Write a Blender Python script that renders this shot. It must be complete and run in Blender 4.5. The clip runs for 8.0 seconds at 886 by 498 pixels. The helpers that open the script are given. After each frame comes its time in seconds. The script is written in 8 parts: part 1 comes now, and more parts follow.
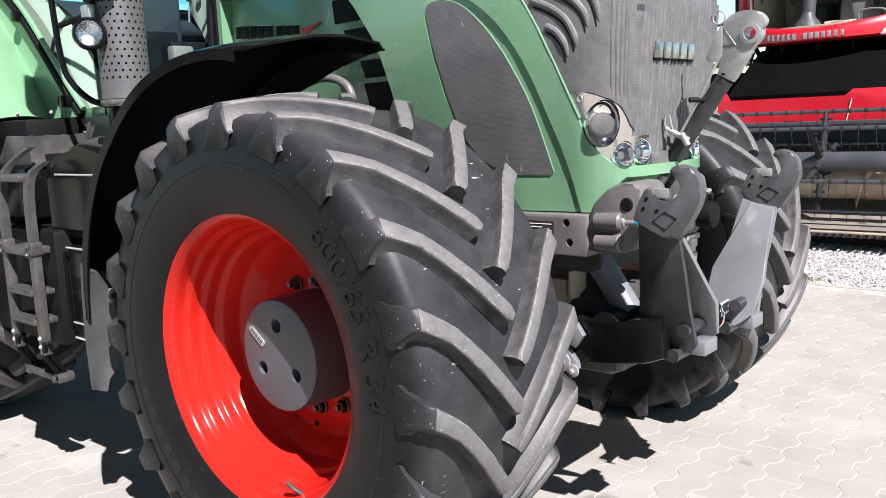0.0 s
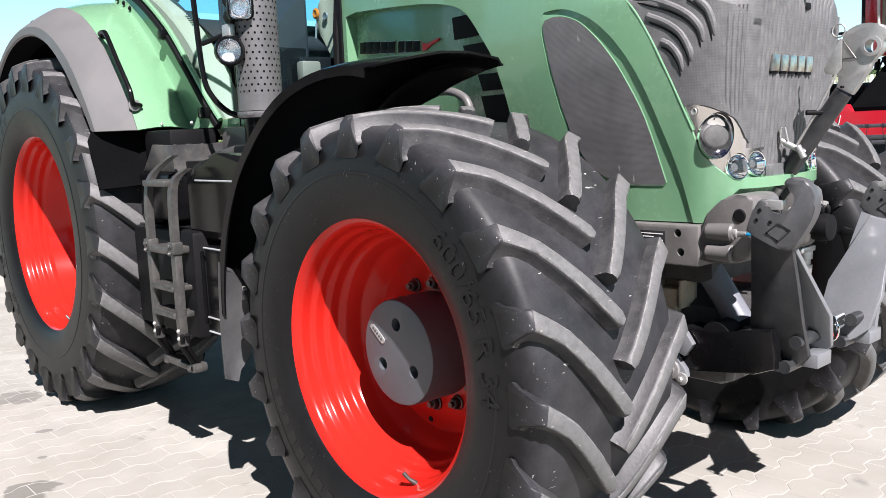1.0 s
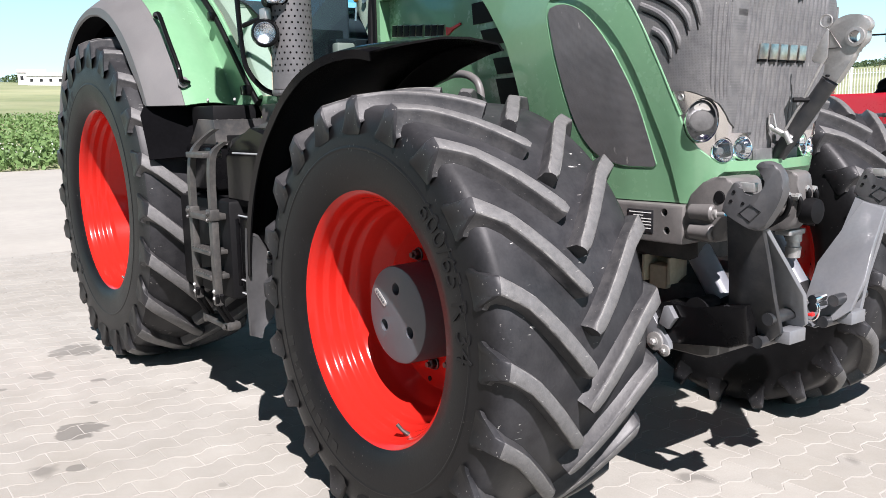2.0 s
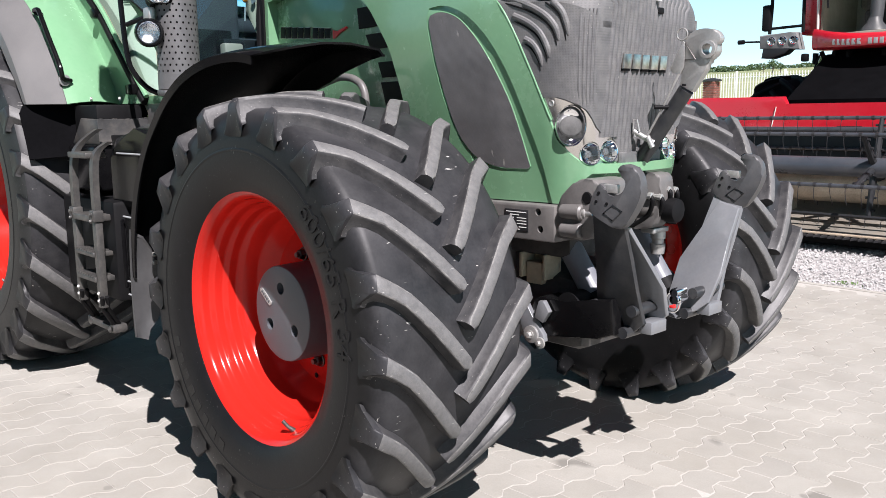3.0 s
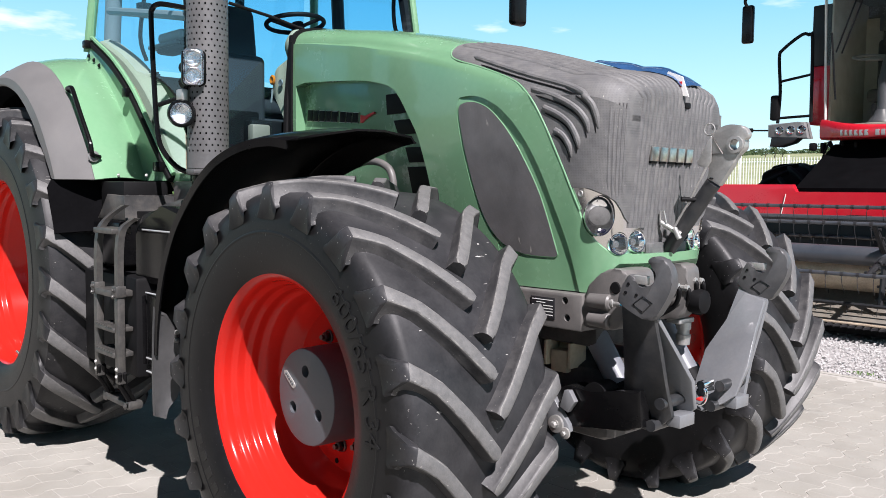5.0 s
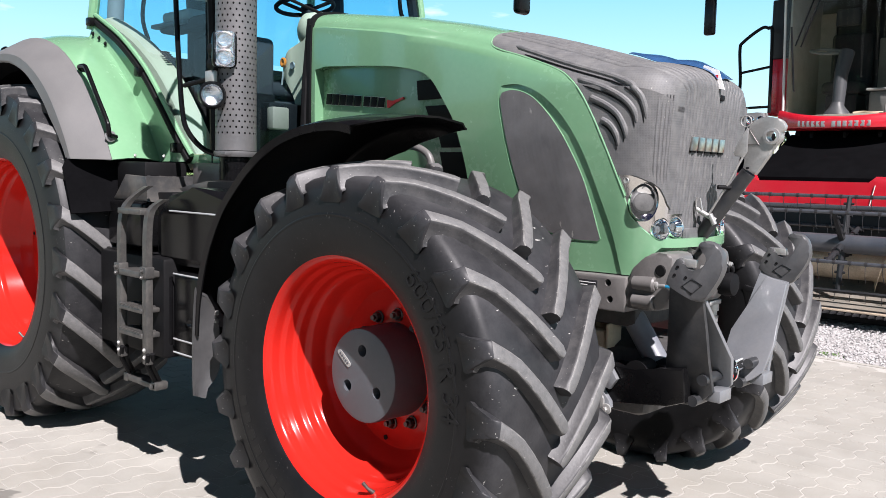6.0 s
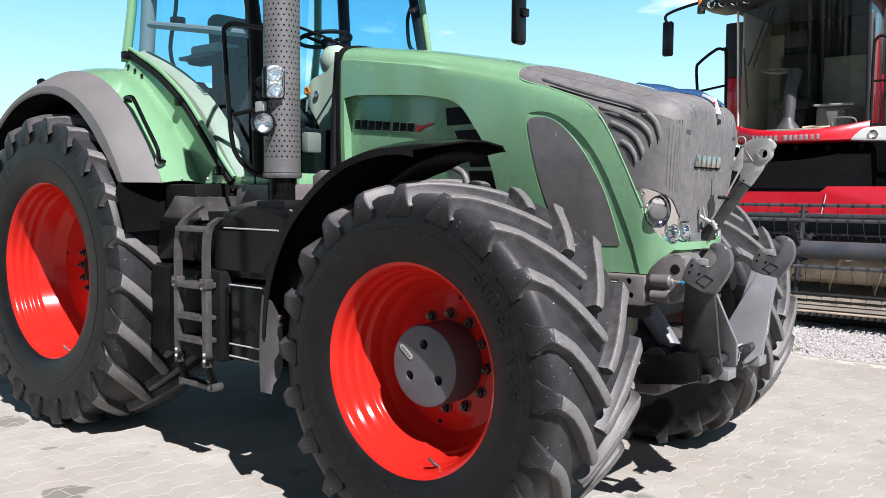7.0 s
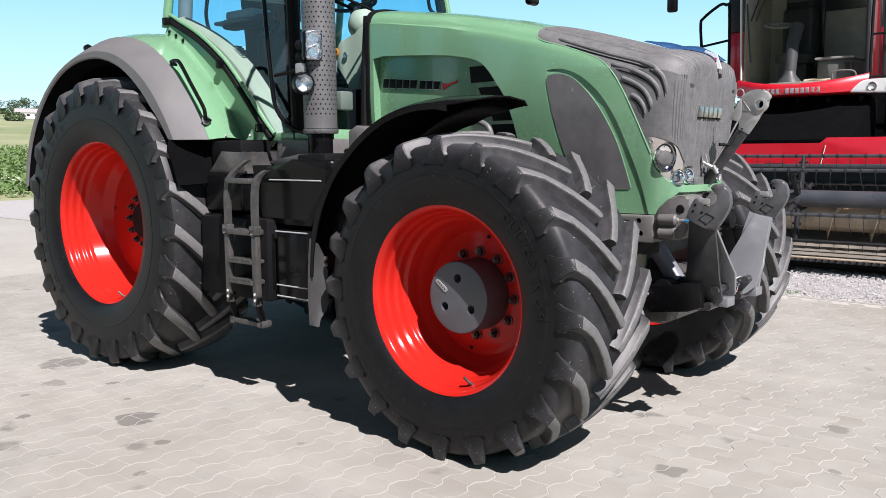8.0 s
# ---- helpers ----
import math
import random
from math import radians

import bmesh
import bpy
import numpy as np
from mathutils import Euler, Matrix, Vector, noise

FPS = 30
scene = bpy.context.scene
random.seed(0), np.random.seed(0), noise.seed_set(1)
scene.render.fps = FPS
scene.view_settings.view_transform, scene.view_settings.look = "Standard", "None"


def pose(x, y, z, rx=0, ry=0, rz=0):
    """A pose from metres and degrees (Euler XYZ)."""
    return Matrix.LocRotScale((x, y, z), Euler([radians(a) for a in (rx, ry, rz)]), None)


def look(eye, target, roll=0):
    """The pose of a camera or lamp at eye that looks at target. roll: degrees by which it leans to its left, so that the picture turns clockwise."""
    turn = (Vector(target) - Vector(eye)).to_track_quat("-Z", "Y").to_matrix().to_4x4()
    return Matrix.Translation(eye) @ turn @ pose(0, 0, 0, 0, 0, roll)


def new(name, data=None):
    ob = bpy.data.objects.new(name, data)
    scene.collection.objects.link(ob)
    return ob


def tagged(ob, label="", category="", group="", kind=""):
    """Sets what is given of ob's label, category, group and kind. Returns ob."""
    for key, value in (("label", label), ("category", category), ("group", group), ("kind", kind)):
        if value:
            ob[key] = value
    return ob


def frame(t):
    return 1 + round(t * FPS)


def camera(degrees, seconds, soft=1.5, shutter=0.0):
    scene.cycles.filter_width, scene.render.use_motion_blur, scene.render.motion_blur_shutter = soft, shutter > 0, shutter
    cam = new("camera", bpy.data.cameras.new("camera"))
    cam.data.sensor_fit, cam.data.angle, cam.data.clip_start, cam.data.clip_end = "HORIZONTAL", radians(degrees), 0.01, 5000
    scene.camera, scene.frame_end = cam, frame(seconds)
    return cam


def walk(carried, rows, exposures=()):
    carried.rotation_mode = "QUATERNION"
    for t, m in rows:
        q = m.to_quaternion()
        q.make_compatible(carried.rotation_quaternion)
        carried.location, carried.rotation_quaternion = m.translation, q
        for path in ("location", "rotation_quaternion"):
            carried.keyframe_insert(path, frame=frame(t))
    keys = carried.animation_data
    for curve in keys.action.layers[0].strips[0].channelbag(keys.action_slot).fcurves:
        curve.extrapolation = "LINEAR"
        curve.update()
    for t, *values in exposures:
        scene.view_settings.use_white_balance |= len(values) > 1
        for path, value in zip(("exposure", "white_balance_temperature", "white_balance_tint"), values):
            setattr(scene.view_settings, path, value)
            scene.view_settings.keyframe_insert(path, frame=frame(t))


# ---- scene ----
cam = camera(55.6, 8.0, soft=0.4)
PATH = [
    (0, (2.13, -2.772, 1.469), (0.833, -1.279, 1.167), -2.5),
    (0.5, (2.161, -2.762, 1.471), (0.821, -1.31, 1.157), -3.0),
    (1, (2.197, -2.884, 1.476), (0.72, -1.563, 1.207), -2.3),
    (1.2, (2.259, -2.941, 1.477), (0.713, -1.698, 1.223), -1.9),
    (2.3, (2.611, -2.785, 1.466), (1.031, -1.601, 1.149), -1.3),
    (2.5, (2.646, -2.769, 1.466), (1.134, -1.504, 1.132), -0.9),
    (3, (2.66, -2.836, 1.486), (1.226, -1.479, 1.168), -0.7),
    (3.5, (2.659, -2.902, 1.507), (1.23, -1.523, 1.269), 0.3),
    (4, (2.659, -2.926, 1.53), (1.217, -1.547, 1.391), 0.5),
    (4.5, (2.632, -2.884, 1.523), (1.181, -1.514, 1.387), 0.7),
    (4.7, (2.633, -2.877, 1.527), (1.176, -1.514, 1.387), 0.7),
    (5.8, (2.384, -3.171, 1.515), (1.006, -1.731, 1.349), 1.1),
    (6, (2.367, -3.275, 1.523), (1.02, -1.807, 1.347), 1.4),
    (6.5, (2.436, -3.564, 1.522), (1.079, -2.103, 1.369), 0.8),
    (7, (2.386, -3.918, 1.516), (1.126, -2.371, 1.381), 0.4),
    (7.5, (2.422, -4.162, 1.496), (1.193, -2.591, 1.346), 0.7),
    (8, (2.576, -4.355, 1.474), (1.314, -2.821, 1.244), -0.4),
]
walk(cam, [(t, look(eye, target, roll)) for t, eye, target, roll in PATH],
     exposures=[(0, 0.99), (1.2, 0.97), (2.5, 0.81), (3.5, 0.74), (4.5, 0.61), (6, 0.79), (7, 0.76), (7.5, 0.81), (8, 0.62)])

# ---- world, sun and exposure ----
SUN = Vector((0.78, -0.375, 1.0)).normalized()
world = bpy.data.worlds.new("world")
scene.world = world
world.use_nodes = True
wn = world.node_tree
sky = wn.nodes.new("ShaderNodeTexSky")
sky.sky_type, sky.sun_disc = "NISHITA", False
sky.sun_elevation, sky.sun_rotation = math.asin(SUN.z), math.atan2(SUN.x, SUN.y)
sky.air_density, sky.dust_density, sky.ozone_density = 1.0, 0.6, 1.6
wtc = wn.nodes.new("ShaderNodeTexCoord")
wmap = wn.nodes.new("ShaderNodeMapping")
wmap.inputs["Scale"].default_value = (1.0, 1.0, 4.5)
wnoise = wn.nodes.new("ShaderNodeTexNoise")
wnoise.inputs["Scale"].default_value, wnoise.inputs["Detail"].default_value, wnoise.inputs["Roughness"].default_value = 5.0, 6.0, 0.55
wramp = wn.nodes.new("ShaderNodeValToRGB")
wramp.color_ramp.elements[0].position, wramp.color_ramp.elements[1].position = 0.60, 0.74
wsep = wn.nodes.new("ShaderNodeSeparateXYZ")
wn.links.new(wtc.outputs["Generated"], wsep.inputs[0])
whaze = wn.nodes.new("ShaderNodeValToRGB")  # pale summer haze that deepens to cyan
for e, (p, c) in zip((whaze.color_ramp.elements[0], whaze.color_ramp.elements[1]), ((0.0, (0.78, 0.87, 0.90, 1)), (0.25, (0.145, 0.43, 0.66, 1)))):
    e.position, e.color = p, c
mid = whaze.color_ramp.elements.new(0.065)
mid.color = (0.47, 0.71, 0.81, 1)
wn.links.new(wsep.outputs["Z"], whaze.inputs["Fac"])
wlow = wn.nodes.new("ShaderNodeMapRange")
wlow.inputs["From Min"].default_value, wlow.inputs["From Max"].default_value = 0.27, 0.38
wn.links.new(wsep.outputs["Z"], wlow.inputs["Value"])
wscale = wn.nodes.new("ShaderNodeVectorMath")
wscale.operation = "MULTIPLY"
wscale.inputs[1].default_value = (0.0106, 0.0082, 0.0108)
wn.links.new(sky.outputs["Color"], wscale.inputs[0])
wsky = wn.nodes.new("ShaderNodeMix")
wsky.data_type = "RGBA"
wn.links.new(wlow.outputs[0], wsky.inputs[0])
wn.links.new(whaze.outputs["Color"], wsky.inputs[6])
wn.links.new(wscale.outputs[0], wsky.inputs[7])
wmix = wn.nodes.new("ShaderNodeMix")
wmix.data_type = "RGBA"
wmix.inputs[7].default_value = (0.80, 0.84, 0.86, 1)
wn.links.new(wtc.outputs["Generated"], wmap.inputs["Vector"])
wn.links.new(wmap.outputs["Vector"], wnoise.inputs["Vector"])
wn.links.new(wnoise.outputs[0], wramp.inputs["Fac"])
wn.links.new(wramp.outputs["Color"], wmix.inputs[0])
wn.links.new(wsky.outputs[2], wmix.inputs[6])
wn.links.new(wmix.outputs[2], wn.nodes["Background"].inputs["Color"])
wn.nodes["Background"].inputs["Strength"].default_value = 1.0
sun_data = bpy.data.lights.new("sun", "SUN")
sun_data.energy, sun_data.angle, sun_data.color = 5.75, radians(0.53), (1.03, 0.965, 0.995)
sun = new("sun", sun_data)
sun.matrix_world = look(SUN * 60, (0, 0, 0))


# ---- materials ----
def surf(name, colour, rough=0.5, metal=0.0, vary=0.2, scale=6.0, fine=60.0, bump=0.15, dist=0.002, coat=0.0,
         dust=None, dust_amount=0.0, dust_scale=3.0, spec=0.5, rvary=0.12):
    """A painted, moulded or stone surface: two scales of tone, gloss and relief, and an optional layer of dust."""
    m = bpy.data.materials.new(name)
    m.use_nodes = True
    t = m.node_tree
    b = t.nodes["Principled BSDF"]
    tc = t.nodes.new("ShaderNodeTexCoord")
    inf = t.nodes.new("ShaderNodeObjectInfo")
    off = t.nodes.new("ShaderNodeVectorMath")
    off.operation = "MULTIPLY_ADD"
    off.inputs[1].default_value = (1, 1, 1)
    rnd = t.nodes.new("ShaderNodeMath")
    rnd.operation = "MULTIPLY"
    rnd.inputs[1].default_value = 37.0
    t.links.new(inf.outputs["Random"], rnd.inputs[0])
    t.links.new(tc.outputs["Object"], off.inputs[0])
    t.links.new(rnd.outputs[0], off.inputs[2])
    big = t.nodes.new("ShaderNodeTexNoise")
    big.inputs["Scale"].default_value, big.inputs["Detail"].default_value = scale, 4.0
    small = t.nodes.new("ShaderNodeTexNoise")
    small.inputs["Scale"].default_value, small.inputs["Detail"].default_value = fine, 5.0
    for n in (big, small):
        t.links.new(off.outputs[0], n.inputs["Vector"])
    add = t.nodes.new("ShaderNodeMath")
    add.operation = "MULTIPLY_ADD"
    add.inputs[1].default_value = 0.6
    half = t.nodes.new("ShaderNodeMath")
    half.operation = "MULTIPLY"
    half.inputs[1].default_value = 0.4
    t.links.new(small.outputs[0], half.inputs[0])
    t.links.new(big.outputs[0], add.inputs[0])
    t.links.new(half.outputs[0], add.inputs[2])
    ramp = t.nodes.new("ShaderNodeValToRGB")
    ramp.color_ramp.elements[0].position, ramp.color_ramp.elements[1].position = 0.3, 0.7
    ramp.color_ramp.elements[0].color = (*[c * (1 - vary) for c in colour], 1)
    ramp.color_ramp.elements[1].color = (*[min(1, c * (1 + vary)) for c in colour], 1)
    t.links.new(add.outputs[0], ramp.inputs["Fac"])
    out = ramp.outputs["Color"]
    if dust:
        dn = t.nodes.new("ShaderNodeTexNoise")
        dn.inputs["Scale"].default_value, dn.inputs["Detail"].default_value, dn.inputs["Roughness"].default_value = dust_scale, 8.0, 0.7
        t.links.new(off.outputs[0], dn.inputs["Vector"])
        dr = t.nodes.new("ShaderNodeMapRange")
        dr.inputs["From Min"].default_value, dr.inputs["From Max"].default_value, dr.inputs["To Max"].default_value = 0.42, 0.72, dust_amount
        t.links.new(dn.outputs[0], dr.inputs["Value"])
        mx = t.nodes.new("ShaderNodeMix")
        mx.data_type = "RGBA"
        mx.inputs[7].default_value = (*dust, 1)
        t.links.new(dr.outputs[0], mx.inputs[0])
        t.links.new(out, mx.inputs[6])
        out = mx.outputs[2]
    t.links.new(out, b.inputs["Base Color"])
    rr = t.nodes.new("ShaderNodeMapRange")
    rr.inputs["To Min"].default_value, rr.inputs["To Max"].default_value = max(0.03, rough - rvary), min(1, rough + rvary)
    t.links.new(add.outputs[0], rr.inputs["Value"])
    t.links.new(rr.outputs[0], b.inputs["Roughness"])
    if bump:
        bp = t.nodes.new("ShaderNodeBump")
        bp.inputs["Strength"].default_value, bp.inputs["Distance"].default_value = bump, dist
        t.links.new(add.outputs[0], bp.inputs["Height"])
        t.links.new(bp.outputs[0], b.inputs["Normal"])
    b.inputs["Metallic"].default_value = metal
    b.inputs["Specular IOR Level"].default_value = spec
    b.inputs["Coat Weight"].default_value, b.inputs["Coat Roughness"].default_value = coat, 0.06
    return m


def specks(m, colour, size=90.0, stretch=(1, 0.35, 1), amount=0.11, where=(0.50, 0.60), scale=7.0):
    """Pale nicks and scratches, clustered, over a finished surface."""
    t = m.node_tree
    b = t.nodes["Principled BSDF"]
    old = b.inputs["Base Color"].links[0].from_socket
    tc = t.nodes.new("ShaderNodeTexCoord")
    mp = t.nodes.new("ShaderNodeMapping")
    mp.inputs["Scale"].default_value = stretch
    mp.inputs["Rotation"].default_value = (0.4, 0.3, 0.7)
    t.links.new(tc.outputs["Object"], mp.inputs["Vector"])
    vo = t.nodes.new("ShaderNodeTexNoise")
    vo.inputs["Scale"].default_value, vo.inputs["Detail"].default_value, vo.inputs["Roughness"].default_value = size, 2.0, 0.6
    t.links.new(mp.outputs[0], vo.inputs["Vector"])
    near = t.nodes.new("ShaderNodeMapRange")
    near.inputs["From Min"].default_value, near.inputs["From Max"].default_value = 0.72 - amount * 0.5, 0.75 - amount * 0.5
    t.links.new(vo.outputs[0], near.inputs["Value"])
    cl = t.nodes.new("ShaderNodeTexNoise")
    cl.inputs["Scale"].default_value, cl.inputs["Detail"].default_value = scale, 3.0
    t.links.new(tc.outputs["Object"], cl.inputs["Vector"])
    cr = t.nodes.new("ShaderNodeMapRange")
    cr.inputs["From Min"].default_value, cr.inputs["From Max"].default_value = where
    t.links.new(cl.outputs[0], cr.inputs["Value"])
    mul = t.nodes.new("ShaderNodeMath")
    mul.operation = "MULTIPLY"
    t.links.new(near.outputs[0], mul.inputs[0])
    t.links.new(cr.outputs[0], mul.inputs[1])
    mx = t.nodes.new("ShaderNodeMix")
    mx.data_type = "RGBA"
    mx.inputs[7].default_value = (*colour, 1)
    t.links.new(mul.outputs[0], mx.inputs[0])
    t.links.new(old, mx.inputs[6])
    t.links.new(mx.outputs[2], b.inputs["Base Color"])
    return m


def weave(m, pitch, depth=0.35):
    """A fine woven mesh: rows and columns of dark openings."""
    t = m.node_tree
    b = t.nodes["Principled BSDF"]
    old = b.inputs["Base Color"].links[0].from_socket
    tc = t.nodes.new("ShaderNodeTexCoord")
    outs = []
    for axis in ("Z", "X"):
        w = t.nodes.new("ShaderNodeTexWave")
        w.bands_direction = axis
        w.inputs["Scale"].default_value, w.inputs["Distortion"].default_value = 0.314 / pitch, 0.6
        t.links.new(tc.outputs["Object"], w.inputs["Vector"])
        outs.append(w.outputs["Fac"])
    mul = t.nodes.new("ShaderNodeMath")
    mul.operation = "MULTIPLY"
    t.links.new(outs[0], mul.inputs[0])
    t.links.new(outs[1], mul.inputs[1])
    mr = t.nodes.new("ShaderNodeMapRange")
    mr.inputs["To Min"].default_value, mr.inputs["To Max"].default_value = 1 + depth * 0.4, 1 - depth
    t.links.new(mul.outputs[0], mr.inputs["Value"])
    sc = t.nodes.new("ShaderNodeVectorMath")
    sc.operation = "SCALE"
    t.links.new(old, sc.inputs[0])
    t.links.new(mr.outputs[0], sc.inputs["Scale"])
    t.links.new(sc.outputs[0], b.inputs["Base Color"])
    return m


def clear(name, tint, rough=0.0, mix=0.86, gloss_tint=(1, 1, 1)):
    """Thin window glass: mostly clear, with a mirror layer that grows towards grazing views."""
    m = bpy.data.materials.new(name)
    m.use_nodes = True
    t = m.node_tree
    t.nodes.remove(t.nodes["Principled BSDF"])
    tr = t.nodes.new("ShaderNodeBsdfTransparent")
    tr.inputs["Color"].default_value = (*tint, 1)
    gl = t.nodes.new("ShaderNodeBsdfGlossy")
    gl.inputs["Roughness"].default_value = rough
    gl.inputs["Color"].default_value = (*gloss_tint, 1)
    lw = t.nodes.new("ShaderNodeLayerWeight")
    lw.inputs["Blend"].default_value = 0.5
    pw = t.nodes.new("ShaderNodeMath")
    pw.operation = "POWER"
    pw.inputs[1].default_value = 5.0
    t.links.new(lw.outputs["Facing"], pw.inputs[0])
    fr = t.nodes.new("ShaderNodeMath")
    fr.operation = "MULTIPLY_ADD"
    fr.inputs[1].default_value, fr.inputs[2].default_value = 0.93, 0.04
    t.links.new(pw.outputs[0], fr.inputs[0])
    mx = t.nodes.new("ShaderNodeMixShader")
    t.links.new(fr.outputs[0], mx.inputs[0])
    t.links.new(tr.outputs[0], mx.inputs[1])
    t.links.new(gl.outputs[0], mx.inputs[2])
    t.links.new(mx.outputs[0], t.nodes["Material Output"].inputs["Surface"])
    return m


DUST = (0.30, 0.27, 0.23)
M_RUBBER = specks(surf("sidewall rubber", (0.0065, 0.0067, 0.0075), 0.55, vary=0.3, scale=4, fine=90, bump=0.2, dist=0.0015, dust=(0.035, 0.034, 0.034), dust_amount=0.35, dust_scale=6, spec=0.18), (0.07, 0.10, 0.095), 40, (1, 1, 0.3), 0.05, (0.55, 0.62), 4)


def tyre_rubber(name, r0, r1):
    """Rubber that is black at the bead and greyer with dust towards the tread."""
    m = specks(surf(name, (0.0135, 0.0136, 0.0148), 0.46, vary=0.3, scale=6, fine=110, bump=0.3, dist=0.002, dust=(0.030, 0.0295, 0.030), dust_amount=0.4, dust_scale=12, spec=0.22), (0.20, 0.195, 0.185), 110, (1, 0.16, 0.8), 0.07, (0.50, 0.60), 7)
    t = m.node_tree
    b = t.nodes["Principled BSDF"]
    old = b.inputs["Base Color"].links[0].from_socket
    tc = t.nodes.new("ShaderNodeTexCoord")
    fl = t.nodes.new("ShaderNodeVectorMath")
    fl.operation = "MULTIPLY"
    fl.inputs[1].default_value = (1, 0, 1)
    t.links.new(tc.outputs["Object"], fl.inputs[0])
    ln = t.nodes.new("ShaderNodeVectorMath")
    ln.operation = "LENGTH"
    t.links.new(fl.outputs[0], ln.inputs[0])
    wob = t.nodes.new("ShaderNodeTexNoise")
    wob.inputs["Scale"].default_value = 5.0
    t.links.new(tc.outputs["Object"], wob.inputs["Vector"])
    ad = t.nodes.new("ShaderNodeMath")
    ad.operation = "MULTIPLY_ADD"
    ad.inputs[1].default_value = 0.12
    t.links.new(wob.outputs[0], ad.inputs[0])
    t.links.new(ln.outputs["Value"], ad.inputs[2])
    mr = t.nodes.new("ShaderNodeMapRange")
    mr.interpolation_type = "SMOOTHSTEP"
    mr.inputs["From Min"].default_value, mr.inputs["From Max"].default_value = r0 + 0.06, r1 + 0.06
    mr.inputs["To Min"].default_value, mr.inputs["To Max"].default_value = 0.38, 2.35
    t.links.new(ad.outputs[0], mr.inputs["Value"])
    sc = t.nodes.new("ShaderNodeVectorMath")
    sc.operation = "SCALE"
    t.links.new(old, sc.inputs[0])
    t.links.new(mr.outputs[0], sc.inputs["Scale"])
    t.links.new(sc.outputs[0], b.inputs["Base Color"])
    return m


M_TYRE_F = tyre_rubber("front tyre rubber", 0.64, 0.80)
M_TYRE_R = tyre_rubber("rear tyre rubber", 0.84, 1.06)
M_LUG = specks(surf("lug side rubber", (0.030, 0.030, 0.032), 0.5, vary=0.35, scale=9, fine=120, bump=0.35, dist=0.003, dust=(0.10, 0.095, 0.09), dust_amount=0.40, dust_scale=18), (0.22, 0.21, 0.20), 150, (1, 0.16, 1), 0.08, (0.52, 0.62), 14)
M_WORN = specks(surf("worn lug top", (0.108, 0.107, 0.107), 0.62, vary=0.22, scale=30, fine=260, bump=0.6, dist=0.003, dust=(0.19, 0.185, 0.175), dust_amount=0.45, dust_scale=50), (0.36, 0.35, 0.33), 150, (1, 0.16, 1), 0.10, (0.56, 0.68), 12)
M_SCUFF = surf("scuffed lug edge", (0.085, 0.083, 0.081), 0.6, vary=0.5, scale=22, fine=180, bump=0.6, dist=0.003, dust=(0.27, 0.265, 0.25), dust_amount=0.7, dust_scale=26)
M_RED = surf("red rim enamel", (0.46, 0.0160, 0.0110), 0.17, vary=0.06, scale=3, bump=0.03, dist=0.001, coat=0.08, spec=0.18, rvary=0.04)
M_HUB = surf("anthracite hub paint", (0.075, 0.080, 0.090), 0.45, vary=0.12, scale=8, bump=0.1, dist=0.001)
M_GREEN = surf("green hood enamel", (0.154, 0.313, 0.176), 0.26, vary=0.05, scale=2.5, fine=40, bump=0.03, dist=0.001, coat=0.4, dust=(0.26, 0.32, 0.25), dust_amount=0.13, dust_scale=2.5, rvary=0.08)
M_GRILLE = weave(specks(surf("dusty black grille mesh", (0.106, 0.106, 0.108), 0.6, vary=0.25, scale=30, fine=260, bump=0.6, dist=0.002, dust=(0.19, 0.185, 0.175), dust_amount=0.55, dust_scale=11), (0.34, 0.33, 0.30), 120, (1, 1, 0.4), 0.06, (0.50, 0.62), 9), 0.0095, 0.14)
M_MESH = weave(specks(surf("dark intake mesh", (0.108, 0.106, 0.108), 0.62, vary=0.2, scale=18, fine=420, bump=0.6, dist=0.0015, dust=(0.11, 0.105, 0.10), dust_amount=0.4, dust_scale=22), (0.30, 0.29, 0.27), 60, (1, 1, 0.3), 0.06, (0.50, 0.62), 6), 0.004, 0.4)
M_BLACK = surf("black satin plastic", (0.0040, 0.0040, 0.0045), 0.22, vary=0.2, scale=6, fine=150, bump=0.12, dist=0.001, dust=(0.035, 0.034, 0.033), dust_amount=0.10, dust_scale=8, spec=0.14, coat=0.04)
M_DEEP = surf("deep machine black", (0.0060, 0.0060, 0.0066), 0.6, vary=0.3, bump=0.2, spec=0.14)
# even near-black with almost no gloss
M_FLATBLACK = surf("flat near black", (0.0035, 0.0035, 0.004), 0.9, vary=0.3, bump=0.2, spec=0.02)
M_GREY = surf("grey fender plastic", (0.172, 0.173, 0.172), 0.5, vary=0.08, scale=5, fine=180, bump=0.12, dist=0.001)
M_FENDER = surf("grey fender moulding", (0.128, 0.126, 0.125), 0.52, vary=0.10, scale=5, fine=180, bump=0.15, dist=0.001, dust=(0.20, 0.19, 0.18), dust_amount=0.2, dust_scale=6)
M_CAST = surf("grey cast frame paint", (0.115, 0.110, 0.106), 0.45, vary=0.15, scale=12, fine=160, bump=0.25, dist=0.0015, dust=(0.22, 0.20, 0.185), dust_amount=0.2, dust_scale=12)
M_STEELGREY = surf("grey linkage enamel", (0.150, 0.158, 0.170), 0.32, vary=0.12, scale=7, fine=90, bump=0.12, dist=0.001, coat=0.15, dust=DUST, dust_amount=0.15, dust_scale=8)
M_CYL = surf("pale grey cylinder paint", (0.16, 0.167, 0.185), 0.35, vary=0.12, scale=9, bump=0.1, dist=0.001, coat=0.2)
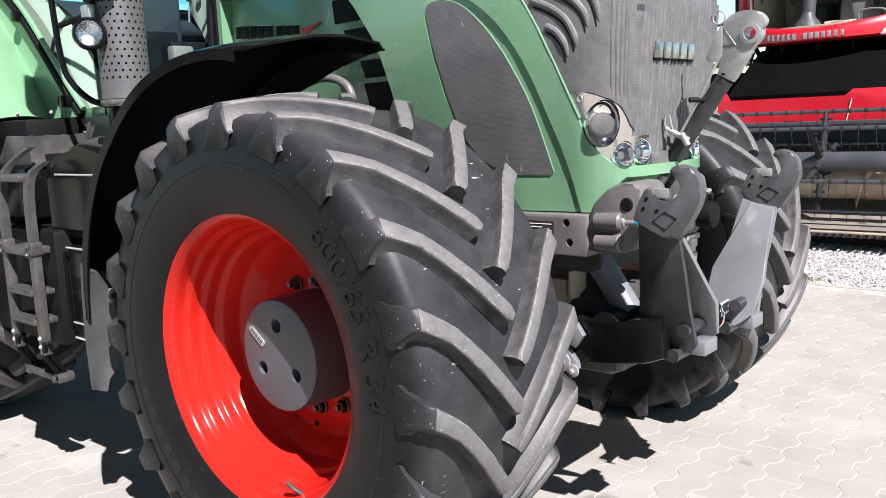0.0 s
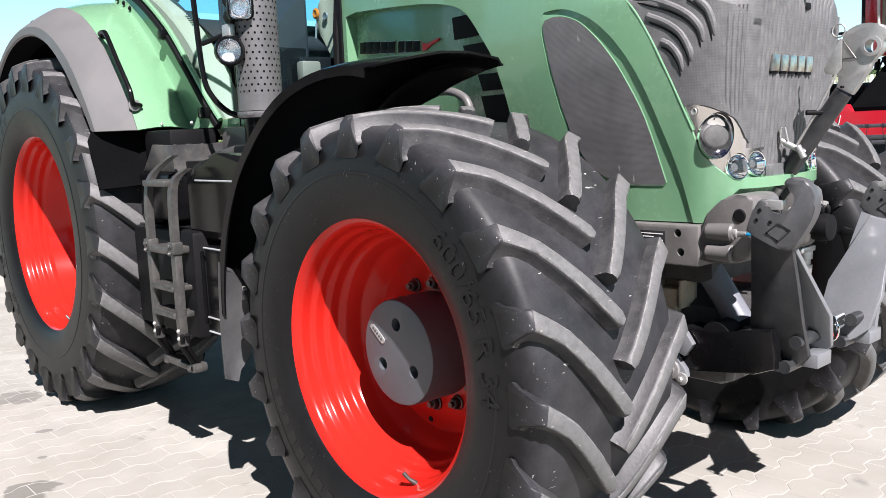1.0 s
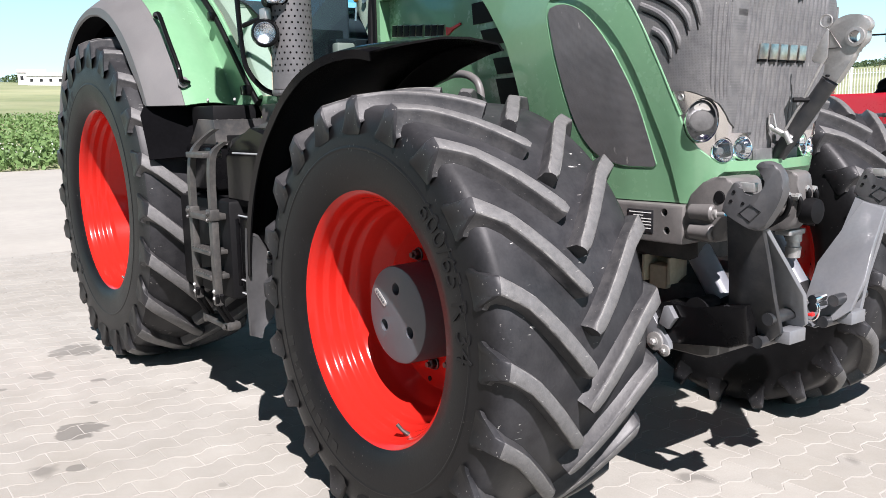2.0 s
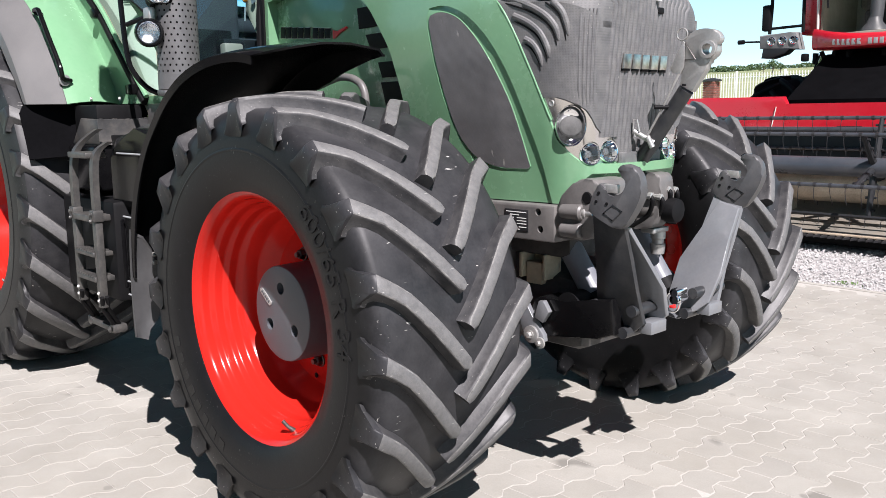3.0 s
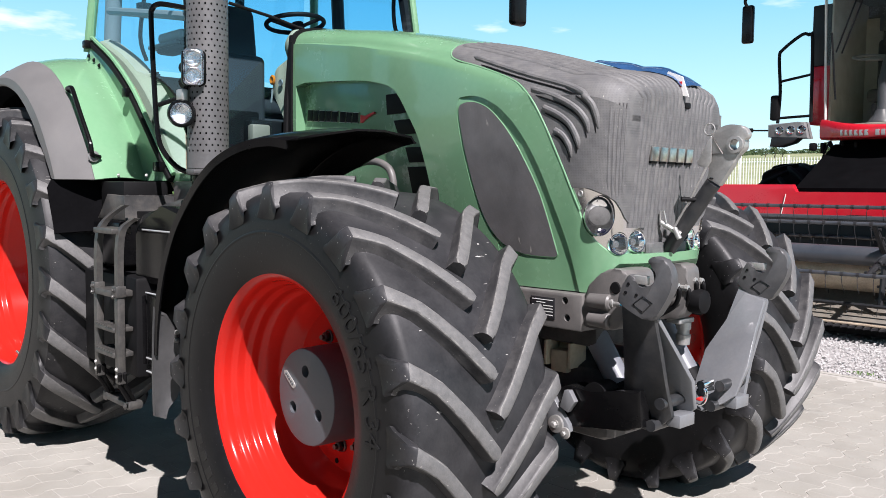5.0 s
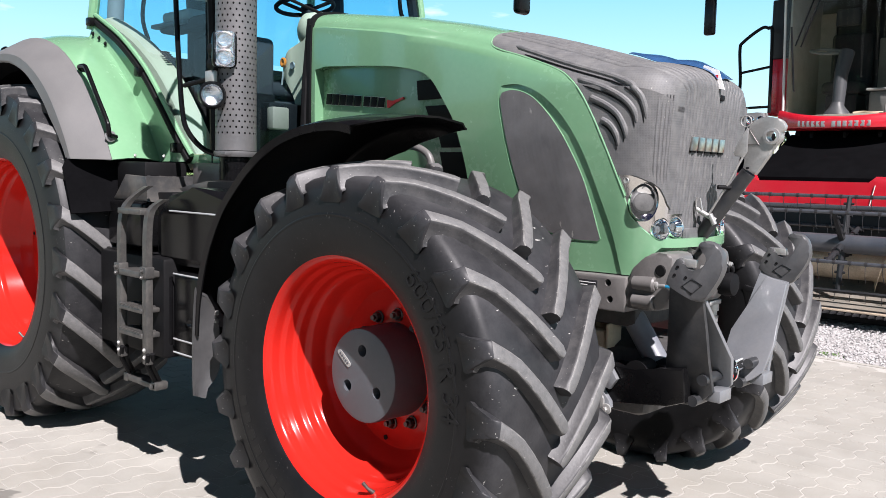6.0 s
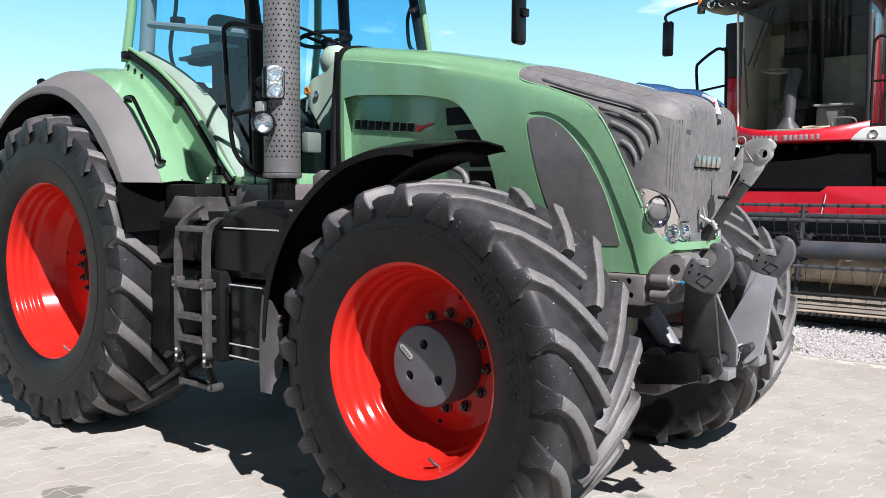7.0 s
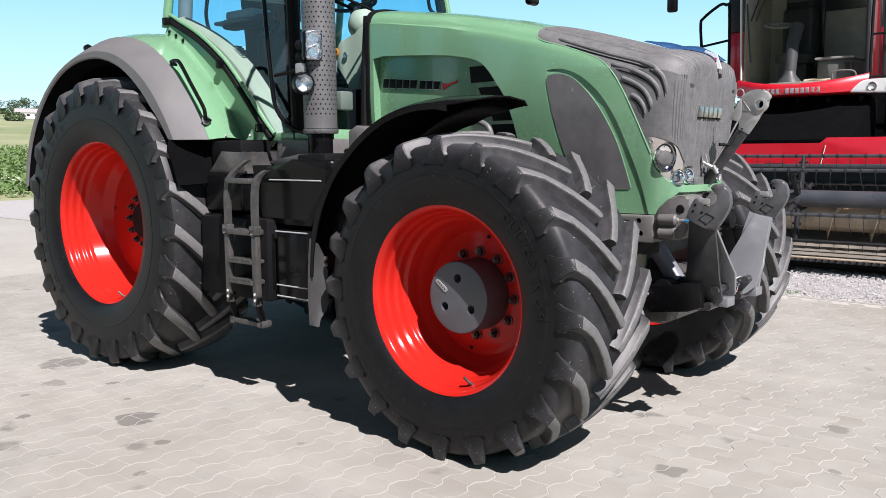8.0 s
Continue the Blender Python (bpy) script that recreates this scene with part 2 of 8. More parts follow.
M_ARMDARK = surf("dark linkage enamel and painted shade", (0.020, 0.022, 0.025), 0.36, vary=0.15, scale=7, fine=90, bump=0.12, dist=0.001, dust=DUST, dust_amount=0.08, dust_scale=14)
M_ZINC = surf("galvanised steel", (0.42, 0.415, 0.40), 0.42, metal=0.6, vary=0.2, scale=18, fine=120, bump=0.3, dist=0.001)
M_CHROME = surf("chrome", (0.86, 0.87, 0.88), 0.06, metal=1.0, vary=0.03, bump=0.0, rvary=0.03)
M_BOLT = surf("dark bolt steel", (0.10, 0.095, 0.09), 0.45, metal=0.7, vary=0.3, scale=40, bump=0.2)
M_LENS = clear("lamp lens", (0.93, 0.95, 0.96))
M_AMBER = surf("amber lens", (0.75, 0.20, 0.02), 0.15, vary=0.1, coat=0.8, bump=0)
M_GLASS = clear("tinted cab glass", (0.53, 0.82, 0.94))
M_SMOKE = clear("smoked combine glass", (0.78, 0.77, 0.73), 0.0, 0.86, (0.35, 0.36, 0.37))
M_GRIME = surf("dusty dark casting", (0.040, 0.039, 0.039), 0.6, vary=0.35, scale=9, fine=90, bump=0.35, dist=0.002, dust=(0.15, 0.135, 0.12), dust_amount=0.45, dust_scale=6, spec=0.3)
M_SHEET = surf("grey flap sheet", (0.040, 0.040, 0.041), 0.5, vary=0.15, bump=0.15, dist=0.001, dust=(0.16, 0.155, 0.15), dust_amount=0.25)
M_EDGEGLINT = surf("pale tank edge glint", (0.36, 0.365, 0.37), 0.3, vary=0.25, scale=9, bump=0.05, coat=0.5, rvary=0.05)
M_FILM = surf("blue protective film", (0.030, 0.085, 0.20), 0.14, vary=0.3, scale=9, bump=0.3, dist=0.004, coat=0.6)
M_BEIGE = surf("beige cab trim", (0.56, 0.47, 0.33), 0.6, vary=0.08, bump=0.1, dist=0.001)
M_TRIM = surf("sand grey cab trim", (0.36, 0.305, 0.21), 0.6, vary=0.1, bump=0.1, dist=0.001)
M_SAND = surf("sand coloured bracket paint", (0.50, 0.43, 0.31), 0.6, vary=0.12, scale=30, bump=0.15)
M_PAD = surf("pale grey armrest plastic", (0.36, 0.365, 0.36), 0.5, vary=0.1, bump=0.1, dist=0.001)
M_SEAT = surf("dark grey seat cloth", (0.024, 0.025, 0.028), 0.85, vary=0.3, fine=200, bump=0.4)
M_SHIELD = surf("grey exhaust shield", (0.122, 0.121, 0.122), 0.5, metal=0.3, vary=0.15, scale=5, bump=0.15, dust=(0.20, 0.19, 0.18), dust_amount=0.25, dust_scale=5)
M_ALU = surf("grey step aluminium", (0.060, 0.059, 0.057), 0.45, metal=0.3, vary=0.2, scale=12, bump=0.2, dust=DUST, dust_amount=0.2, dust_scale=20)
M_PLATE = surf("treadplate", (0.060, 0.060, 0.060), 0.42, metal=0.3, vary=0.2, scale=10, bump=0.25, dust=DUST, dust_amount=0.4, dust_scale=6)
M_BLUE = surf("blue coupler", (0.02, 0.28, 0.50), 0.35, vary=0.1, bump=0)
M_SMOKEWALL = surf("slate grey window glass", (0.075, 0.085, 0.085), 0.18, vary=0.2, scale=4, bump=0.0, coat=0.3)
M_DIMTRIM = surf("brown grey cab trim", (0.36, 0.34, 0.295), 0.8, vary=0.2, bump=0.1)
M_BLACKCHROME = surf("dull chrome", (0.68, 0.665, 0.64), 0.18, metal=1.0, vary=0.05, bump=0.0, rvary=0.03)
M_FLUTED = surf("fluted grey lens", (0.080, 0.079, 0.077), 0.6, vary=0.25, scale=60, fine=260, bump=0.5, dist=0.002, coat=0.08, spec=0.3)
M_MARK = surf("satin chrome", (0.56, 0.53, 0.48), 0.34, metal=1.0, vary=0.35, scale=40, bump=0.3, dist=0.001)
M_TANKWHITE = surf("cloudy reservoir plastic", (0.12, 0.155, 0.135), 0.5, vary=0.08, bump=0.05)
M_CUT = surf("cut glass reflector", (0.74, 0.75, 0.77), 0.12, metal=1.0, vary=0.25, scale=45, fine=160, bump=1.0, dist=0.006)
M_HOOK = surf("dark cast hook paint", (0.066, 0.067, 0.070), 0.40, vary=0.15, scale=10, fine=120, bump=0.2, dist=0.0015, dust=(0.16, 0.15, 0.14), dust_amount=0.2, dust_scale=20)
M_STICKER = surf("black type plate", (0.02, 0.02, 0.022), 0.35, vary=0.1, bump=0)
M_WHITE = surf("white print", (0.75, 0.75, 0.73), 0.5, vary=0.05, bump=0)
M_REDPRINT = surf("red print", (0.60, 0.02, 0.02), 0.4, vary=0.05, bump=0)
M_CRED = surf("crimson combine enamel", (0.52, 0.008, 0.022), 0.3, vary=0.08, scale=2, bump=0.03, coat=0.4, dust=DUST, dust_amount=0.06)
M_CDARK = surf("dark combine frame", (0.016, 0.017, 0.019), 0.5, vary=0.25, scale=5, bump=0.2, dust=(0.1, 0.09, 0.08), dust_amount=0.06, spec=0.3)
M_REEL = surf("slate reel tube", (0.046, 0.052, 0.063), 0.30, vary=0.15, scale=4, bump=0.15, dust=DUST, dust_amount=0.10, coat=0.3)
M_TINE = surf("dark steel tine", (0.030, 0.030, 0.032), 0.35, metal=0.2, vary=0.15, bump=0.1)
M_AUGER = surf("rusty worn auger steel", (0.50, 0.41, 0.31), 0.45, metal=0.2, vary=0.35, scale=5, bump=0.3, dust=(0.36, 0.25, 0.15), dust_amount=0.4)
M_TABLE = surf("dusty header steel", (0.19, 0.175, 0.15), 0.5, metal=0.2, vary=0.4, scale=4, bump=0.3, dust=(0.30, 0.25, 0.19), dust_amount=0.6, dust_scale=5)
M_BRICK = surf("dark red brick", (0.17, 0.060, 0.045), 0.8, vary=0.3, scale=12, bump=0.4)
M_FENCE = surf("white fence paint", (0.70, 0.71, 0.70), 0.5, vary=0.08, bump=0.1)


def paver_material():
    m = surf("pale concrete paver", (0.308, 0.297, 0.266), 0.85, vary=0.14, scale=3.0, fine=160, bump=0.55, dist=0.0015, dust=(0.238, 0.224, 0.190), dust_amount=0.75, dust_scale=0.9)
    t = m.node_tree
    b = t.nodes["Principled BSDF"]
    old = b.inputs["Base Color"].links[0].from_socket
    geo = t.nodes.new("ShaderNodeNewGeometry")
    inf = t.nodes.new("ShaderNodeObjectInfo")
    add = t.nodes.new("ShaderNodeMath")
    add.operation = "ADD"
    t.links.new(geo.outputs["Random Per Island"], add.inputs[0])
    t.links.new(inf.outputs["Random"], add.inputs[1])
    fr = t.nodes.new("ShaderNodeMath")
    fr.operation = "FRACT"
    t.links.new(add.outputs[0], fr.inputs[0])
    mr = t.nodes.new("ShaderNodeMapRange")
    mr.inputs["To Min"].default_value, mr.inputs["To Max"].default_value = 0.96, 1.04
    t.links.new(fr.outputs[0], mr.inputs["Value"])
    # oil spots and damp patches, with a shape of their own, in world space
    pos = t.nodes.new("ShaderNodeNewGeometry")
    sp = t.nodes.new("ShaderNodeTexNoise")
    sp.inputs["Scale"].default_value, sp.inputs["Detail"].default_value = 2.6, 3.0
    t.links.new(pos.outputs["Position"], sp.inputs["Vector"])
    sr = t.nodes.new("ShaderNodeMapRange")
    sr.inputs["From Min"].default_value, sr.inputs["From Max"].default_value = 0.66, 0.72
    sr.inputs["To Min"].default_value, sr.inputs["To Max"].default_value = 1.0, 0.62
    t.links.new(sp.outputs[0], sr.inputs["Value"])
    mul = t.nodes.new("ShaderNodeMath")
    mul.operation = "MULTIPLY"
    t.links.new(mr.outputs[0], mul.inputs[0])
    t.links.new(sr.outputs[0], mul.inputs[1])
    last = mul.outputs[0]
    # dried oil spots where machines have stood
    wob = t.nodes.new("ShaderNodeTexNoise")
    wob.inputs["Scale"].default_value, wob.inputs["Detail"].default_value = 9.0, 4.0
    t.links.new(pos.outputs["Position"], wob.inputs["Vector"])
    for x, y, r, k in ((-1.66, -1.93, 0.16, 0.55), (-3.23, -1.55, 0.22, 0.6), (1.0, -0.79, 0.10, 0.6), (-2.2, -2.3, 0.05, 0.55), (-2.45, -1.62, 0.06, 0.6), (-2.62, -2.1, 0.05, 0.65), (-2.05, -1.75, 0.035, 0.6), (-0.9, -2.35, 0.04, 0.65), (-0.62, -1.62, 0.05, 0.75), (1.6, -0.35, 0.05, 0.7), (-2.75, -1.85, 0.10, 0.7), (1.45, 0.3, 0.09, 0.7), (-1.2, -2.05, 0.05, 0.6)):
        dn = t.nodes.new("ShaderNodeVectorMath")
        dn.operation = "DISTANCE"
        dn.inputs[1].default_value = (x, y, 0)
        t.links.new(pos.outputs["Position"], dn.inputs[0])
        ad = t.nodes.new("ShaderNodeMath")
        ad.operation = "MULTIPLY_ADD"
        ad.inputs[1].default_value = r * 1.6
        t.links.new(wob.outputs[0], ad.inputs[0])
        t.links.new(dn.outputs["Value"], ad.inputs[2])
        mr2 = t.nodes.new("ShaderNodeMapRange")
        mr2.inputs["From Min"].default_value, mr2.inputs["From Max"].default_value = r * 1.44, r * 1.58
        mr2.inputs["To Min"].default_value, mr2.inputs["To Max"].default_value = k, 1.0
        t.links.new(ad.outputs[0], mr2.inputs["Value"])
        m3 = t.nodes.new("ShaderNodeMath")
        m3.operation = "MULTIPLY"
        t.links.new(last, m3.inputs[0])
        t.links.new(mr2.outputs[0], m3.inputs[1])
        last = m3.outputs[0]
    sc = t.nodes.new("ShaderNodeVectorMath")
    sc.operation = "SCALE"
    t.links.new(old, sc.inputs[0])
    t.links.new(last, sc.inputs["Scale"])
    t.links.new(sc.outputs[0], b.inputs["Base Color"])
    return m


M_PAVER = paver_material()
M_JOINT = surf("sandy paver joint", (0.385, 0.370, 0.338), 0.95, vary=0.2, scale=3, fine=120, bump=0.5, dist=0.002)
M_SLAB = surf("far concrete yard", (0.335, 0.322, 0.288), 0.9, vary=0.12, scale=0.7, fine=6, bump=0.3, dist=0.004, dust=(0.29, 0.275, 0.24), dust_amount=0.4, dust_scale=0.3)
M_STONE = surf("grey crushed stone", (0.42, 0.408, 0.40), 0.9, vary=0.2, scale=9, fine=60, bump=0.4, dist=0.003)
M_GRAVELBED = surf("gravel bed", (0.36, 0.348, 0.34), 0.95, vary=0.4, scale=20, fine=70, bump=0.9, dist=0.02)
M_CROP = surf("green crop leaf", (0.100, 0.170, 0.050), 0.7, vary=0.35, scale=1.2, fine=20, bump=0)
M_FIELD = surf("green field", (0.165, 0.200, 0.090), 0.95, vary=0.3, scale=0.05, fine=1.2, bump=0.4, dist=0.03, dust=(0.42, 0.40, 0.25), dust_amount=0.8, dust_scale=0.02)
M_LEAF = surf("tree leaf", (0.050, 0.085, 0.030), 0.7, vary=0.4, scale=0.2, fine=2, bump=0)
M_SPRUCE = surf("dark spruce needles", (0.022, 0.038, 0.018), 0.75, vary=0.4, scale=0.4, fine=4, bump=0)
M_BARK = surf("tree bark", (0.10, 0.08, 0.06), 0.9, vary=0.3, bump=0.4)
M_FLOWER = surf("white field flower", (0.75, 0.75, 0.68), 0.7, vary=0.1, bump=0)
M_ROOF = surf("grey far roof", (0.35, 0.33, 0.32), 0.8, vary=0.15, bump=0)
M_WALLW = surf("pale far wall", (0.66, 0.64, 0.60), 0.8, vary=0.1, bump=0)


# ---- mesh helpers ----
def finish(ob, bm, material, angle=35):
    bmesh.ops.recalc_face_normals(bm, faces=bm.faces[:])
    bm.to_mesh(ob.data)
    bm.free()
    for m in material if isinstance(material, (list, tuple)) else [material]:
        ob.data.materials.append(m)
    for p in ob.data.polygons:
        p.use_smooth = True
    ob.data.set_sharp_from_angle(angle=radians(angle))
    return ob


def part(name, bm, material, parent=None, label="", angle=35):
    ob = finish(new(name, bpy.data.meshes.new(name)), bm, material, angle)
    if parent:
        ob.parent = parent
        ob.matrix_parent_inverse = Matrix.Identity(4)
    return tagged(ob, label)


def holder(name, parent=None, m=None, label=""):
    ob = new(name)
    ob.empty_display_size = 0.1
    if parent:
        ob.parent = parent
    if m is not None:
        ob.matrix_basis = m
    return tagged(ob, label)


def add_box(bm, lo, hi, bevel=0.0, seg=2):
    r = bmesh.ops.create_cube(bm, size=1.0)["verts"]
    bmesh.ops.scale(bm, vec=[h - l for l, h in zip(lo, hi)], verts=r)
    bmesh.ops.translate(bm, vec=[(h + l) / 2 for l, h in zip(lo, hi)], verts=r)
    if bevel:
        es = list({e for v in r for e in v.link_edges})
        bmesh.ops.bevel(bm, geom=es, offset=bevel, segments=seg, affect="EDGES", profile=0.5)
    return bm


def box(lo, hi, bevel=0.0, seg=2):
    return add_box(bmesh.new(), lo, hi, bevel, seg)


def add_plate(bm, outline, lo, hi, axis="y", bevel=0.0):
    """A flat plate: an outline in two axes (x, z for 'y'; y, z for 'x'; x, y for 'z'), with thickness along the third."""
    put = {"y": lambda a, b, c: (a, c, b), "x": lambda a, b, c: (c, a, b), "z": lambda a, b, c: (a, b, c)}[axis]
    v0 = [bm.verts.new(put(a, b, lo)) for a, b in outline]
    v1 = [bm.verts.new(put(a, b, hi)) for a, b in outline]
    n = len(outline)
    fs = [bm.faces.new(v0), bm.faces.new(v1[::-1])]
    rim = []
    for i in range(n):
        fs.append(bm.faces.new((v0[i], v1[i], v1[(i + 1) % n], v0[(i + 1) % n])))
    if bevel:
        es = [e for f in fs[:2] for e in f.edges]
        bmesh.ops.bevel(bm, geom=list(set(es)), offset=bevel, segments=2, affect="EDGES", profile=0.5)
    return bm


def plate(outline, lo, hi, axis="y", bevel=0.0):
    return add_plate(bmesh.new(), outline, lo, hi, axis, bevel)


def add_tube(bm, pts, r, seg=12, caps=True, closed=False):
    """A round bar along points; r may be a list."""
    pts = [Vector(p) for p in pts]
    n = len(pts)
    rs = r if isinstance(r, (list, tuple)) else [r] * n
    rings = []
    up = None
    for i, p in enumerate(pts):
        a = pts[(i - 1) % n] if closed or i else pts[0]
        b = pts[(i + 1) % n] if closed or i < n - 1 else pts[-1]
        d = (b - a).normalized()
        if up is None:
            up = Vector((0, 0, 1)) if abs(d.z) < 0.9 else Vector((1, 0, 0))
        s = d.cross(up).normalized()
        up = s.cross(d).normalized()
        rings.append([bm.verts.new(p + (s * math.cos(2 * math.pi * k / seg) + up * math.sin(2 * math.pi * k / seg)) * rs[i]) for k in range(seg)])
    for i in range(n if closed else n - 1):
        a, b = rings[i], rings[(i + 1) % n]
        for k in range(seg):
            bm.faces.new((a[k], a[(k + 1) % seg], b[(k + 1) % seg], b[k]))
    if caps and not closed:
        bm.faces.new(rings[0][::-1])
        bm.faces.new(rings[-1])
    return bm


def tube(pts, r, seg=12, caps=True, closed=False):
    return add_tube(bmesh.new(), pts, r, seg, caps, closed)


def smooth(pts, n=6):
    """Points of a Catmull-Rom curve through pts."""
    pts = [Vector(p) for p in pts]
    out = []
    for i in range(len(pts) - 1):
        p0, p1, p2, p3 = pts[max(i - 1, 0)], pts[i], pts[i + 1], pts[min(i + 2, len(pts) - 1)]
        for k in range(n):
            t = k / n
            out.append(0.5 * ((2 * p1) + (p2 - p0) * t + (2 * p0 - 5 * p1 + 4 * p2 - p3) * t * t + (3 * p1 - p0 - 3 * p2 + p3) * t ** 3))
    out.append(pts[-1])
    return out


def smooth2(pts, n=6):
    return [(v.x, v.y) for v in smooth([(a, b, 0) for a, b in pts], n)]


def add_lathe(bm, profile, seg=64, axis="y", closed=False, at=(0, 0, 0)):
    """Turns a profile of (along, radius) round an axis."""
    put = {"y": lambda a, r, c, s: (r * c, a, r * s), "x": lambda a, r, c, s: (a, r * c, r * s), "z": lambda a, r, c, s: (r * c, r * s, a)}[axis]
    rings = []
    for a, r in profile:
        if r < 1e-6:
            rings.append([bm.verts.new(Vector(put(a, 0, 1, 0)) + Vector(at))])
        else:
            rings.append([bm.verts.new(Vector(put(a, r, math.cos(2 * math.pi * k / seg), math.sin(2 * math.pi * k / seg))) + Vector(at)) for k in range(seg)])
    pairs = list(zip(rings, rings[1:] + ([rings[0]] if closed else [])))
    for a, b in pairs if closed else pairs[: len(rings) - 1]:
        for k in range(seg):
            j = (k + 1) % seg
            if len(a) == 1 and len(b) == 1:
                continue
            if len(a) == 1:
                bm.faces.new((a[0], b[k], b[j]))
            elif len(b) == 1:
                bm.faces.new((a[k], b[0], a[j]))
            else:
                bm.faces.new((a[k], a[j], b[j], b[k]))
    return bm


def lathe(profile, seg=64, axis="y", closed=False, at=(0, 0, 0)):
    return add_lathe(bmesh.new(), profile, seg, axis, closed, at)


def add_grid(bm, rows, thick=None):
    """Faces over a grid of points; thick: a vector that makes it a shell."""
    vs = [[bm.verts.new(p) for p in row] for row in rows]
    fs = []
    for a, b in zip(vs, vs[1:]):
        for i in range(len(a) - 1):
            fs.append(bm.faces.new((a[i], a[i + 1], b[i + 1], b[i])))
    if thick is not None:
        bmesh.ops.recalc_face_normals(bm, faces=fs)
        bmesh.ops.solidify(bm, geom=fs, thickness=thick)
    return bm


def grid(rows, thick=None):
    return add_grid(bmesh.new(), rows, thick)


def cut(bm, cutters, op="DIFFERENCE"):
    """A copy of a closed bmesh, cut by (or met with) closed bmeshes."""
    def temp(b, keep):
        me = bpy.data.meshes.new("temp")
        c = b.copy()
        bmesh.ops.recalc_face_normals(c, faces=c.faces[:])
        c.to_mesh(me)
        c.free()
        return new("temp", me)
    base = temp(bm, True)
    tools = []
    for c in cutters:
        o = temp(c, False)
        tools.append(o)
        md = base.modifiers.new("b", "BOOLEAN")
        md.operation, md.solver, md.object = op, "EXACT", o
    dg = bpy.context.evaluated_depsgraph_get()
    dg.update()
    ev = base.evaluated_get(dg)
    me = ev.to_mesh()
    out = bmesh.new()
    out.from_mesh(me)
    ev.to_mesh_clear()
    for o in [base, *tools]:
        me = o.data
        bpy.data.objects.remove(o)
        bpy.data.meshes.remove(me)
    return out


def lettering(text, size, depth):
    """Letters of the built-in font as a bmesh, lying in x and y."""
    cu = bpy.data.curves.new("letters", "FONT")
    cu.body, cu.size, cu.extrude, cu.align_x = text, size, depth, "LEFT"
    cu.resolution_u = 3
    ob = new("letters", cu)
    dg = bpy.context.evaluated_depsgraph_get()
    dg.update()
    bm = bmesh.new()
    bm.from_mesh(ob.evaluated_get(dg).to_mesh())
    bpy.data.objects.remove(ob)
    bpy.data.curves.remove(cu)
    return bm


def lerp(a, b, t):
    return a + (b - a) * t


def table(x, rows):
    """Linear look-up in rows of (x, value)."""
    return float(np.interp(x, [r[0] for r in rows], [r[1] for r in rows]))


# ---- ground ----
def sheet(name, x0, x1, y0, y1, z, material, label, nx=1, ny=1):
    ob = part(name, grid([[(lerp(x0, x1, i / nx), lerp(y0, y1, j / ny), z) for i in range(nx + 1)] for j in range(ny + 1)]), material)
    return tagged(ob, label, name.replace("_", " "), kind="structure")


GX = [-3000, -1500, -900, -560, -400, -250, -150, -90, -60, -40, -28.5, -20, 0, 40, 200, 3000]
GY = [-3000, -600, -100, -40, 0, 15, 30, 60, 120, 250, 400, 535, 900, 1500, 3000]
bm_land = grid([[(x, y, 0.053 * min(520.0, max(0.0, -x - 28.5, y - 15.0)) - 0.06) for x in GX] for y in GY])
tagged(part("ground", bm_land, M_FIELD), "gently rising green farmland that reaches the horizon", "ground", kind="structure")
sheet("yard", -28.4, 120, -160, 4.36, -0.012, M_SLAB, "pale concrete yard paving with sandy joints", 60, 40)
sheet("gravel_bed", -26, 40, 4.36, 15.5, -0.022, M_GRAVELBED, "grey gravel strip beside the paved yard", 50, 20)


# ---- tractor: wheels ----
tractor = holder("tractor")
tagged(tractor, "green farm tractor with red rims parked on pale paving", "tractor")
YC = -0.045


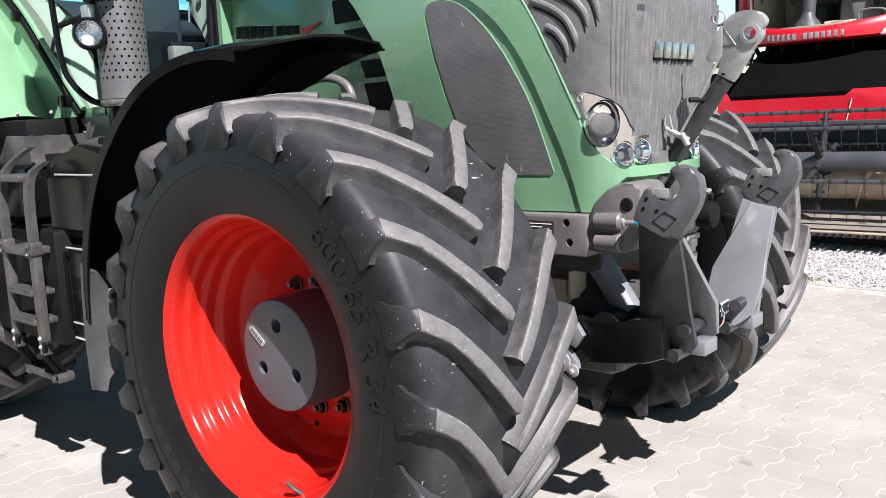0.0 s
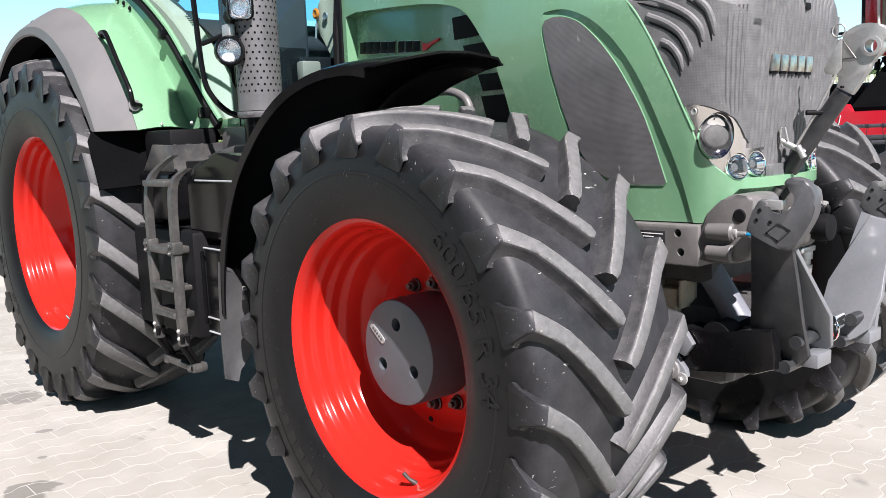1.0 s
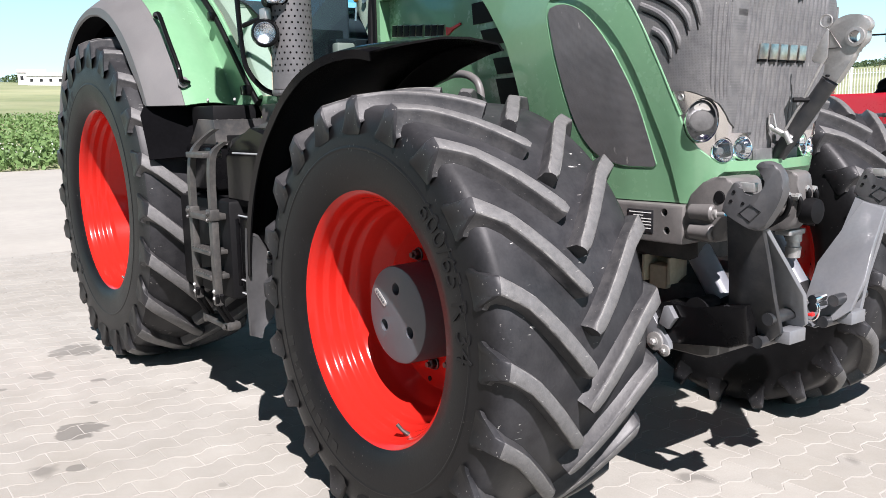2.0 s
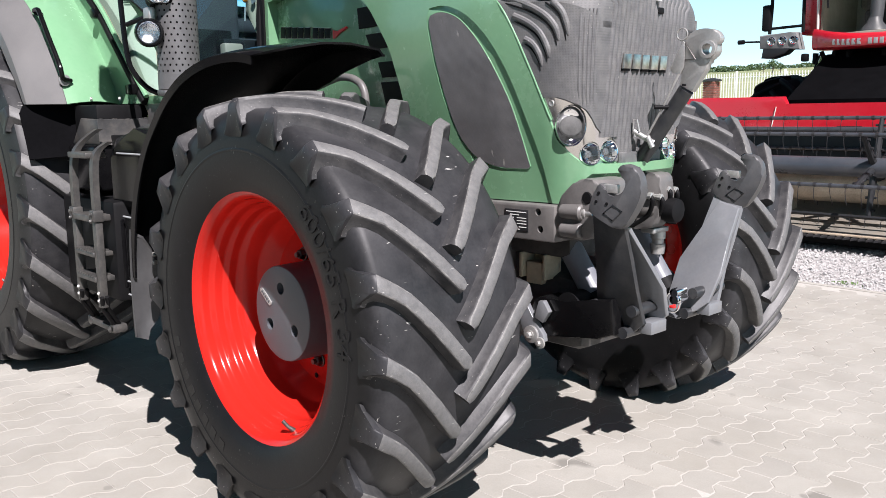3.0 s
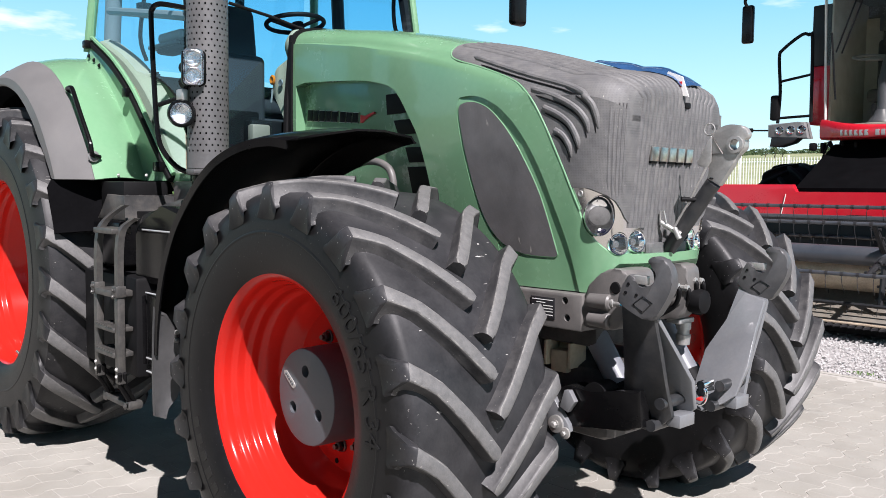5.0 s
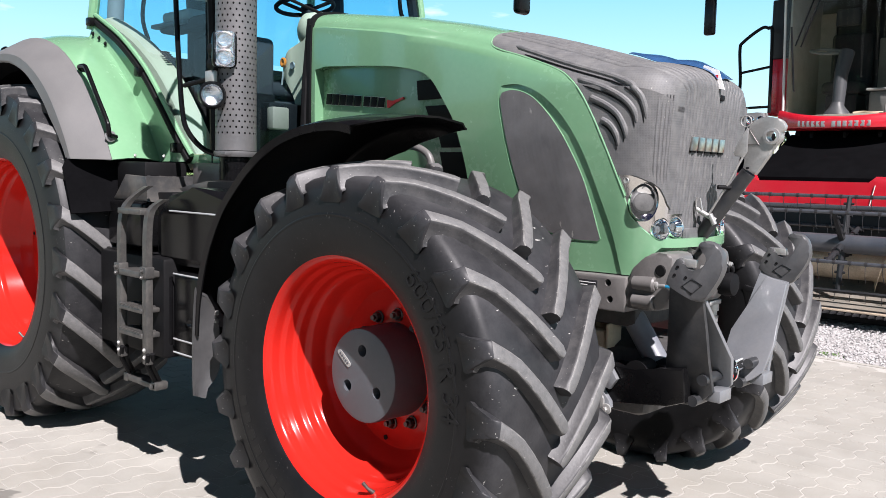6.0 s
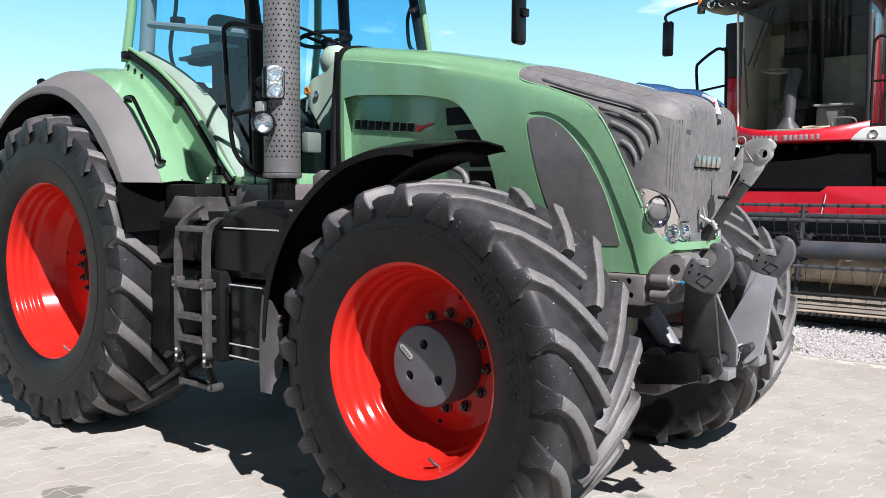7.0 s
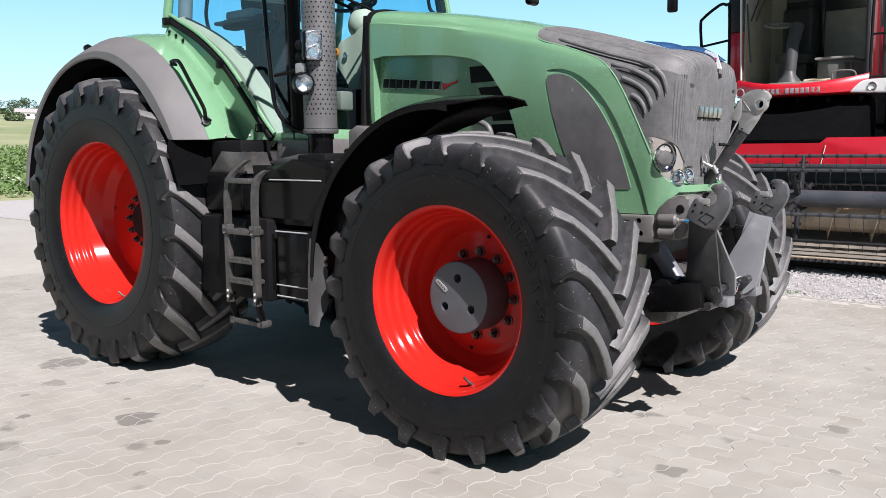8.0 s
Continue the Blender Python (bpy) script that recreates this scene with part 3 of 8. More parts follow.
def lug_mesh(spec, side):
    """One bar of the tread: a bent, tapered block from the sidewall to the middle of the tread."""
    bm = bmesh.new()
    r_mid = spec["r"]
    pts = []
    steps = (0.0, 0.025, 0.055, 0.10, 0.16, 0.23, 0.32, 0.44, 0.58, 0.72, 0.86, 0.95, 1.0)
    n = len(steps)
    for t in steps:
        y = table(t, spec["y"])
        th = radians(table(t, spec["th"]))
        pts.append((y, th, table(t, spec["top"]), table(t, spec["base"]), table(t, spec["hw"]), table(t, spec["flare"])))
    rows = []
    for i, (y, th, top, base, hw, fl) in enumerate(pts):
        a, b = (pts[3], pts[6]) if i < 4 else (pts[max(i - 1, 0)], pts[min(i + 1, n - 1)])
        d = Vector((r_mid * (b[1] - a[1]), b[0] - a[0]))
        if d.length < 1e-6:
            d = Vector((0, -1))
        d.normalize()
        nrm = Vector((1, 0)).lerp(Vector((-d.y, d.x)), min(1, max(0, (steps[i] - 0.04) / 0.22))).normalized()
        row = []
        e = 0.6 if i in (0, n - 1) else 1.0
        u = float(np.interp(i, (2, 6), (0.72, 0.42)))
        for off, r in ((hw + fl, base), (hw + fl * u, base + 0.012), (hw + 0.003, top - 0.012), (hw * e - 0.0005, top - 0.003), (hw * e - 0.005, top), (-hw * e + 0.005, top), (-hw * e + 0.0005, top - 0.003), (-hw - 0.002, top - 0.012), (-hw - fl * u * 0.7, base + 0.012), (-hw - fl * 0.8, base)):
            ang = th + nrm.x * off / r_mid
            yy = y + nrm.y * off
            row.append(bm.verts.new((r * math.cos(ang), side * yy, r * math.sin(ang))))
        rows.append(row)
    for a, b in zip(rows, rows[1:]):
        for k in range(9):
            f = bm.faces.new((a[k], a[k + 1], b[k + 1], b[k]))
            ear = any(a[0] is rows[q][0] for q in range(3))
            f.material_index = 3 if ear else (1 if k == 4 else 2) if k in (3, 4, 5) else 0
    bm.faces.new(rows[0]).material_index = 3
    bm.faces.new(rows[-1])
    bmesh.ops.recalc_face_normals(bm, faces=bm.faces[:])
    me = bpy.data.meshes.new("lug")
    bm.to_mesh(me)
    bm.free()
    me.materials.append(M_LUG)
    me.materials.append(M_WORN)
    me.materials.append(M_SCUFF)
    me.materials.append(spec["wall"])
    for p in me.polygons:
        p.use_smooth = True
    me.set_sharp_from_angle(angle=radians(52))
    return me


def bend_text(text, size, radius, start_deg, y, depth=0.0022):
    """Letters bent round the wheel's axis on its -y side, reading clockwise."""
    bm = lettering(text, size, depth)
    bmesh.ops.subdivide_edges(bm, edges=[e for e in bm.edges if e.calc_length() > size * 0.5], cuts=2)
    for v in bm.verts:
        a = radians(start_deg) - v.co.x / radius
        r = radius + v.co.y
        v.co = (r * math.cos(a), y - v.co.z, r * math.sin(a))
    return bm


FRONT = dict(R=0.800, rim=0.459, half=0.330, lip=-0.294, disc=0.292, hubr=0.178, hubd=0.116, n=20, nuts=12, nutr=0.214, phase=8.7,
             lug=dict(r=0.79, wall=M_TYRE_F, y=[(0, 0.329), (0.025, 0.3360), (0.055, 0.3355), (0.10, 0.322), (0.3, 0.236), (0.55, 0.142), (0.8, 0.055), (1, 0.004)],
                      th=[(0, 0.6), (0.10, 0.2), (0.3, -4.0), (0.55, -11.2), (0.8, -18.4), (1, -22.4)],
                      top=[(0, 0.672), (0.025, 0.722), (0.055, 0.757), (0.10, 0.777), (0.3, 0.791), (0.55, 0.799), (0.8, 0.804), (1, 0.804)],
                      base=[(0, 0.648), (0.025, 0.655), (0.10, 0.688), (0.3, 0.722), (0.55, 0.738), (1, 0.745)],
                      hw=[(0, 0.018), (0.025, 0.026), (0.055, 0.030), (0.10, 0.0285), (0.2, 0.025), (0.3, 0.0225), (0.7, 0.0225), (1, 0.0215)],
                      flare=[(0, 0.030), (0.025, 0.046), (0.055, 0.050), (0.16, 0.036), (0.3, 0.026), (1, 0.020)]))
REAR = dict(R=1.010, rim=0.573, half=0.355, lip=-0.315, disc=0.34, hubr=0.13, hubd=0.40, n=22, nuts=12, nutr=0.17, phase=8.7,
            lug=dict(r=1.0, wall=M_TYRE_R, y=[(0, 0.354), (0.025, 0.3605), (0.055, 0.360), (0.10, 0.349), (0.3, 0.27), (0.55, 0.16), (0.8, 0.05), (1, -0.03)],
                     th=[(0, 1.2), (0.10, 0.3), (0.3, -3.8), (0.55, -9.5), (0.8, -16.0), (1, -21.0)],
                     top=[(0, 0.840), (0.025, 0.900), (0.055, 0.944), (0.10, 0.972), (0.3, 0.998), (0.55, 1.008), (0.8, 1.013), (1, 1.013)],
                     base=[(0, 0.815), (0.025, 0.825), (0.10, 0.875), (0.3, 0.915), (0.55, 0.940), (1, 0.945)],
                     hw=[(0, 0.022), (0.025, 0.031), (0.055, 0.037), (0.10, 0.036), (0.2, 0.032), (0.3, 0.029), (0.7, 0.028), (1, 0.027)],
                     flare=[(0, 0.036), (0.025, 0.054), (0.055, 0.060), (0.16, 0.044), (0.3, 0.030), (1, 0.024)]))


def tyre_profile(s):
    R, rim, h = s["R"], s["rim"], s["half"]
    b = R - rim
    half = [(h - 0.045, rim - 0.012), (h - 0.018, rim + 0.012), (h - 0.010, rim + 0.05), (h - 0.002, rim + 0.07), (h, rim + b * 0.42), (h - 0.003, rim + b * 0.56),
            (h - 0.009, rim + b * 0.68), (h - 0.020, R - 0.072), (h - 0.048, R - 0.056), (h * 0.6, R - 0.050), (h * 0.3, R - 0.047)]
    return [(y, r) for y, r in half] + [(0, R - 0.045)] + [(-y, r) for y, r in half[::-1]]


def wheel(s, x, y, z, out, texts, where, turn=0.0):
    """A wheel whose outer side points to out (-1 or +1 along y)."""
    w = holder("wheel", tractor, pose(x, y, z), where)
    o = -out
    bm = lathe(tyre_profile(s), 120)
    part("tyre", bm, M_TYRE_F if s is FRONT else M_TYRE_R, w, "black tractor tyre with a dusty tread", 50)
    meshes = (lug_mesh(s["lug"], 1), lug_mesh(s["lug"], -1))
    for i in range(s["n"]):
        for k, me in enumerate(meshes):
            lug = new("lug", me)
            lug.parent = w
            lug.matrix_basis = pose(0, 0, 0, 0, -(s["phase"] + turn + (i + 0.5 * k) * 360 / s["n"]), 0)
    L, r = s["lip"], s["rim"]
    d = s["disc"]
    prof = [(L + 0.03, r - 0.03), (L + 0.016, r - 0.024), (L + 0.004, r - 0.014), (L - 0.002, r - 0.002), (L + 0.004, r + 0.006), (L + 0.02, r + 0.0),
            (L + 0.02, r - 0.012), (-L - 0.03, r - 0.012), (-L - 0.01, r + 0.004), (-L + 0.004, r + 0.008), (-L + 0.010, r - 0.002), (-L + 0.002, r - 0.018), (-L - 0.05, r - 0.030)]
    inner = [(L + d, 0.10), (L + d, s["nutr"] + 0.045), (L + d + 0.006, s["nutr"] + 0.06), (L + d + 0.008, r - 0.145), (L + d - 0.010, r - 0.130), (L + d - 0.050, r - 0.102),
             (L + d - 0.062, r - 0.090), (L + 0.178, r - 0.086), (L + 0.170, r - 0.078), (L + 0.160, r - 0.068), (L + 0.150, r - 0.064), (L + 0.128, r - 0.063), (L + 0.120, r - 0.060),
             (L + 0.110, r - 0.050), (L + 0.100, r - 0.047), (L + 0.078, r - 0.046), (L + 0.070, r - 0.043), (L + 0.060, r - 0.034), (L + 0.050, r - 0.031)]
    full = [(y_ * o, r_) for y_, r_ in inner + prof]
    rim = part("rim", lathe(full, 128), M_RED, w, "glossy red steel rim", 50)
    # hub
    h0, h1 = (L + d), (L + s["hubd"])
    if s["hubd"] < d:
        hub = cut(lathe([(o * (h0 + 0.01), 0), (o * (h0 + 0.01), s["hubr"] + 0.004), (o * (h1 + 0.012), s["hubr"]), (o * (h1 + 0.003), s["hubr"] - 0.003), (o * h1, s["hubr"] - 0.012), (o * h1, 0)], 72),
                  [lathe([(o * (h1 + 0.05), 0), (o * (h1 + 0.05), 0.021), (o * (h1 - 0.02), 0.023), (o * (h1 - 0.02), 0)], 20,
                         at=(0.095 * math.cos(radians(a)), 0, 0.095 * math.sin(radians(a)))) for a in (90, 212, 328)])
        part("hub", hub, M_HUB, w, "anthracite planetary hub with three round recesses")
        bm = plate(smooth2([(-0.035, 0.010), (0, 0.0115), (0.035, 0.010), (0.043, 0), (0.035, -0.010), (0, -0.0115), (-0.035, -0.010), (-0.043, 0), (-0.035, 0.010)], 3)[:-1], o * (h1 - 0.004), o * (h1 + 0.001))
        bmesh.ops.rotate(bm, cent=(0, 0, 0), matrix=Matrix.Rotation(radians(38), 3, "Y"), verts=bm.verts[:])
        bmesh.ops.translate(bm, vec=(-0.098, 0, 0.052), verts=bm.verts[:])
        part("name_plate", bm, M_ZINC, w, "small bare metal plate")
        bm = bmesh.new()
        for k in range(5):
            add_box(bm, (-0.030 + k * 0.013, min(o * (h1 - 0.0055), o * (h1 - 0.0035)), -0.004), (-0.022 + k * 0.013, max(o * (h1 - 0.0055), o * (h1 - 0.0035)), 0.005))
        bmesh.ops.rotate(bm, cent=(0, 0, 0), matrix=Matrix.Rotation(radians(38), 3, "Y"), verts=bm.verts[:])
        bmesh.ops.translate(bm, vec=(-0.098, 0, 0.052), verts=bm.verts[:])
        part("print", bm, M_HUB, w)
    else:
        part("hub", lathe([(o * (h0 + 0.03), 0), (o * (h0 - 0.02), 0), (o * (h0 - 0.02), s["hubr"] - 0.01), (o * (h0 - 0.008), s["hubr"]), (o * (h0 + 0.03), s["hubr"])], 48), M_DEEP, w, "dark axle flange")
    nut = bpy.data.meshes.new("wheel_nut")
    bm = lathe([(o * (h0 + 0.002), 0.026), (o * (h0 - 0.006), 0.026), (o * (h0 - 0.008), 0.022)], 18)
    add_lathe(bm, [(o * (h0 - 0.006), 0.019), (o * (h0 - 0.024), 0.019), (o * (h0 - 0.028), 0.015), (o * (h0 - 0.028), 0.011)], 6)
    add_lathe(bm, [(o * (h0 - 0.02), 0.010), (o * (h0 - 0.040), 0.010), (o * (h0 - 0.040), 0)], 10)
    bm.to_mesh(nut)
    bm.free()
    nut.materials.append(M_BOLT)
    for i in range(s["nuts"]):
        a = radians(27 + 360 / s["nuts"] * i)
        ob = new("wheel_nut", nut)
        ob.parent = w
        ob.matrix_basis = pose(s["nutr"] * math.cos(a), 0, s["nutr"] * math.sin(a))
    for i in range(4):
        a = radians(79 + 90 * i)
        bm = lathe([(o * (h0 + 0.004), 0.0), (o * (h0 + 0.0035), 0.010), (o * (h0 + 0.012), 0.010)], 12, at=((r - 0.168) * math.cos(a), 0, (r - 0.168) * math.sin(a)))
        part("disc_hole", bm, M_DEEP, w)
    # valve
    a = radians(-73)
    bm = tube([((r - 0.040) * math.cos(a), o * (L + 0.070), (r - 0.040) * math.sin(a)), ((r - 0.056) * math.cos(a) - 0.004, o * (L + 0.052), (r - 0.056) * math.sin(a) + 0.002),
               ((r - 0.070) * math.cos(a) - 0.016, o * (L + 0.040), (r - 0.070) * math.sin(a) + 0.010)], [0.010, 0.0065, 0.0075], 10)
    part("valve", bm, M_BOLT, w, "short dark tyre valve")
    # sidewall ribs and letters
    if out < 0:
        part("sidewall_rib", lathe([(-s["half"] + 0.002, r + 0.136), (-s["half"] - 0.0022, r + 0.143), (-s["half"] - 0.0022, r + 0.147), (-s["half"] + 0.002, r + 0.154)], 96), M_TYRE_F if s is FRONT else M_TYRE_R, w)
        for text, size, rad, st, yy in texts:
            part("letters", bend_text(text, size, rad, st, yy), M_TYRE_F if s is FRONT else M_RUBBER, w, "raised tyre size letters")
    return w


XF, ZF, XR, ZR = 0.076, 0.770, -2.970, 0.995
WF, WR = -1.030, -1.055
w1 = wheel(FRONT, XF, WF, ZF, -1, [("600/65 R 34", 0.100, 0.548, 49, -0.3308)], "front wheel with a red rim and anthracite hub")
wheel(FRONT, XF, 1.075, ZF, 1, [], "front wheel with a red rim beside the linkage", -1.7)
w3 = wheel(REAR, XR, WR, ZR, -1, [("R 42", 0.085, 0.70, 226, -0.355)], "large rear wheel with a deep red rim")
wheel(REAR, XR, 2 * YC - WR, ZR, 1, [], "large rear wheel with a red rim")
# faint moulded maker's blocks on the sidewalls
for w, s, r0, spans in ((w1, FRONT, 0.545, [(196, 250)]), (w3, REAR, 0.72, [(118, 196)])):
    for a0, a1 in spans:
        a = a0
        while a < a1:
            rows = [[((r0 + dr) * math.cos(radians(a + da)), -s["half"] + dy, (r0 + dr) * math.sin(radians(a + da))) for da in (0, 2, 4)] for dr, dy in ((0, -0.0005), (0.065, 0.000))]
            part("moulded_block", grid(rows, 0.002), M_TYRE_F if s is FRONT else M_RUBBER, w, "plain raised block on the sidewall")
            a += 7


# ---- tractor: hood ----
HOOD_TOP = [(-1.42, 2.415), (-1.23, 2.40), (-0.65, 2.315), (-0.24, 2.235), (0.12, 2.150), (0.47, 2.050), (0.64, 1.995)]
HOOD_W = [(-1.42, 0.285), (-0.7, 0.365), (-0.2, 0.430), (0.1, 0.452), (0.45, 0.450), (0.64, 0.432)]
NX, NA, NI = 0.64, 0.168, 0.130  # where the nose starts to round, its depth and its inset


def hood_section(x, d=0.0):
    w, zt = table(x, HOOD_W), table(x, HOOD_TOP)
    half = [(w * 0.80, 1.15), (w * 0.835, 1.28), (w * 0.91, 1.48), (w * 0.975, 1.70), (w, 1.87), (w * 0.992, zt - 0.145), (w * 0.955, zt - 0.10), (w * 0.90, zt - 0.062),
            (w * 0.80, zt - 0.036), (w * 0.66, zt - 0.020), (w * 0.4, zt - 0.006), (0, zt)]
    return [(max(0, y), z) for y, z in smooth2([(max(0, y - d), z - (d if i >= 5 else 0)) for i, (y, z) in enumerate(half)], 3)]


def hood_solid(d=0.0):
    bm = bmesh.new()
    loops = []
    xs = [-1.36 + d] + [-1.30 + 0.0 + 0.097 * k for k in range(20)] + [NX]
    for x in xs:
        loops.append([(x, y, z) for y, z in hood_section(x, d)])
    base = hood_section(NX, d)
    for k in range(1, 13):
        th = radians(90 * k / 12)
        ins, dz, ax = NI * (1 - math.cos(th)), 0.100 * (1 - math.cos(th)), (NA - d) * math.sin(th)
        row = []
        for y, z in base:
            zz = z - dz * max(0, (z - 1.5) / 0.5)
            row.append((NX + ax + 0.10 * (zz - 1.3) * math.sin(th), max(0, y - ins * y / (HOOD_W[-1][1] - d)), zz))
        loops.append(row)
    rings = []
    for lp in loops:
        right = [bm.verts.new((x, YC - y, z)) for x, y, z in lp[:-1]]
        top = [bm.verts.new((lp[-1][0], YC, lp[-1][2]))]
        left = [bm.verts.new((x, YC + y, z)) for x, y, z in lp[:-1][::-1]]
        rings.append(right + top + left)
    n = len(rings[0])
    for a, b in zip(rings, rings[1:]):
        for k in range(n):
            bm.faces.new((a[k], a[(k + 1) % n], b[(k + 1) % n], b[k]))
    bm.faces.new(rings[0])
    bm.faces.new(rings[-1][::-1])
    bmesh.ops.recalc_face_normals(bm, faces=bm.faces[:])
    return bm


CAP = [(0.025, 2.6), (0.020, 2.165)] + smooth2([(0.023, 2.128), (0.040, 2.082), (0.095, 2.054), (0.20, 2.022), (0.30, 1.989), (0.40, 1.950), (0.455, 1.917), (0.507, 1.864), (0.550, 1.792), (0.590, 1.712), (0.645, 1.582), (0.694, 1.458), (0.716, 1.385), (0.765, 1.322), (0.82, 1.303)], 4) + [(0.95, 1.300), (1.3, 1.300), (1.3, 2.6)]
VENT = smooth2([(0.132, 1.871), (0.172, 1.879), (0.225, 1.872), (0.285, 1.845), (0.345, 1.793), (0.40, 1.730), (0.450, 1.655), (0.522, 1.500), (0.577, 1.285)], 4) + smooth2([(0.566, 1.276), (0.45, 1.277), (0.37, 1.292), (0.30, 1.327), (0.232, 1.410), (0.182, 1.550), (0.148, 1.695), (0.125, 1.815), (0.123, 1.856)], 4)
STEP = smooth2([(0.125, 1.900), (0.21, 1.902), (0.30, 1.872), (0.38, 1.818), (0.455, 1.738), (0.525, 1.618), (0.585, 1.462), (0.630, 1.325), (0.672, 1.145)], 4) + [(0.68, 1.05), (0.33, 1.05), (0.285, 1.325), (0.218, 1.410), (0.168, 1.550), (0.134, 1.695), (0.112, 1.815), (0.108, 1.868)]
BAY = [(-1.30, 2.075), (-1.2, 2.085)] + smooth2([(-0.9, 2.065), (-0.62, 2.040), (-0.44, 2.008), (-0.36, 1.982), (-0.30, 1.940), (-0.23, 1.860), (-0.165, 1.770), (-0.13, 1.680), (-0.10, 1.57), (-0.075, 1.40), (-0.065, 1.2)], 4) + [(-0.065, 1.05), (-1.30, 1.05)]
CHIN = [(0.70, 1.0), (0.715, 1.148), (0.80, 1.262), (0.84, 1.278), (1.3, 1.278), (1.3, 1.0)]


def grow(outline, d):
    c = Vector((sum(p[0] for p in outline) / len(outline), sum(p[1] for p in outline) / len(outline)))
    out = []
    n = len(outline)
    area = sum(outline[i][0] * outline[(i + 1) % n][1] - outline[(i + 1) % n][0] * outline[i][1] for i in range(n))
    sg = 1 if area > 0 else -1
    for i in range(n):
        a, b = Vector(outline[i - 1]), Vector(outline[(i + 1) % n])
        t = (b - a).normalized()
        out.append((outline[i][0] + sg * t.y * d, outline[i][1] - sg * t.x * d))
    return out


def prism(outline, lo=-1.0, hi=1.0):
    return plate(outline, lo, hi)


LAMPS = ((0.752, -0.388, 1.436, 0.074, 40), (0.790, -0.322, 1.334, 0.043, 26), (0.808, -0.235, 1.341, 0.043, 14))
LAMP_SIDE = [(0.655, 1.56), (1.0, 1.56), (1.0, 1.285), (0.83, 1.292), (0.78, 1.305), (0.738, 1.35), (0.698, 1.43), (0.668, 1.535)]
LAMP_FRONT = [(-0.60, 1.56), (-0.43, 1.538), (-0.40, 1.515), (-0.368, 1.492), (-0.345, 1.462), (-0.322, 1.432), (-0.288, 1.408), (-0.215, 1.394), (-0.192, 1.37), (-0.184, 1.285), (-0.60, 1.285)]


def lamp_places(sgn):
    return [(Matrix.Translation((x, 2 * YC - y if sgn > 0 else y, z)) @ Matrix.Rotation(radians(sgn * yaw), 4, "Z") @ Matrix.Rotation(radians(-7), 4, "Y") @ Matrix.Diagonal((1, 0.74 if r > 0.055 else 1, 1, 1)), r) for x, y, z, r, yaw in LAMPS]


def lamp_holes(sgn, extra=0.0):
    out = []
    for m, r in lamp_places(sgn):
        bm = lathe([(-0.07, 0), (-0.07, r + extra), (0.08, r + extra), (0.08, 0)], 36, "x")
        bmesh.ops.transform(bm, matrix=m, verts=bm.verts[:])
        out.append(bm)
    return out


def lamp_recess(sgn):
    """The block of space that a headlight housing takes from the hood."""
    front = [(y if sgn < 0 else 2 * YC - y, z) for y, z in LAMP_FRONT]
    return cut(prism(LAMP_SIDE), [plate(front, 0.6, 1.05, "x")], "INTERSECT")


S0 = hood_solid(0.0)
body = cut(S0, [prism(CAP), prism(STEP, -1, YC - 0.1), prism(STEP, YC + 0.1, 1), prism(BAY, -1, YC - 0.1), prism(BAY, YC + 0.1, 1), prism(CHIN), lamp_recess(-1), lamp_recess(1), *lamp_holes(-1, 0.003), *lamp_holes(1, 0.003)])
hood = part("hood", body, M_GREEN, tractor, "glossy green engine hood with a black grille cap", 28)
S3 = hood_solid(0.060)
bay = cut(S3, [prism(grow(BAY, 0.004))], "INTERSECT")
part("engine_side_panel", bay, M_GREEN, hood, "recessed green engine side panel", 28)
S4 = hood_solid(0.002)
cap = cut(cut(S4, [prism(grow(CAP, -0.004))], "INTERSECT"), [lamp_recess(-1), lamp_recess(1), *lamp_holes(-1, 0.003), *lamp_holes(1, 0.003)])
grille = part("grille", cap, M_GRILLE, hood, "dusty black ribbed grille mesh over the hood nose", 35)


def hood_y(x, z):
    """Half width of the hood's side at x, z, behind its nose."""
    w = table(x, HOOD_W)
    zt = table(x, HOOD_TOP)
    return w * float(np.interp(z, [1.15, 1.28, 1.48, 1.70, 1.87, zt - 0.145, zt - 0.10, zt - 0.062, zt - 0.036], [0.80, 0.835, 0.91, 0.975, 1.0, 0.992, 0.955, 0.90, 0.80]))


def nose_y(x, z):
    """Half width of the hood at x, z, round its nose too."""
    if x <= NX:
        return hood_y(x, z)
    th = math.asin(min(1, (x - NX) / (NA + 0.10 * max(0, z - 1.3))))
    y0 = hood_y(NX, z)
    return y0 * (1 - NI * (1 - math.cos(th)) / HOOD_W[-1][1])


def nose_x(z):
    return NX + NA + 0.10 * (z - 1.3)


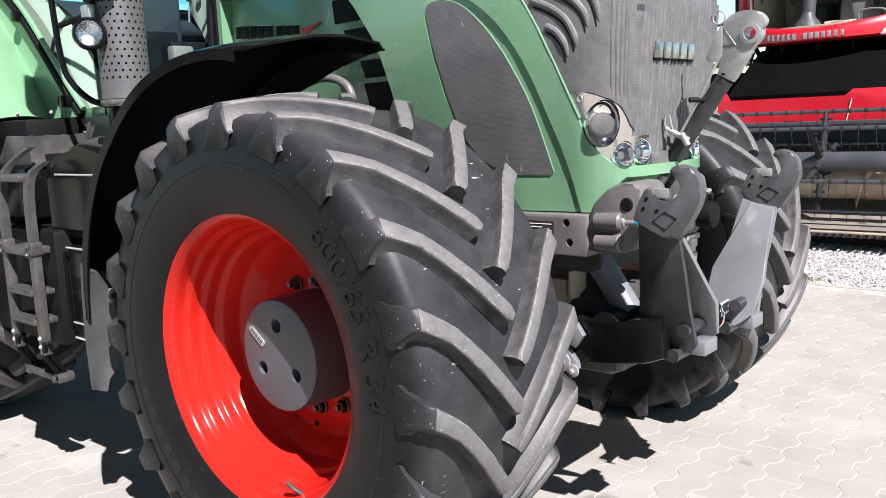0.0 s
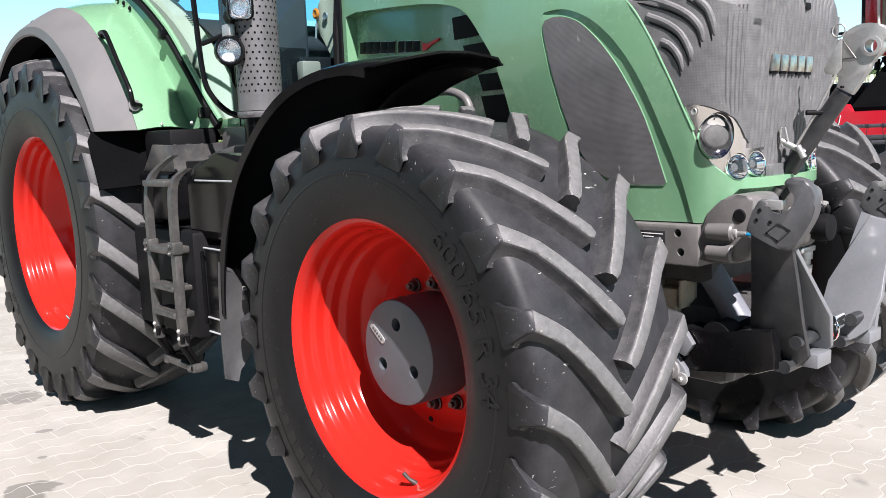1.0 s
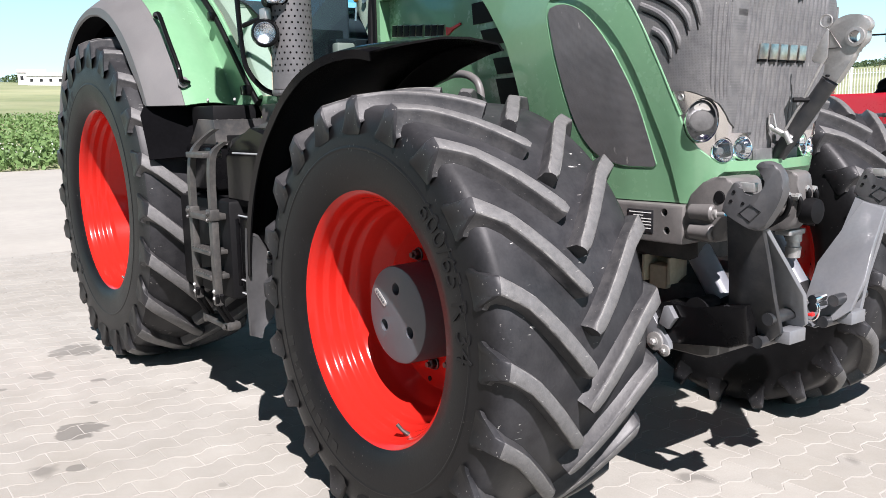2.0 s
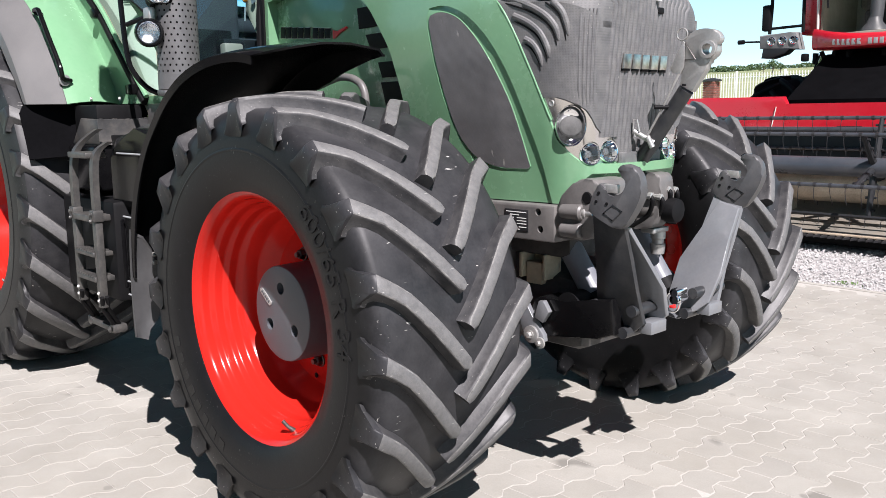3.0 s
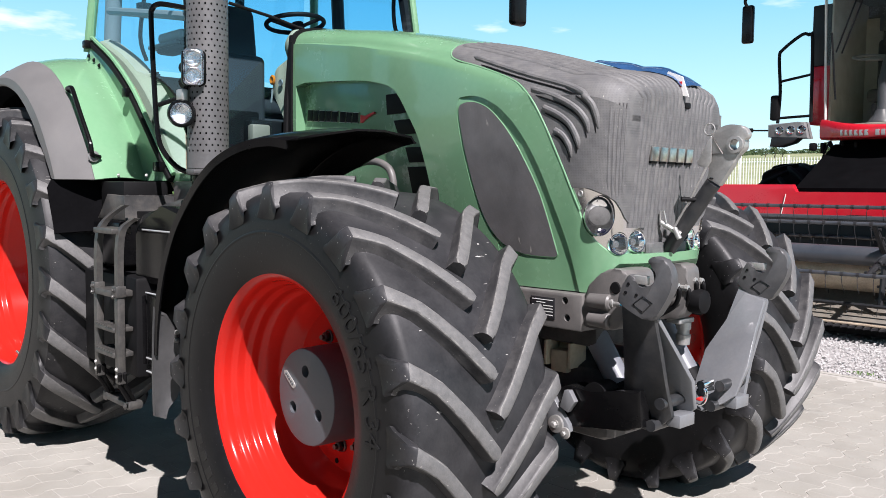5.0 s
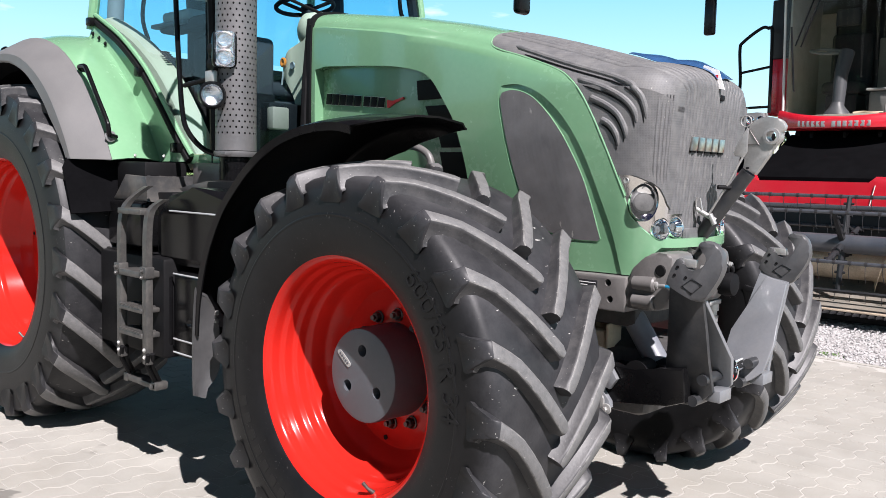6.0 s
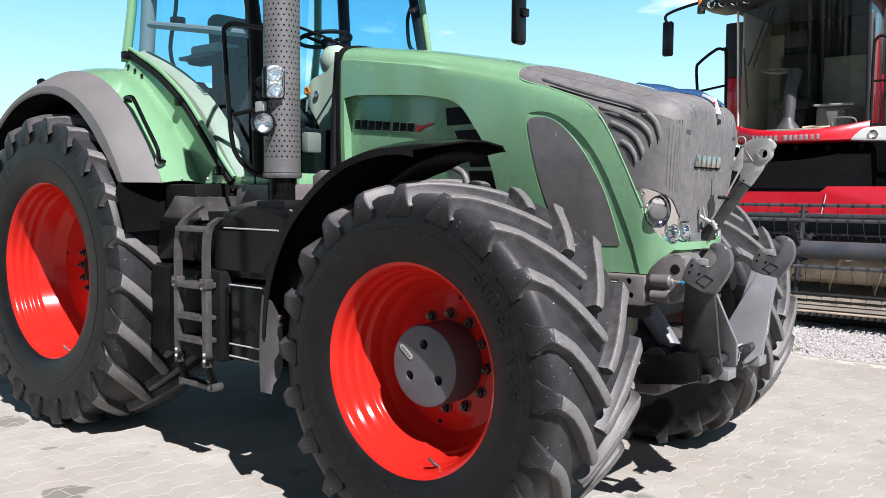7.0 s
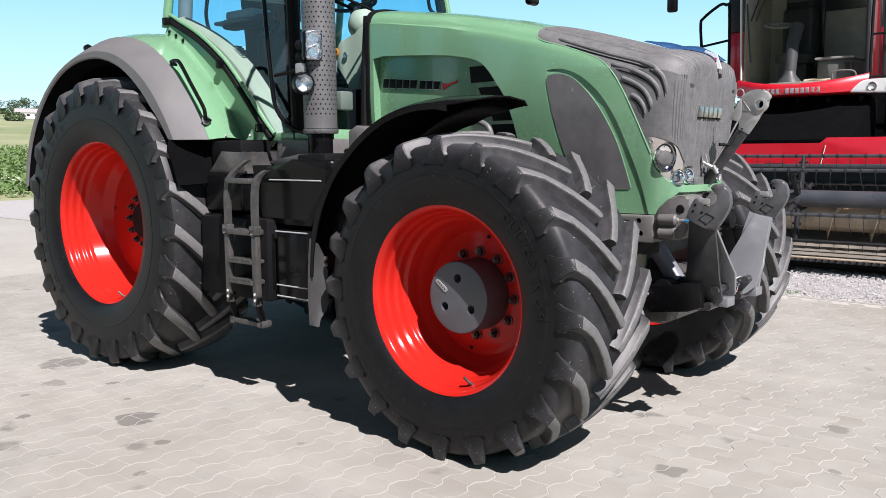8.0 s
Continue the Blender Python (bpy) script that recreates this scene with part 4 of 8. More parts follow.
def side_patch(outline, lift, sgn, nz=26, nx=10, thick=0.006, floor=1.15):
    """A skin over the hood's side inside an outline; lift(x, z, u) is its height over the hood, u from its rear edge to its front edge."""
    zs = [p[1] for p in outline]
    lo, hi = max(floor, min(zs)), max(zs)
    rows = []
    m = len(outline)
    for i in range(nz + 1):
        z = lerp(lo, hi, 0.5 - 0.5 * math.cos(math.pi * min(max(i / nz, 0.015), 0.985)))
        xs = []
        for k in range(m):
            (xa, za), (xb, zb) = outline[k], outline[(k + 1) % m]
            if (za - z) * (zb - z) <= 0 and za != zb:
                xs.append(lerp(xa, xb, (z - za) / (zb - za)))
        xl, xr = min(xs), max(xs)
        row = []
        for j in range(nx + 1):
            u = j / nx
            x = lerp(xl, xr, u)
            row.append((x, YC + sgn * (nose_y(x, z) + lift(x, z, u)), z))
        rows.append(row)
    bm = bmesh.new()
    outer = [[bm.verts.new(p) for p in row] for row in rows]
    inner = [[bm.verts.new((p[0], p[1] - sgn * thick, p[2])) for p in row] for row in rows]
    for g in (outer, inner):
        for a, b in zip(g, g[1:]):
            for k in range(nx):
                bm.faces.new((a[k], a[k + 1], b[k + 1], b[k]))
    edge = lambda g: [r[0] for r in g] + g[-1][1:] + [r[-1] for r in g[-2::-1]] + g[0][-2:0:-1]
    eo, ei = edge(outer), edge(inner)
    for k in range(len(eo)):
        j = (k + 1) % len(eo)
        bm.faces.new((eo[k], eo[j], ei[j], ei[k]))
    return bm


STEPD = 0.007


def skin(x, z):
    """Depth of the panel that sinks in towards the step behind the nose."""
    xr = float(np.interp(-z, [-p[1] for p in STEP[1:33]], [p[0] for p in STEP[1:33]]))
    xl = float(np.interp(z, [1.05, 1.325, 1.41, 1.55, 1.695, 1.815, 1.868], [0.33, 0.285, 0.218, 0.168, 0.134, 0.112, 0.108]))
    v = min(1, max(0, (x - xl) / max(0.02, xr - xl)))
    return -STEPD * min(1, v * 1.25) ** 0.8


for sgn in (-1, 1):
    part("recessed_panel", side_patch(grow(STEP, 0.003), lambda x, z, u: skin(x, z) - 0.001, sgn, 40, 14), M_GREEN, hood, "", 50)
    part("side_intake", side_patch(VENT, lambda x, z, u: skin(x, z) + 0.003, sgn, 40, 14, 0.003), M_MESH, hood, "dark curved side air intake mesh", 50)
    lip = [(x, YC + sgn * (nose_y(x, z) + skin(x, z) + 0.0005), z) for x, z in grow(VENT, 0.001)]
    part("intake_lip", tube(lip, 0.0021, 8, closed=True), M_GREEN, hood, "rounded green lip round the intake")
    edge = [(x, YC + sgn * (nose_y(x, z) - 0.0015), z) for x, z in CAP[2:-3] if x < 0.70]
    part("cap_edge", tube(edge, 0.0042, 8), M_GREEN, hood, "rounded green edge beside the grille")


# ribs that run along the nose and down its front
zt0 = HOOD_TOP[-1][1]
NR = 19
SINK = 0.0105
for i in range(NR):
    f = (i / (NR - 1)) * 2 - 1
    pts = []
    for x in (0.05, 0.2, 0.35, 0.5, NX):
        w, zt = table(x, HOOD_W), table(x, HOOD_TOP)
        yy = f * w * 0.78
        a = abs(yy) / w
        pts.append((x, YC + yy, zt - float(np.interp(a, [0, 0.4, 0.66, 0.8], [0, 0.006, 0.020, 0.036])) - SINK))
    for k in range(1, 9):
        th = radians(90 * k / 8)
        zz = pts[4][2] - 0.100 * (1 - math.cos(th)) * max(0, (pts[4][2] - 1.5) / 0.5)
        pts.append((NX + (NA + 0.10 * (zz - 1.3) - SINK) * math.sin(th), YC + f * 0.78 * (HOOD_W[-1][1] - NI * (1 - math.cos(th))), zz))
    zz = pts[-1][2]
    for k in range(1, 7):
        z2 = lerp(zz, 1.394 if abs(pts[12][1] - YC) > 0.135 else 1.302, k / 6)
        pts.append((nose_x(z2) - SINK, pts[12][1], z2))
    part("grille_rib", tube(pts, 0.0150, 12), M_GRILLE, grille, "rounded lengthwise grille rib")
GILLS = ([(0.16, 2.065), (0.43, 1.975), (0.67, 1.90), (0.745, 1.85), (0.768, 1.80), (0.775, 1.75)], [(0.49, 1.910), (0.62, 1.866), (0.695, 1.825), (0.732, 1.780), (0.742, 1.735)],
         [(0.55, 1.838), (0.62, 1.806), (0.67, 1.768), (0.698, 1.715), (0.702, 1.680)], [(0.60, 1.752), (0.635, 1.732), (0.663, 1.694), (0.672, 1.650)])
for sgn in (-1, 1):
    for gill in GILLS:
        base = smooth2(gill, 6)
        pts = [(x, YC + sgn * (nose_y(x, z) - 0.0065), z) for x, z in base]
        # the shade below each gill is put in as a thin black strip
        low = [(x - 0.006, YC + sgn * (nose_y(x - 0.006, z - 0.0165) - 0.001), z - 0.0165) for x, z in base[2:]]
        part("gill_slot", tube(low, [0.0015] + [0.0034] * (len(low) - 6) + [0.0032, 0.003, 0.0025, 0.002, 0.001], 8), M_DEEP, grille, "black strip as painted shade under the gill")
        part("grille_gill", tube(pts, [0.003] + [0.0135] * (len(pts) - 7) + [0.013, 0.012, 0.0105, 0.009, 0.0075, 0.006], 10), M_GRILLE, grille, "raised curved gill on the grille side")
# blank chrome maker's mark on the nose
for k in range(5):
    y0 = YC - 0.172 + k * 0.060
    x = nose_x(1.668) + 0.012
    bm = plate([(y0, 1.640), (y0 + 0.046, 1.640), (y0 + 0.052, 1.694), (y0 + 0.006, 1.694)], x - 0.012, x, "x", 0.004)
    part("nose_mark", bm, M_MARK, hood, "plain chrome block")
    # shade below the block, drawn as a dark plate behind it
    part("mark_shade", plate([(y0 + 0.004, 1.632), (y0 + 0.050, 1.632), (y0 + 0.055, 1.676), (y0 + 0.010, 1.676)], x - 0.016, x - 0.006, "x", 0.002), M_DEEP, hood, "dark plate as painted shade under the block")
# side mark: dark plain blocks on a chrome strip


def on_bay(bm, depth):
    """Lay a flat plate drawn in x, z onto the recessed side panel."""
    for v in bm.verts:
        v.co.y += YC - hood_y(v.co.x, 1.88) + float(np.interp(v.co.x, (-1.2, -0.62, -0.47, -0.30), (0.057, 0.057, 0.041, 0.036))) + depth
    return bm


for k, (x0, w) in enumerate(((-1.262, 0.052), (-1.200, 0.056), (-1.134, 0.056), (-1.068, 0.056), (-1.002, 0.060), (-0.916, 0.054), (-0.852, 0.050), (-0.792, 0.054))):
    z0 = 1.892 - 0.076 * (x0 + 1.275)
    h = 0.058 - 0.010 * k / 7
    q = [(x0, z0), (x0 + w, z0 - 0.004), (x0 + w + 0.008, z0 + h - 0.004), (x0 + 0.008, z0 + h)]
    part("side_mark", on_bay(plate(grow(q, 0.003), -0.004, 0.003), 0.0), M_MARK, hood, "chrome edge of the mark")
    part("side_mark", on_bay(plate(q, -0.006, 0.0, bevel=0.0015), 0.0), M_DEEP, hood, "plain dark block")
part("side_mark_red", on_bay(plate([(-0.712, 1.850), (-0.698, 1.848), (-0.655, 1.868), (-0.575, 1.886), (-0.580, 1.894), (-0.63, 1.886), (-0.668, 1.880), (-0.712, 1.888)], -0.006, 0.004), 0.0), M_REDPRINT, hood, "red slanted stroke")
# dark openings at the front of the recessed panel, between green webs
BAYZ = [(z, x) for x, z in BAY[3:-2]][::-1]
for z0, z1, xa, xb in ((1.872, 1.965, -0.465, -0.478), (1.775, 1.842, -0.375, -0.410), (1.648, 1.716, -0.300, -0.322), (1.40, 1.628, -0.275, -0.315)):
    front = [(float(np.interp(z, [p[0] for p in BAYZ], [p[1] for p in BAYZ])) - 0.003, z) for z in np.linspace(z0, z1, 6)]
    bm = plate([(xa, z0)] + front + [(xb, z1)], -0.004, 0.004, bevel=0.002)
    for v in bm.verts:
        v.co.y += YC - hood_y(v.co.x, v.co.z) + 0.052
    part("air_slot", bm, M_DEEP, hood, "dark air opening")

# headlights
for sgn in (-1, 1):
    lamp = holder("headlight", tractor, None, "chrome headlight cluster with three round lamps")
    shell = cut(hood_solid(0.007), [lamp_recess(sgn)], "INTERSECT")
    places = lamp_places(sgn)
    part("housing", cut(shell, lamp_holes(sgn)), M_BLACKCHROME, lamp, "dull chrome lamp housing", 30)
    for m, r in places:
        big = r > 0.055
        bm = lathe([(-0.045, r), (0.003, r), (0.007, r * 0.985), (0.006, r * 0.96), (-0.001, r * 0.90), (-0.006, r * 0.80), (-0.010, r * 0.68), (-0.013, r * 0.5), (-0.014, 0)] if big else
                   [(-0.045, r), (0.004, r), (0.008, r * 0.96), (0.007, r * 0.90), (-0.004, r * 0.82), (-0.020, r * 0.66), (-0.034, r * 0.36), (-0.036, 0)], 40, "x")
        if big:
            for v in bm.verts:
                if math.hypot(v.co.y, v.co.z) < 0.93 * r and v.co.x > -0.03:
                    v.co.x -= 0.05 * v.co.z
        bmesh.ops.transform(bm, matrix=m, verts=bm.verts[:])
        part("reflector", bm, M_CHROME, lamp, "bright chrome reflector")
        bm = lathe([(-0.018, 0.037), (0.003, 0.037), (0.007, 0.034), (0.011, 0.020), (0.012, 0)] if big else [(-0.03, r * 0.28), (-0.012, r * 0.30), (-0.008, 0)], 30, "x")
        bmesh.ops.transform(bm, matrix=m @ Matrix.Diagonal((1, 1.52, 1, 1)) if big else m, verts=bm.verts[:])
        part("projector", bm, M_FLUTED, lamp, "grey fluted projector lens")
        if not big:
            bm = lathe([(0.007, r * 0.92), (0.011, r * 0.6), (0.013, 0)], 32, "x")
            bmesh.ops.transform(bm, matrix=m, verts=bm.verts[:])
            part("lens", bm, M_LENS, lamp, "clear round lens").visible_shadow = False
    bm = lathe([(0, 0), (-sgn * -0.004, 0.010), (0, 0.012)], 12, at=(0.700, YC + sgn * (nose_y(0.700, 1.518) - 0.005), 1.518))
    part("housing_screw", bm, M_ZINC, lamp)
# short ridges round the corners of the nose, and the foot of the mesh
for sgn in (-1, 1):
    for th in range(54, 80, 6):
        c, q = math.cos(radians(th)), math.sin(radians(th))
        pts = [(NX + (NA + 0.10 * (z - 1.3) - 0.0056) * q, YC + sgn * (hood_y(NX, z) * (1 - NI * (1 - c) / HOOD_W[-1][1]) - 0.0056 * c), z) for z in np.linspace(1.525 if th < 60 else 1.50, 1.84, 9)]
        part("grille_rib", tube(pts, [0.003] + [0.0068] * 7 + [0.003], 10), M_GRILLE, grille)
part("grille_foot", plate(smooth2([(0.70, -0.10), (0.818, -0.180), (0.826, -0.12), (0.829, -0.045), (0.826, 0.03), (0.818, 0.090), (0.70, 0.01)], 4), 1.285, 1.335, "z", 0.003), M_GRILLE, hood)
# green lip under the grille
part("chin", plate(smooth2([(0.72, -0.365), (0.785, -0.335), (0.832, -0.26), (0.850, -0.16), (0.855, -0.045), (0.850, 0.07), (0.832, 0.17), (0.785, 0.245), (0.72, 0.275)], 4), 1.262, 1.297, "z", 0.006), M_GREEN, hood, "green lip under the grille")
# rear bulkhead seal and blue film on the hood
part("hood_seal", cut(hood_solid(-0.012), [box((-1.40, -1, 1.0), (-1.335, 1, 3.0))], "INTERSECT"), M_DEEP, hood, "black rubber hood seal")
rows = []
for i in range(13):
    row = []
    for j in range(9):
        u = j / 8
        y = lerp(-0.004, 0.175, u)
        if i < 6:
            x = 0.45 + i * 0.038
            z = table(x, HOOD_TOP)
        else:
            th = radians((i - 5) * (10.5 - 1.5 * u))
            x, z = NX + 0.222 * math.sin(th), zt0 - 0.100 * (1 - math.cos(th))
        lift = 0.006 + 0.030 * math.sin(math.pi * u) ** 0.8 * math.sin(math.pi * min(1, (i + 1.5) / 13)) + 0.0018 * math.sin(i * 1.3 + j * 1.1)
        row.append((x + 0.012, YC + y, z + lift))
    rows.append(row)
part("protective_film", grid(rows, 0.002), M_FILM, hood, "crumpled blue protective film on the hood nose")
bm = plate([(0.770, 1.945), (0.800, 1.990), (0.862, 1.965), (0.890, 1.888), (0.818, 1.900)], -0.034, -0.028)
part("film_corner", bm, M_WHITE, hood, "white corner of the film")
bm = bmesh.new()
for k in range(3):
    add_box(bm, (0.838 + 0.006 * k, -0.0355, 1.908 + 0.014 * k), (0.856 + 0.003 * k, -0.0345, 1.917 + 0.015 * k))
part("film_print", bm, M_REDPRINT, hood, "small red print")
part("film_clip", box((0.806, -0.02, 1.846), (0.872, 0.02, 1.869), 0.005), M_DEEP, hood, "black clip on the grille")


# ---- tractor: front frame and linkage ----
def side_plate(outline, y_of_z, thick, bevel=0.003):
    """A plate seen from the side, whose y follows its height."""
    bm = plate(outline, -thick / 2, thick / 2, "y", bevel)
    for v in bm.verts:
        v.co.y += y_of_z(v.co.z)
    return bm


def bolt(bm, at, r=0.016, h=0.018, axis="y", sign=-1):
    add_lathe(bm, [(0, r * 1.35), (sign * 0.004, r * 1.35), (sign * 0.005, r)], 14, axis, at=at)
    add_lathe(bm, [(sign * 0.004, r), (sign * h, r), (sign * (h + 0.003), r * 0.7), (sign * (h + 0.003), 0)], 6, axis, at=at)
    return bm


frame_part = holder("front_frame", tractor, None, "grey cast iron front frame")
for sgn in (-1, 1):
    y0, y1 = YC + sgn * 0.26, YC + sgn * 0.385
    rail = cut(box((-0.6, min(y0, y1), 1.008), (0.715, max(y0, y1), 1.146), 0.008),
               [lathe([(-0.6, 0), (-0.6, 0.014), (0.6, 0.014), (0.6, 0)], 18, at=(x, 0, z)) for x, z in ((0.637, 1.118), (0.648, 1.054))] if sgn < 0 else [])
    part("side_rail", rail, M_CAST, frame_part, "grey cast side rail with two holes")
part("cross_member", box((-0.5, YC - 0.27, 0.93), (0.70, YC + 0.27, 1.15), 0.02), M_GRIME, frame_part)
# nose casting
nose = [(0.718, 1.028), (0.718, 1.150), (0.755, 1.200), (0.81, 1.245), (0.86, 1.250), (0.90, 1.235), (0.905, 1.15), (0.885, 1.06), (0.84, 1.030)]
for sgn in (-1, 1):
    y0, y1 = (YC - 0.375, YC - 0.20) if sgn < 0 else (YC + 0.02, YC + 0.115)
    bm = plate(smooth2(nose + [nose[0]], 3)[:-1], min(y0, y1), max(y0, y1), "y", 0.012)
    part("nose_casting", bm, M_CAST, frame_part, "rounded grey nose casting", 40)
    bm = bmesh.new()
    for z in (1.130, 1.062):
        add_lathe(bm, [(0.0, 0.0), (0.0, 0.026), (0.085, 0.030), (0.092, 0.024), (0.092, 0.016), (0.05, 0.014)], 20, "x", at=(0.745, YC - 0.372 if sgn < 0 else YC + 0.10, z))
    part("pipe_boss", bm, M_CAST, frame_part, "round cast boss")
    bm = lathe([(sgn * 0.003, 0.0), (sgn * 0.003, 0.018), (0, 0.022)], 20, "y", at=(0.855, YC - 0.376 if sgn < 0 else YC + 0.116, 1.185))
    part("casting_hole", bm, M_DEEP, frame_part)
part("nose_cross", box((0.70, YC - 0.25, 1.03), (0.80, YC + 0.11, 1.22), 0.02), M_DEEP, frame_part)
# type plate
plate_ob = part("type_plate", box((0.472, YC - 0.3885, 1.040), (0.590, YC - 0.3845, 1.122), 0.001), M_STICKER, frame_part, "black type plate with white lines")
bm = bmesh.new()
for z, x0, x1 in ((1.112, 0.480, 0.582), (1.101, 0.500, 0.545), (1.090, 0.480, 0.520), (1.090, 0.535, 0.582), (1.079, 0.480, 0.510), (1.079, 0.535, 0.582), (1.068, 0.480, 0.520), (1.068, 0.535, 0.582), (1.055, 0.480, 0.515), (1.055, 0.545, 0.582), (1.046, 0.480, 0.550)):
    add_box(bm, (x0, YC - 0.3895, z - 0.0015), (x1, YC - 0.3885, z + 0.0015))
part("print_line", bm, M_WHITE, plate_ob, "unreadable white print lines")
# valve cluster, fittings and hoses behind the hooks
part("valve_block", box((0.80, YC + 0.06, 1.085), (0.865, YC + 0.155, 1.20), 0.008), M_CAST, frame_part, "grey hydraulic valve block")
for k, (y, z) in enumerate(((0.075, 1.185), (0.125, 1.180), (0.085, 1.125), (0.135, 1.115), (0.02, 1.16), (-0.05, 1.17), (-0.30, 1.16), (-0.33, 1.095))):
    bm = lathe([(0, 0), (0, 0.016), (0.012, 0.016), (0.013, 0.011), (0.034, 0.011), (0.036, 0.014), (0.05, 0.013), (0.052, 0.006), (0.052, 0)], 8, "x", at=(0.862 if y > -0.2 else 0.885, YC + y, z))
    part("fitting", bm, M_ZINC, frame_part, "galvanised hydraulic fitting")
for k, (y, z) in enumerate(((0.075, 1.185), (0.125, 1.180), (0.02, 1.16), (-0.05, 1.17))):
    part("hydraulic_hose", tube(smooth([(0.905, YC + y, z), (0.915, YC + y, z - 0.02), (0.88, YC + y + 0.02, z - 0.08), (0.80, YC + y + 0.02, z - 0.13)], 5), 0.009, 10), M_DEEP, frame_part, "black hydraulic hose")
# hydraulic couplers
for k, (y, z, m) in enumerate(((-0.395, 1.128, M_ZINC), (-0.375, 1.098, M_ZINC), (-0.36, 1.158, M_ZINC))):
    bm = lathe([(0, 0), (0, 0.014), (0.02, 0.014), (0.022, 0.018), (0.045, 0.018), (0.047, 0.013), (0.075, 0.013), (0.078, 0.008), (0.078, 0)], 12, "x", at=(0.80, YC + y + 0.03, z))
    part("coupler", bm, m, frame_part, "galvanised hose coupler")
bm = lathe([(0, 0), (0, 0.016), (0.03, 0.017), (0.034, 0.012), (0.05, 0.012), (0.05, 0)], 12, "x", at=(0.872, YC - 0.36, 1.128))
part("coupler_cap", bm, M_BLUE, frame_part, "blue plastic coupler cap")
for y, z in ((0.10, 1.12), (0.03, 1.10), (-0.12, 1.13), (0.16, 1.06)):
    bm = tube([(0.79, YC + y, z), (0.86, YC + y, z), (0.89, YC + y + 0.01, z - 0.01)], [0.02, 0.02, 0.012], 10)
    part("hose_end", bm, M_DEEP if y > 0.05 else M_BOLT, frame_part)
bm = lathe([(0, 0), (0.0, 0.045), (0.03, 0.05), (0.06, 0.045), (0.07, 0.02), (0.07, 0)], 18, "x", at=(0.885, YC + 0.085, 1.105))
part("socket", bm, M_DEEP, frame_part, "black round trailer socket")
bm = box((0.80, YC + 0.05, 1.01), (0.86, YC + 0.16, 1.03), 0.004)
add_lathe(bm, [(-0.07, 0), (-0.07, 0.026), (-0.03, 0.030), (-0.028, 0.024), (-0.01, 0.024), (-0.008, 0.030), (0.02, 0.030), (0.02, 0)], 16, "z", at=(0.83, YC + 0.13, 0.99))
part("accumulator", bm, M_ZINC, frame_part, "small silver accumulator")

# axle, engine mass and beige valve box
part("front_axle", tube([(XF, WF + 0.3, ZF), (XF, -0.45, ZF + 0.03), (XF, YC, ZF + 0.06), (XF, 0.36, ZF + 0.03), (XF, 2 * YC - WF - 0.3, ZF)], [0.17, 0.13, 0.17, 0.13, 0.17], 20), M_GRIME, tractor, "dusty dark front axle beam")
part("engine_block", box((-1.35, YC - 0.24, 0.72), (0.45, YC + 0.24, 1.55), 0.04), M_GRIME, tractor, "dusty dark engine block under the hood")
part("gearbox", box((-3.1, YC - 0.38, 0.70), (-1.2, YC + 0.38, 1.40), 0.05), M_DEEP, tractor, "black gearbox housing")
part("rear_axle", tube([(XR, WR + 0.25, ZR), (XR, -0.4, ZR), (XR, 0.3, ZR), (XR, 2 * YC - WR - 0.25, ZR)], [0.16, 0.24, 0.24, 0.16], 24), M_DEEP, tractor, "black rear axle")
bm = box((0.455, -0.33, 0.835), (0.470, -0.23, 0.935), 0.004)
add_box(bm, (0.455, -0.25, 0.835), (0.59, -0.235, 0.935), 0.004)
add_box(bm, (0.575, -0.33, 0.835), (0.59, -0.23, 0.935), 0.004)
add_box(bm, (0.480, -0.315, 0.812), (0.56, -0.25, 0.900), 0.006)
part("valve_box", bm, M_SAND, tractor, "beige bracket and valve box")
# low hub of the front suspension, seen between the wheels
part("axle_housing", lathe([(-0.2, 0), (-0.2, 0.13), (-0.05, 0.17), (0.12, 0.17), (0.2, 0.10), (0.2, 0)], 28, "x", at=(0.20, -0.30, 0.90)), M_CAST, tractor, "rounded grey axle housing", 40)
part("skid_belly", box((-0.1, YC - 0.25, 0.56), (0.75, YC + 0.25, 0.86), 0.06), M_GRIME, tractor)

link = holder("front_linkage", tractor, None, "grey front three point linkage with hooks")
HOOK = [(0.918, 1.150), (0.955, 1.240), (0.985, 1.238), (0.992, 1.215), (1.040, 1.205), (1.068, 1.222), (1.078, 1.252), (1.066, 1.276), (1.044, 1.284), (1.036, 1.298), (1.052, 1.312), (1.085, 1.311),
        (1.118, 1.288), (1.132, 1.245), (1.122, 1.195), (1.088, 1.135), (1.055, 1.098), (1.00, 1.110)]
OUTER = [(0.930, 1.150), (1.055, 1.108), (1.050, 0.98), (1.042, 0.86), (1.045, 0.74), (1.005, 0.705), (0.945, 0.675), (0.860, 0.670), (0.845, 0.70), (0.885, 0.90)]
INNER = [(0.960, 1.120), (1.055, 1.098), (1.065, 0.98), (1.085, 0.865), (1.065, 0.755), (1.025, 0.720), (0.94, 0.670), (0.87, 0.680), (0.89, 0.90)]
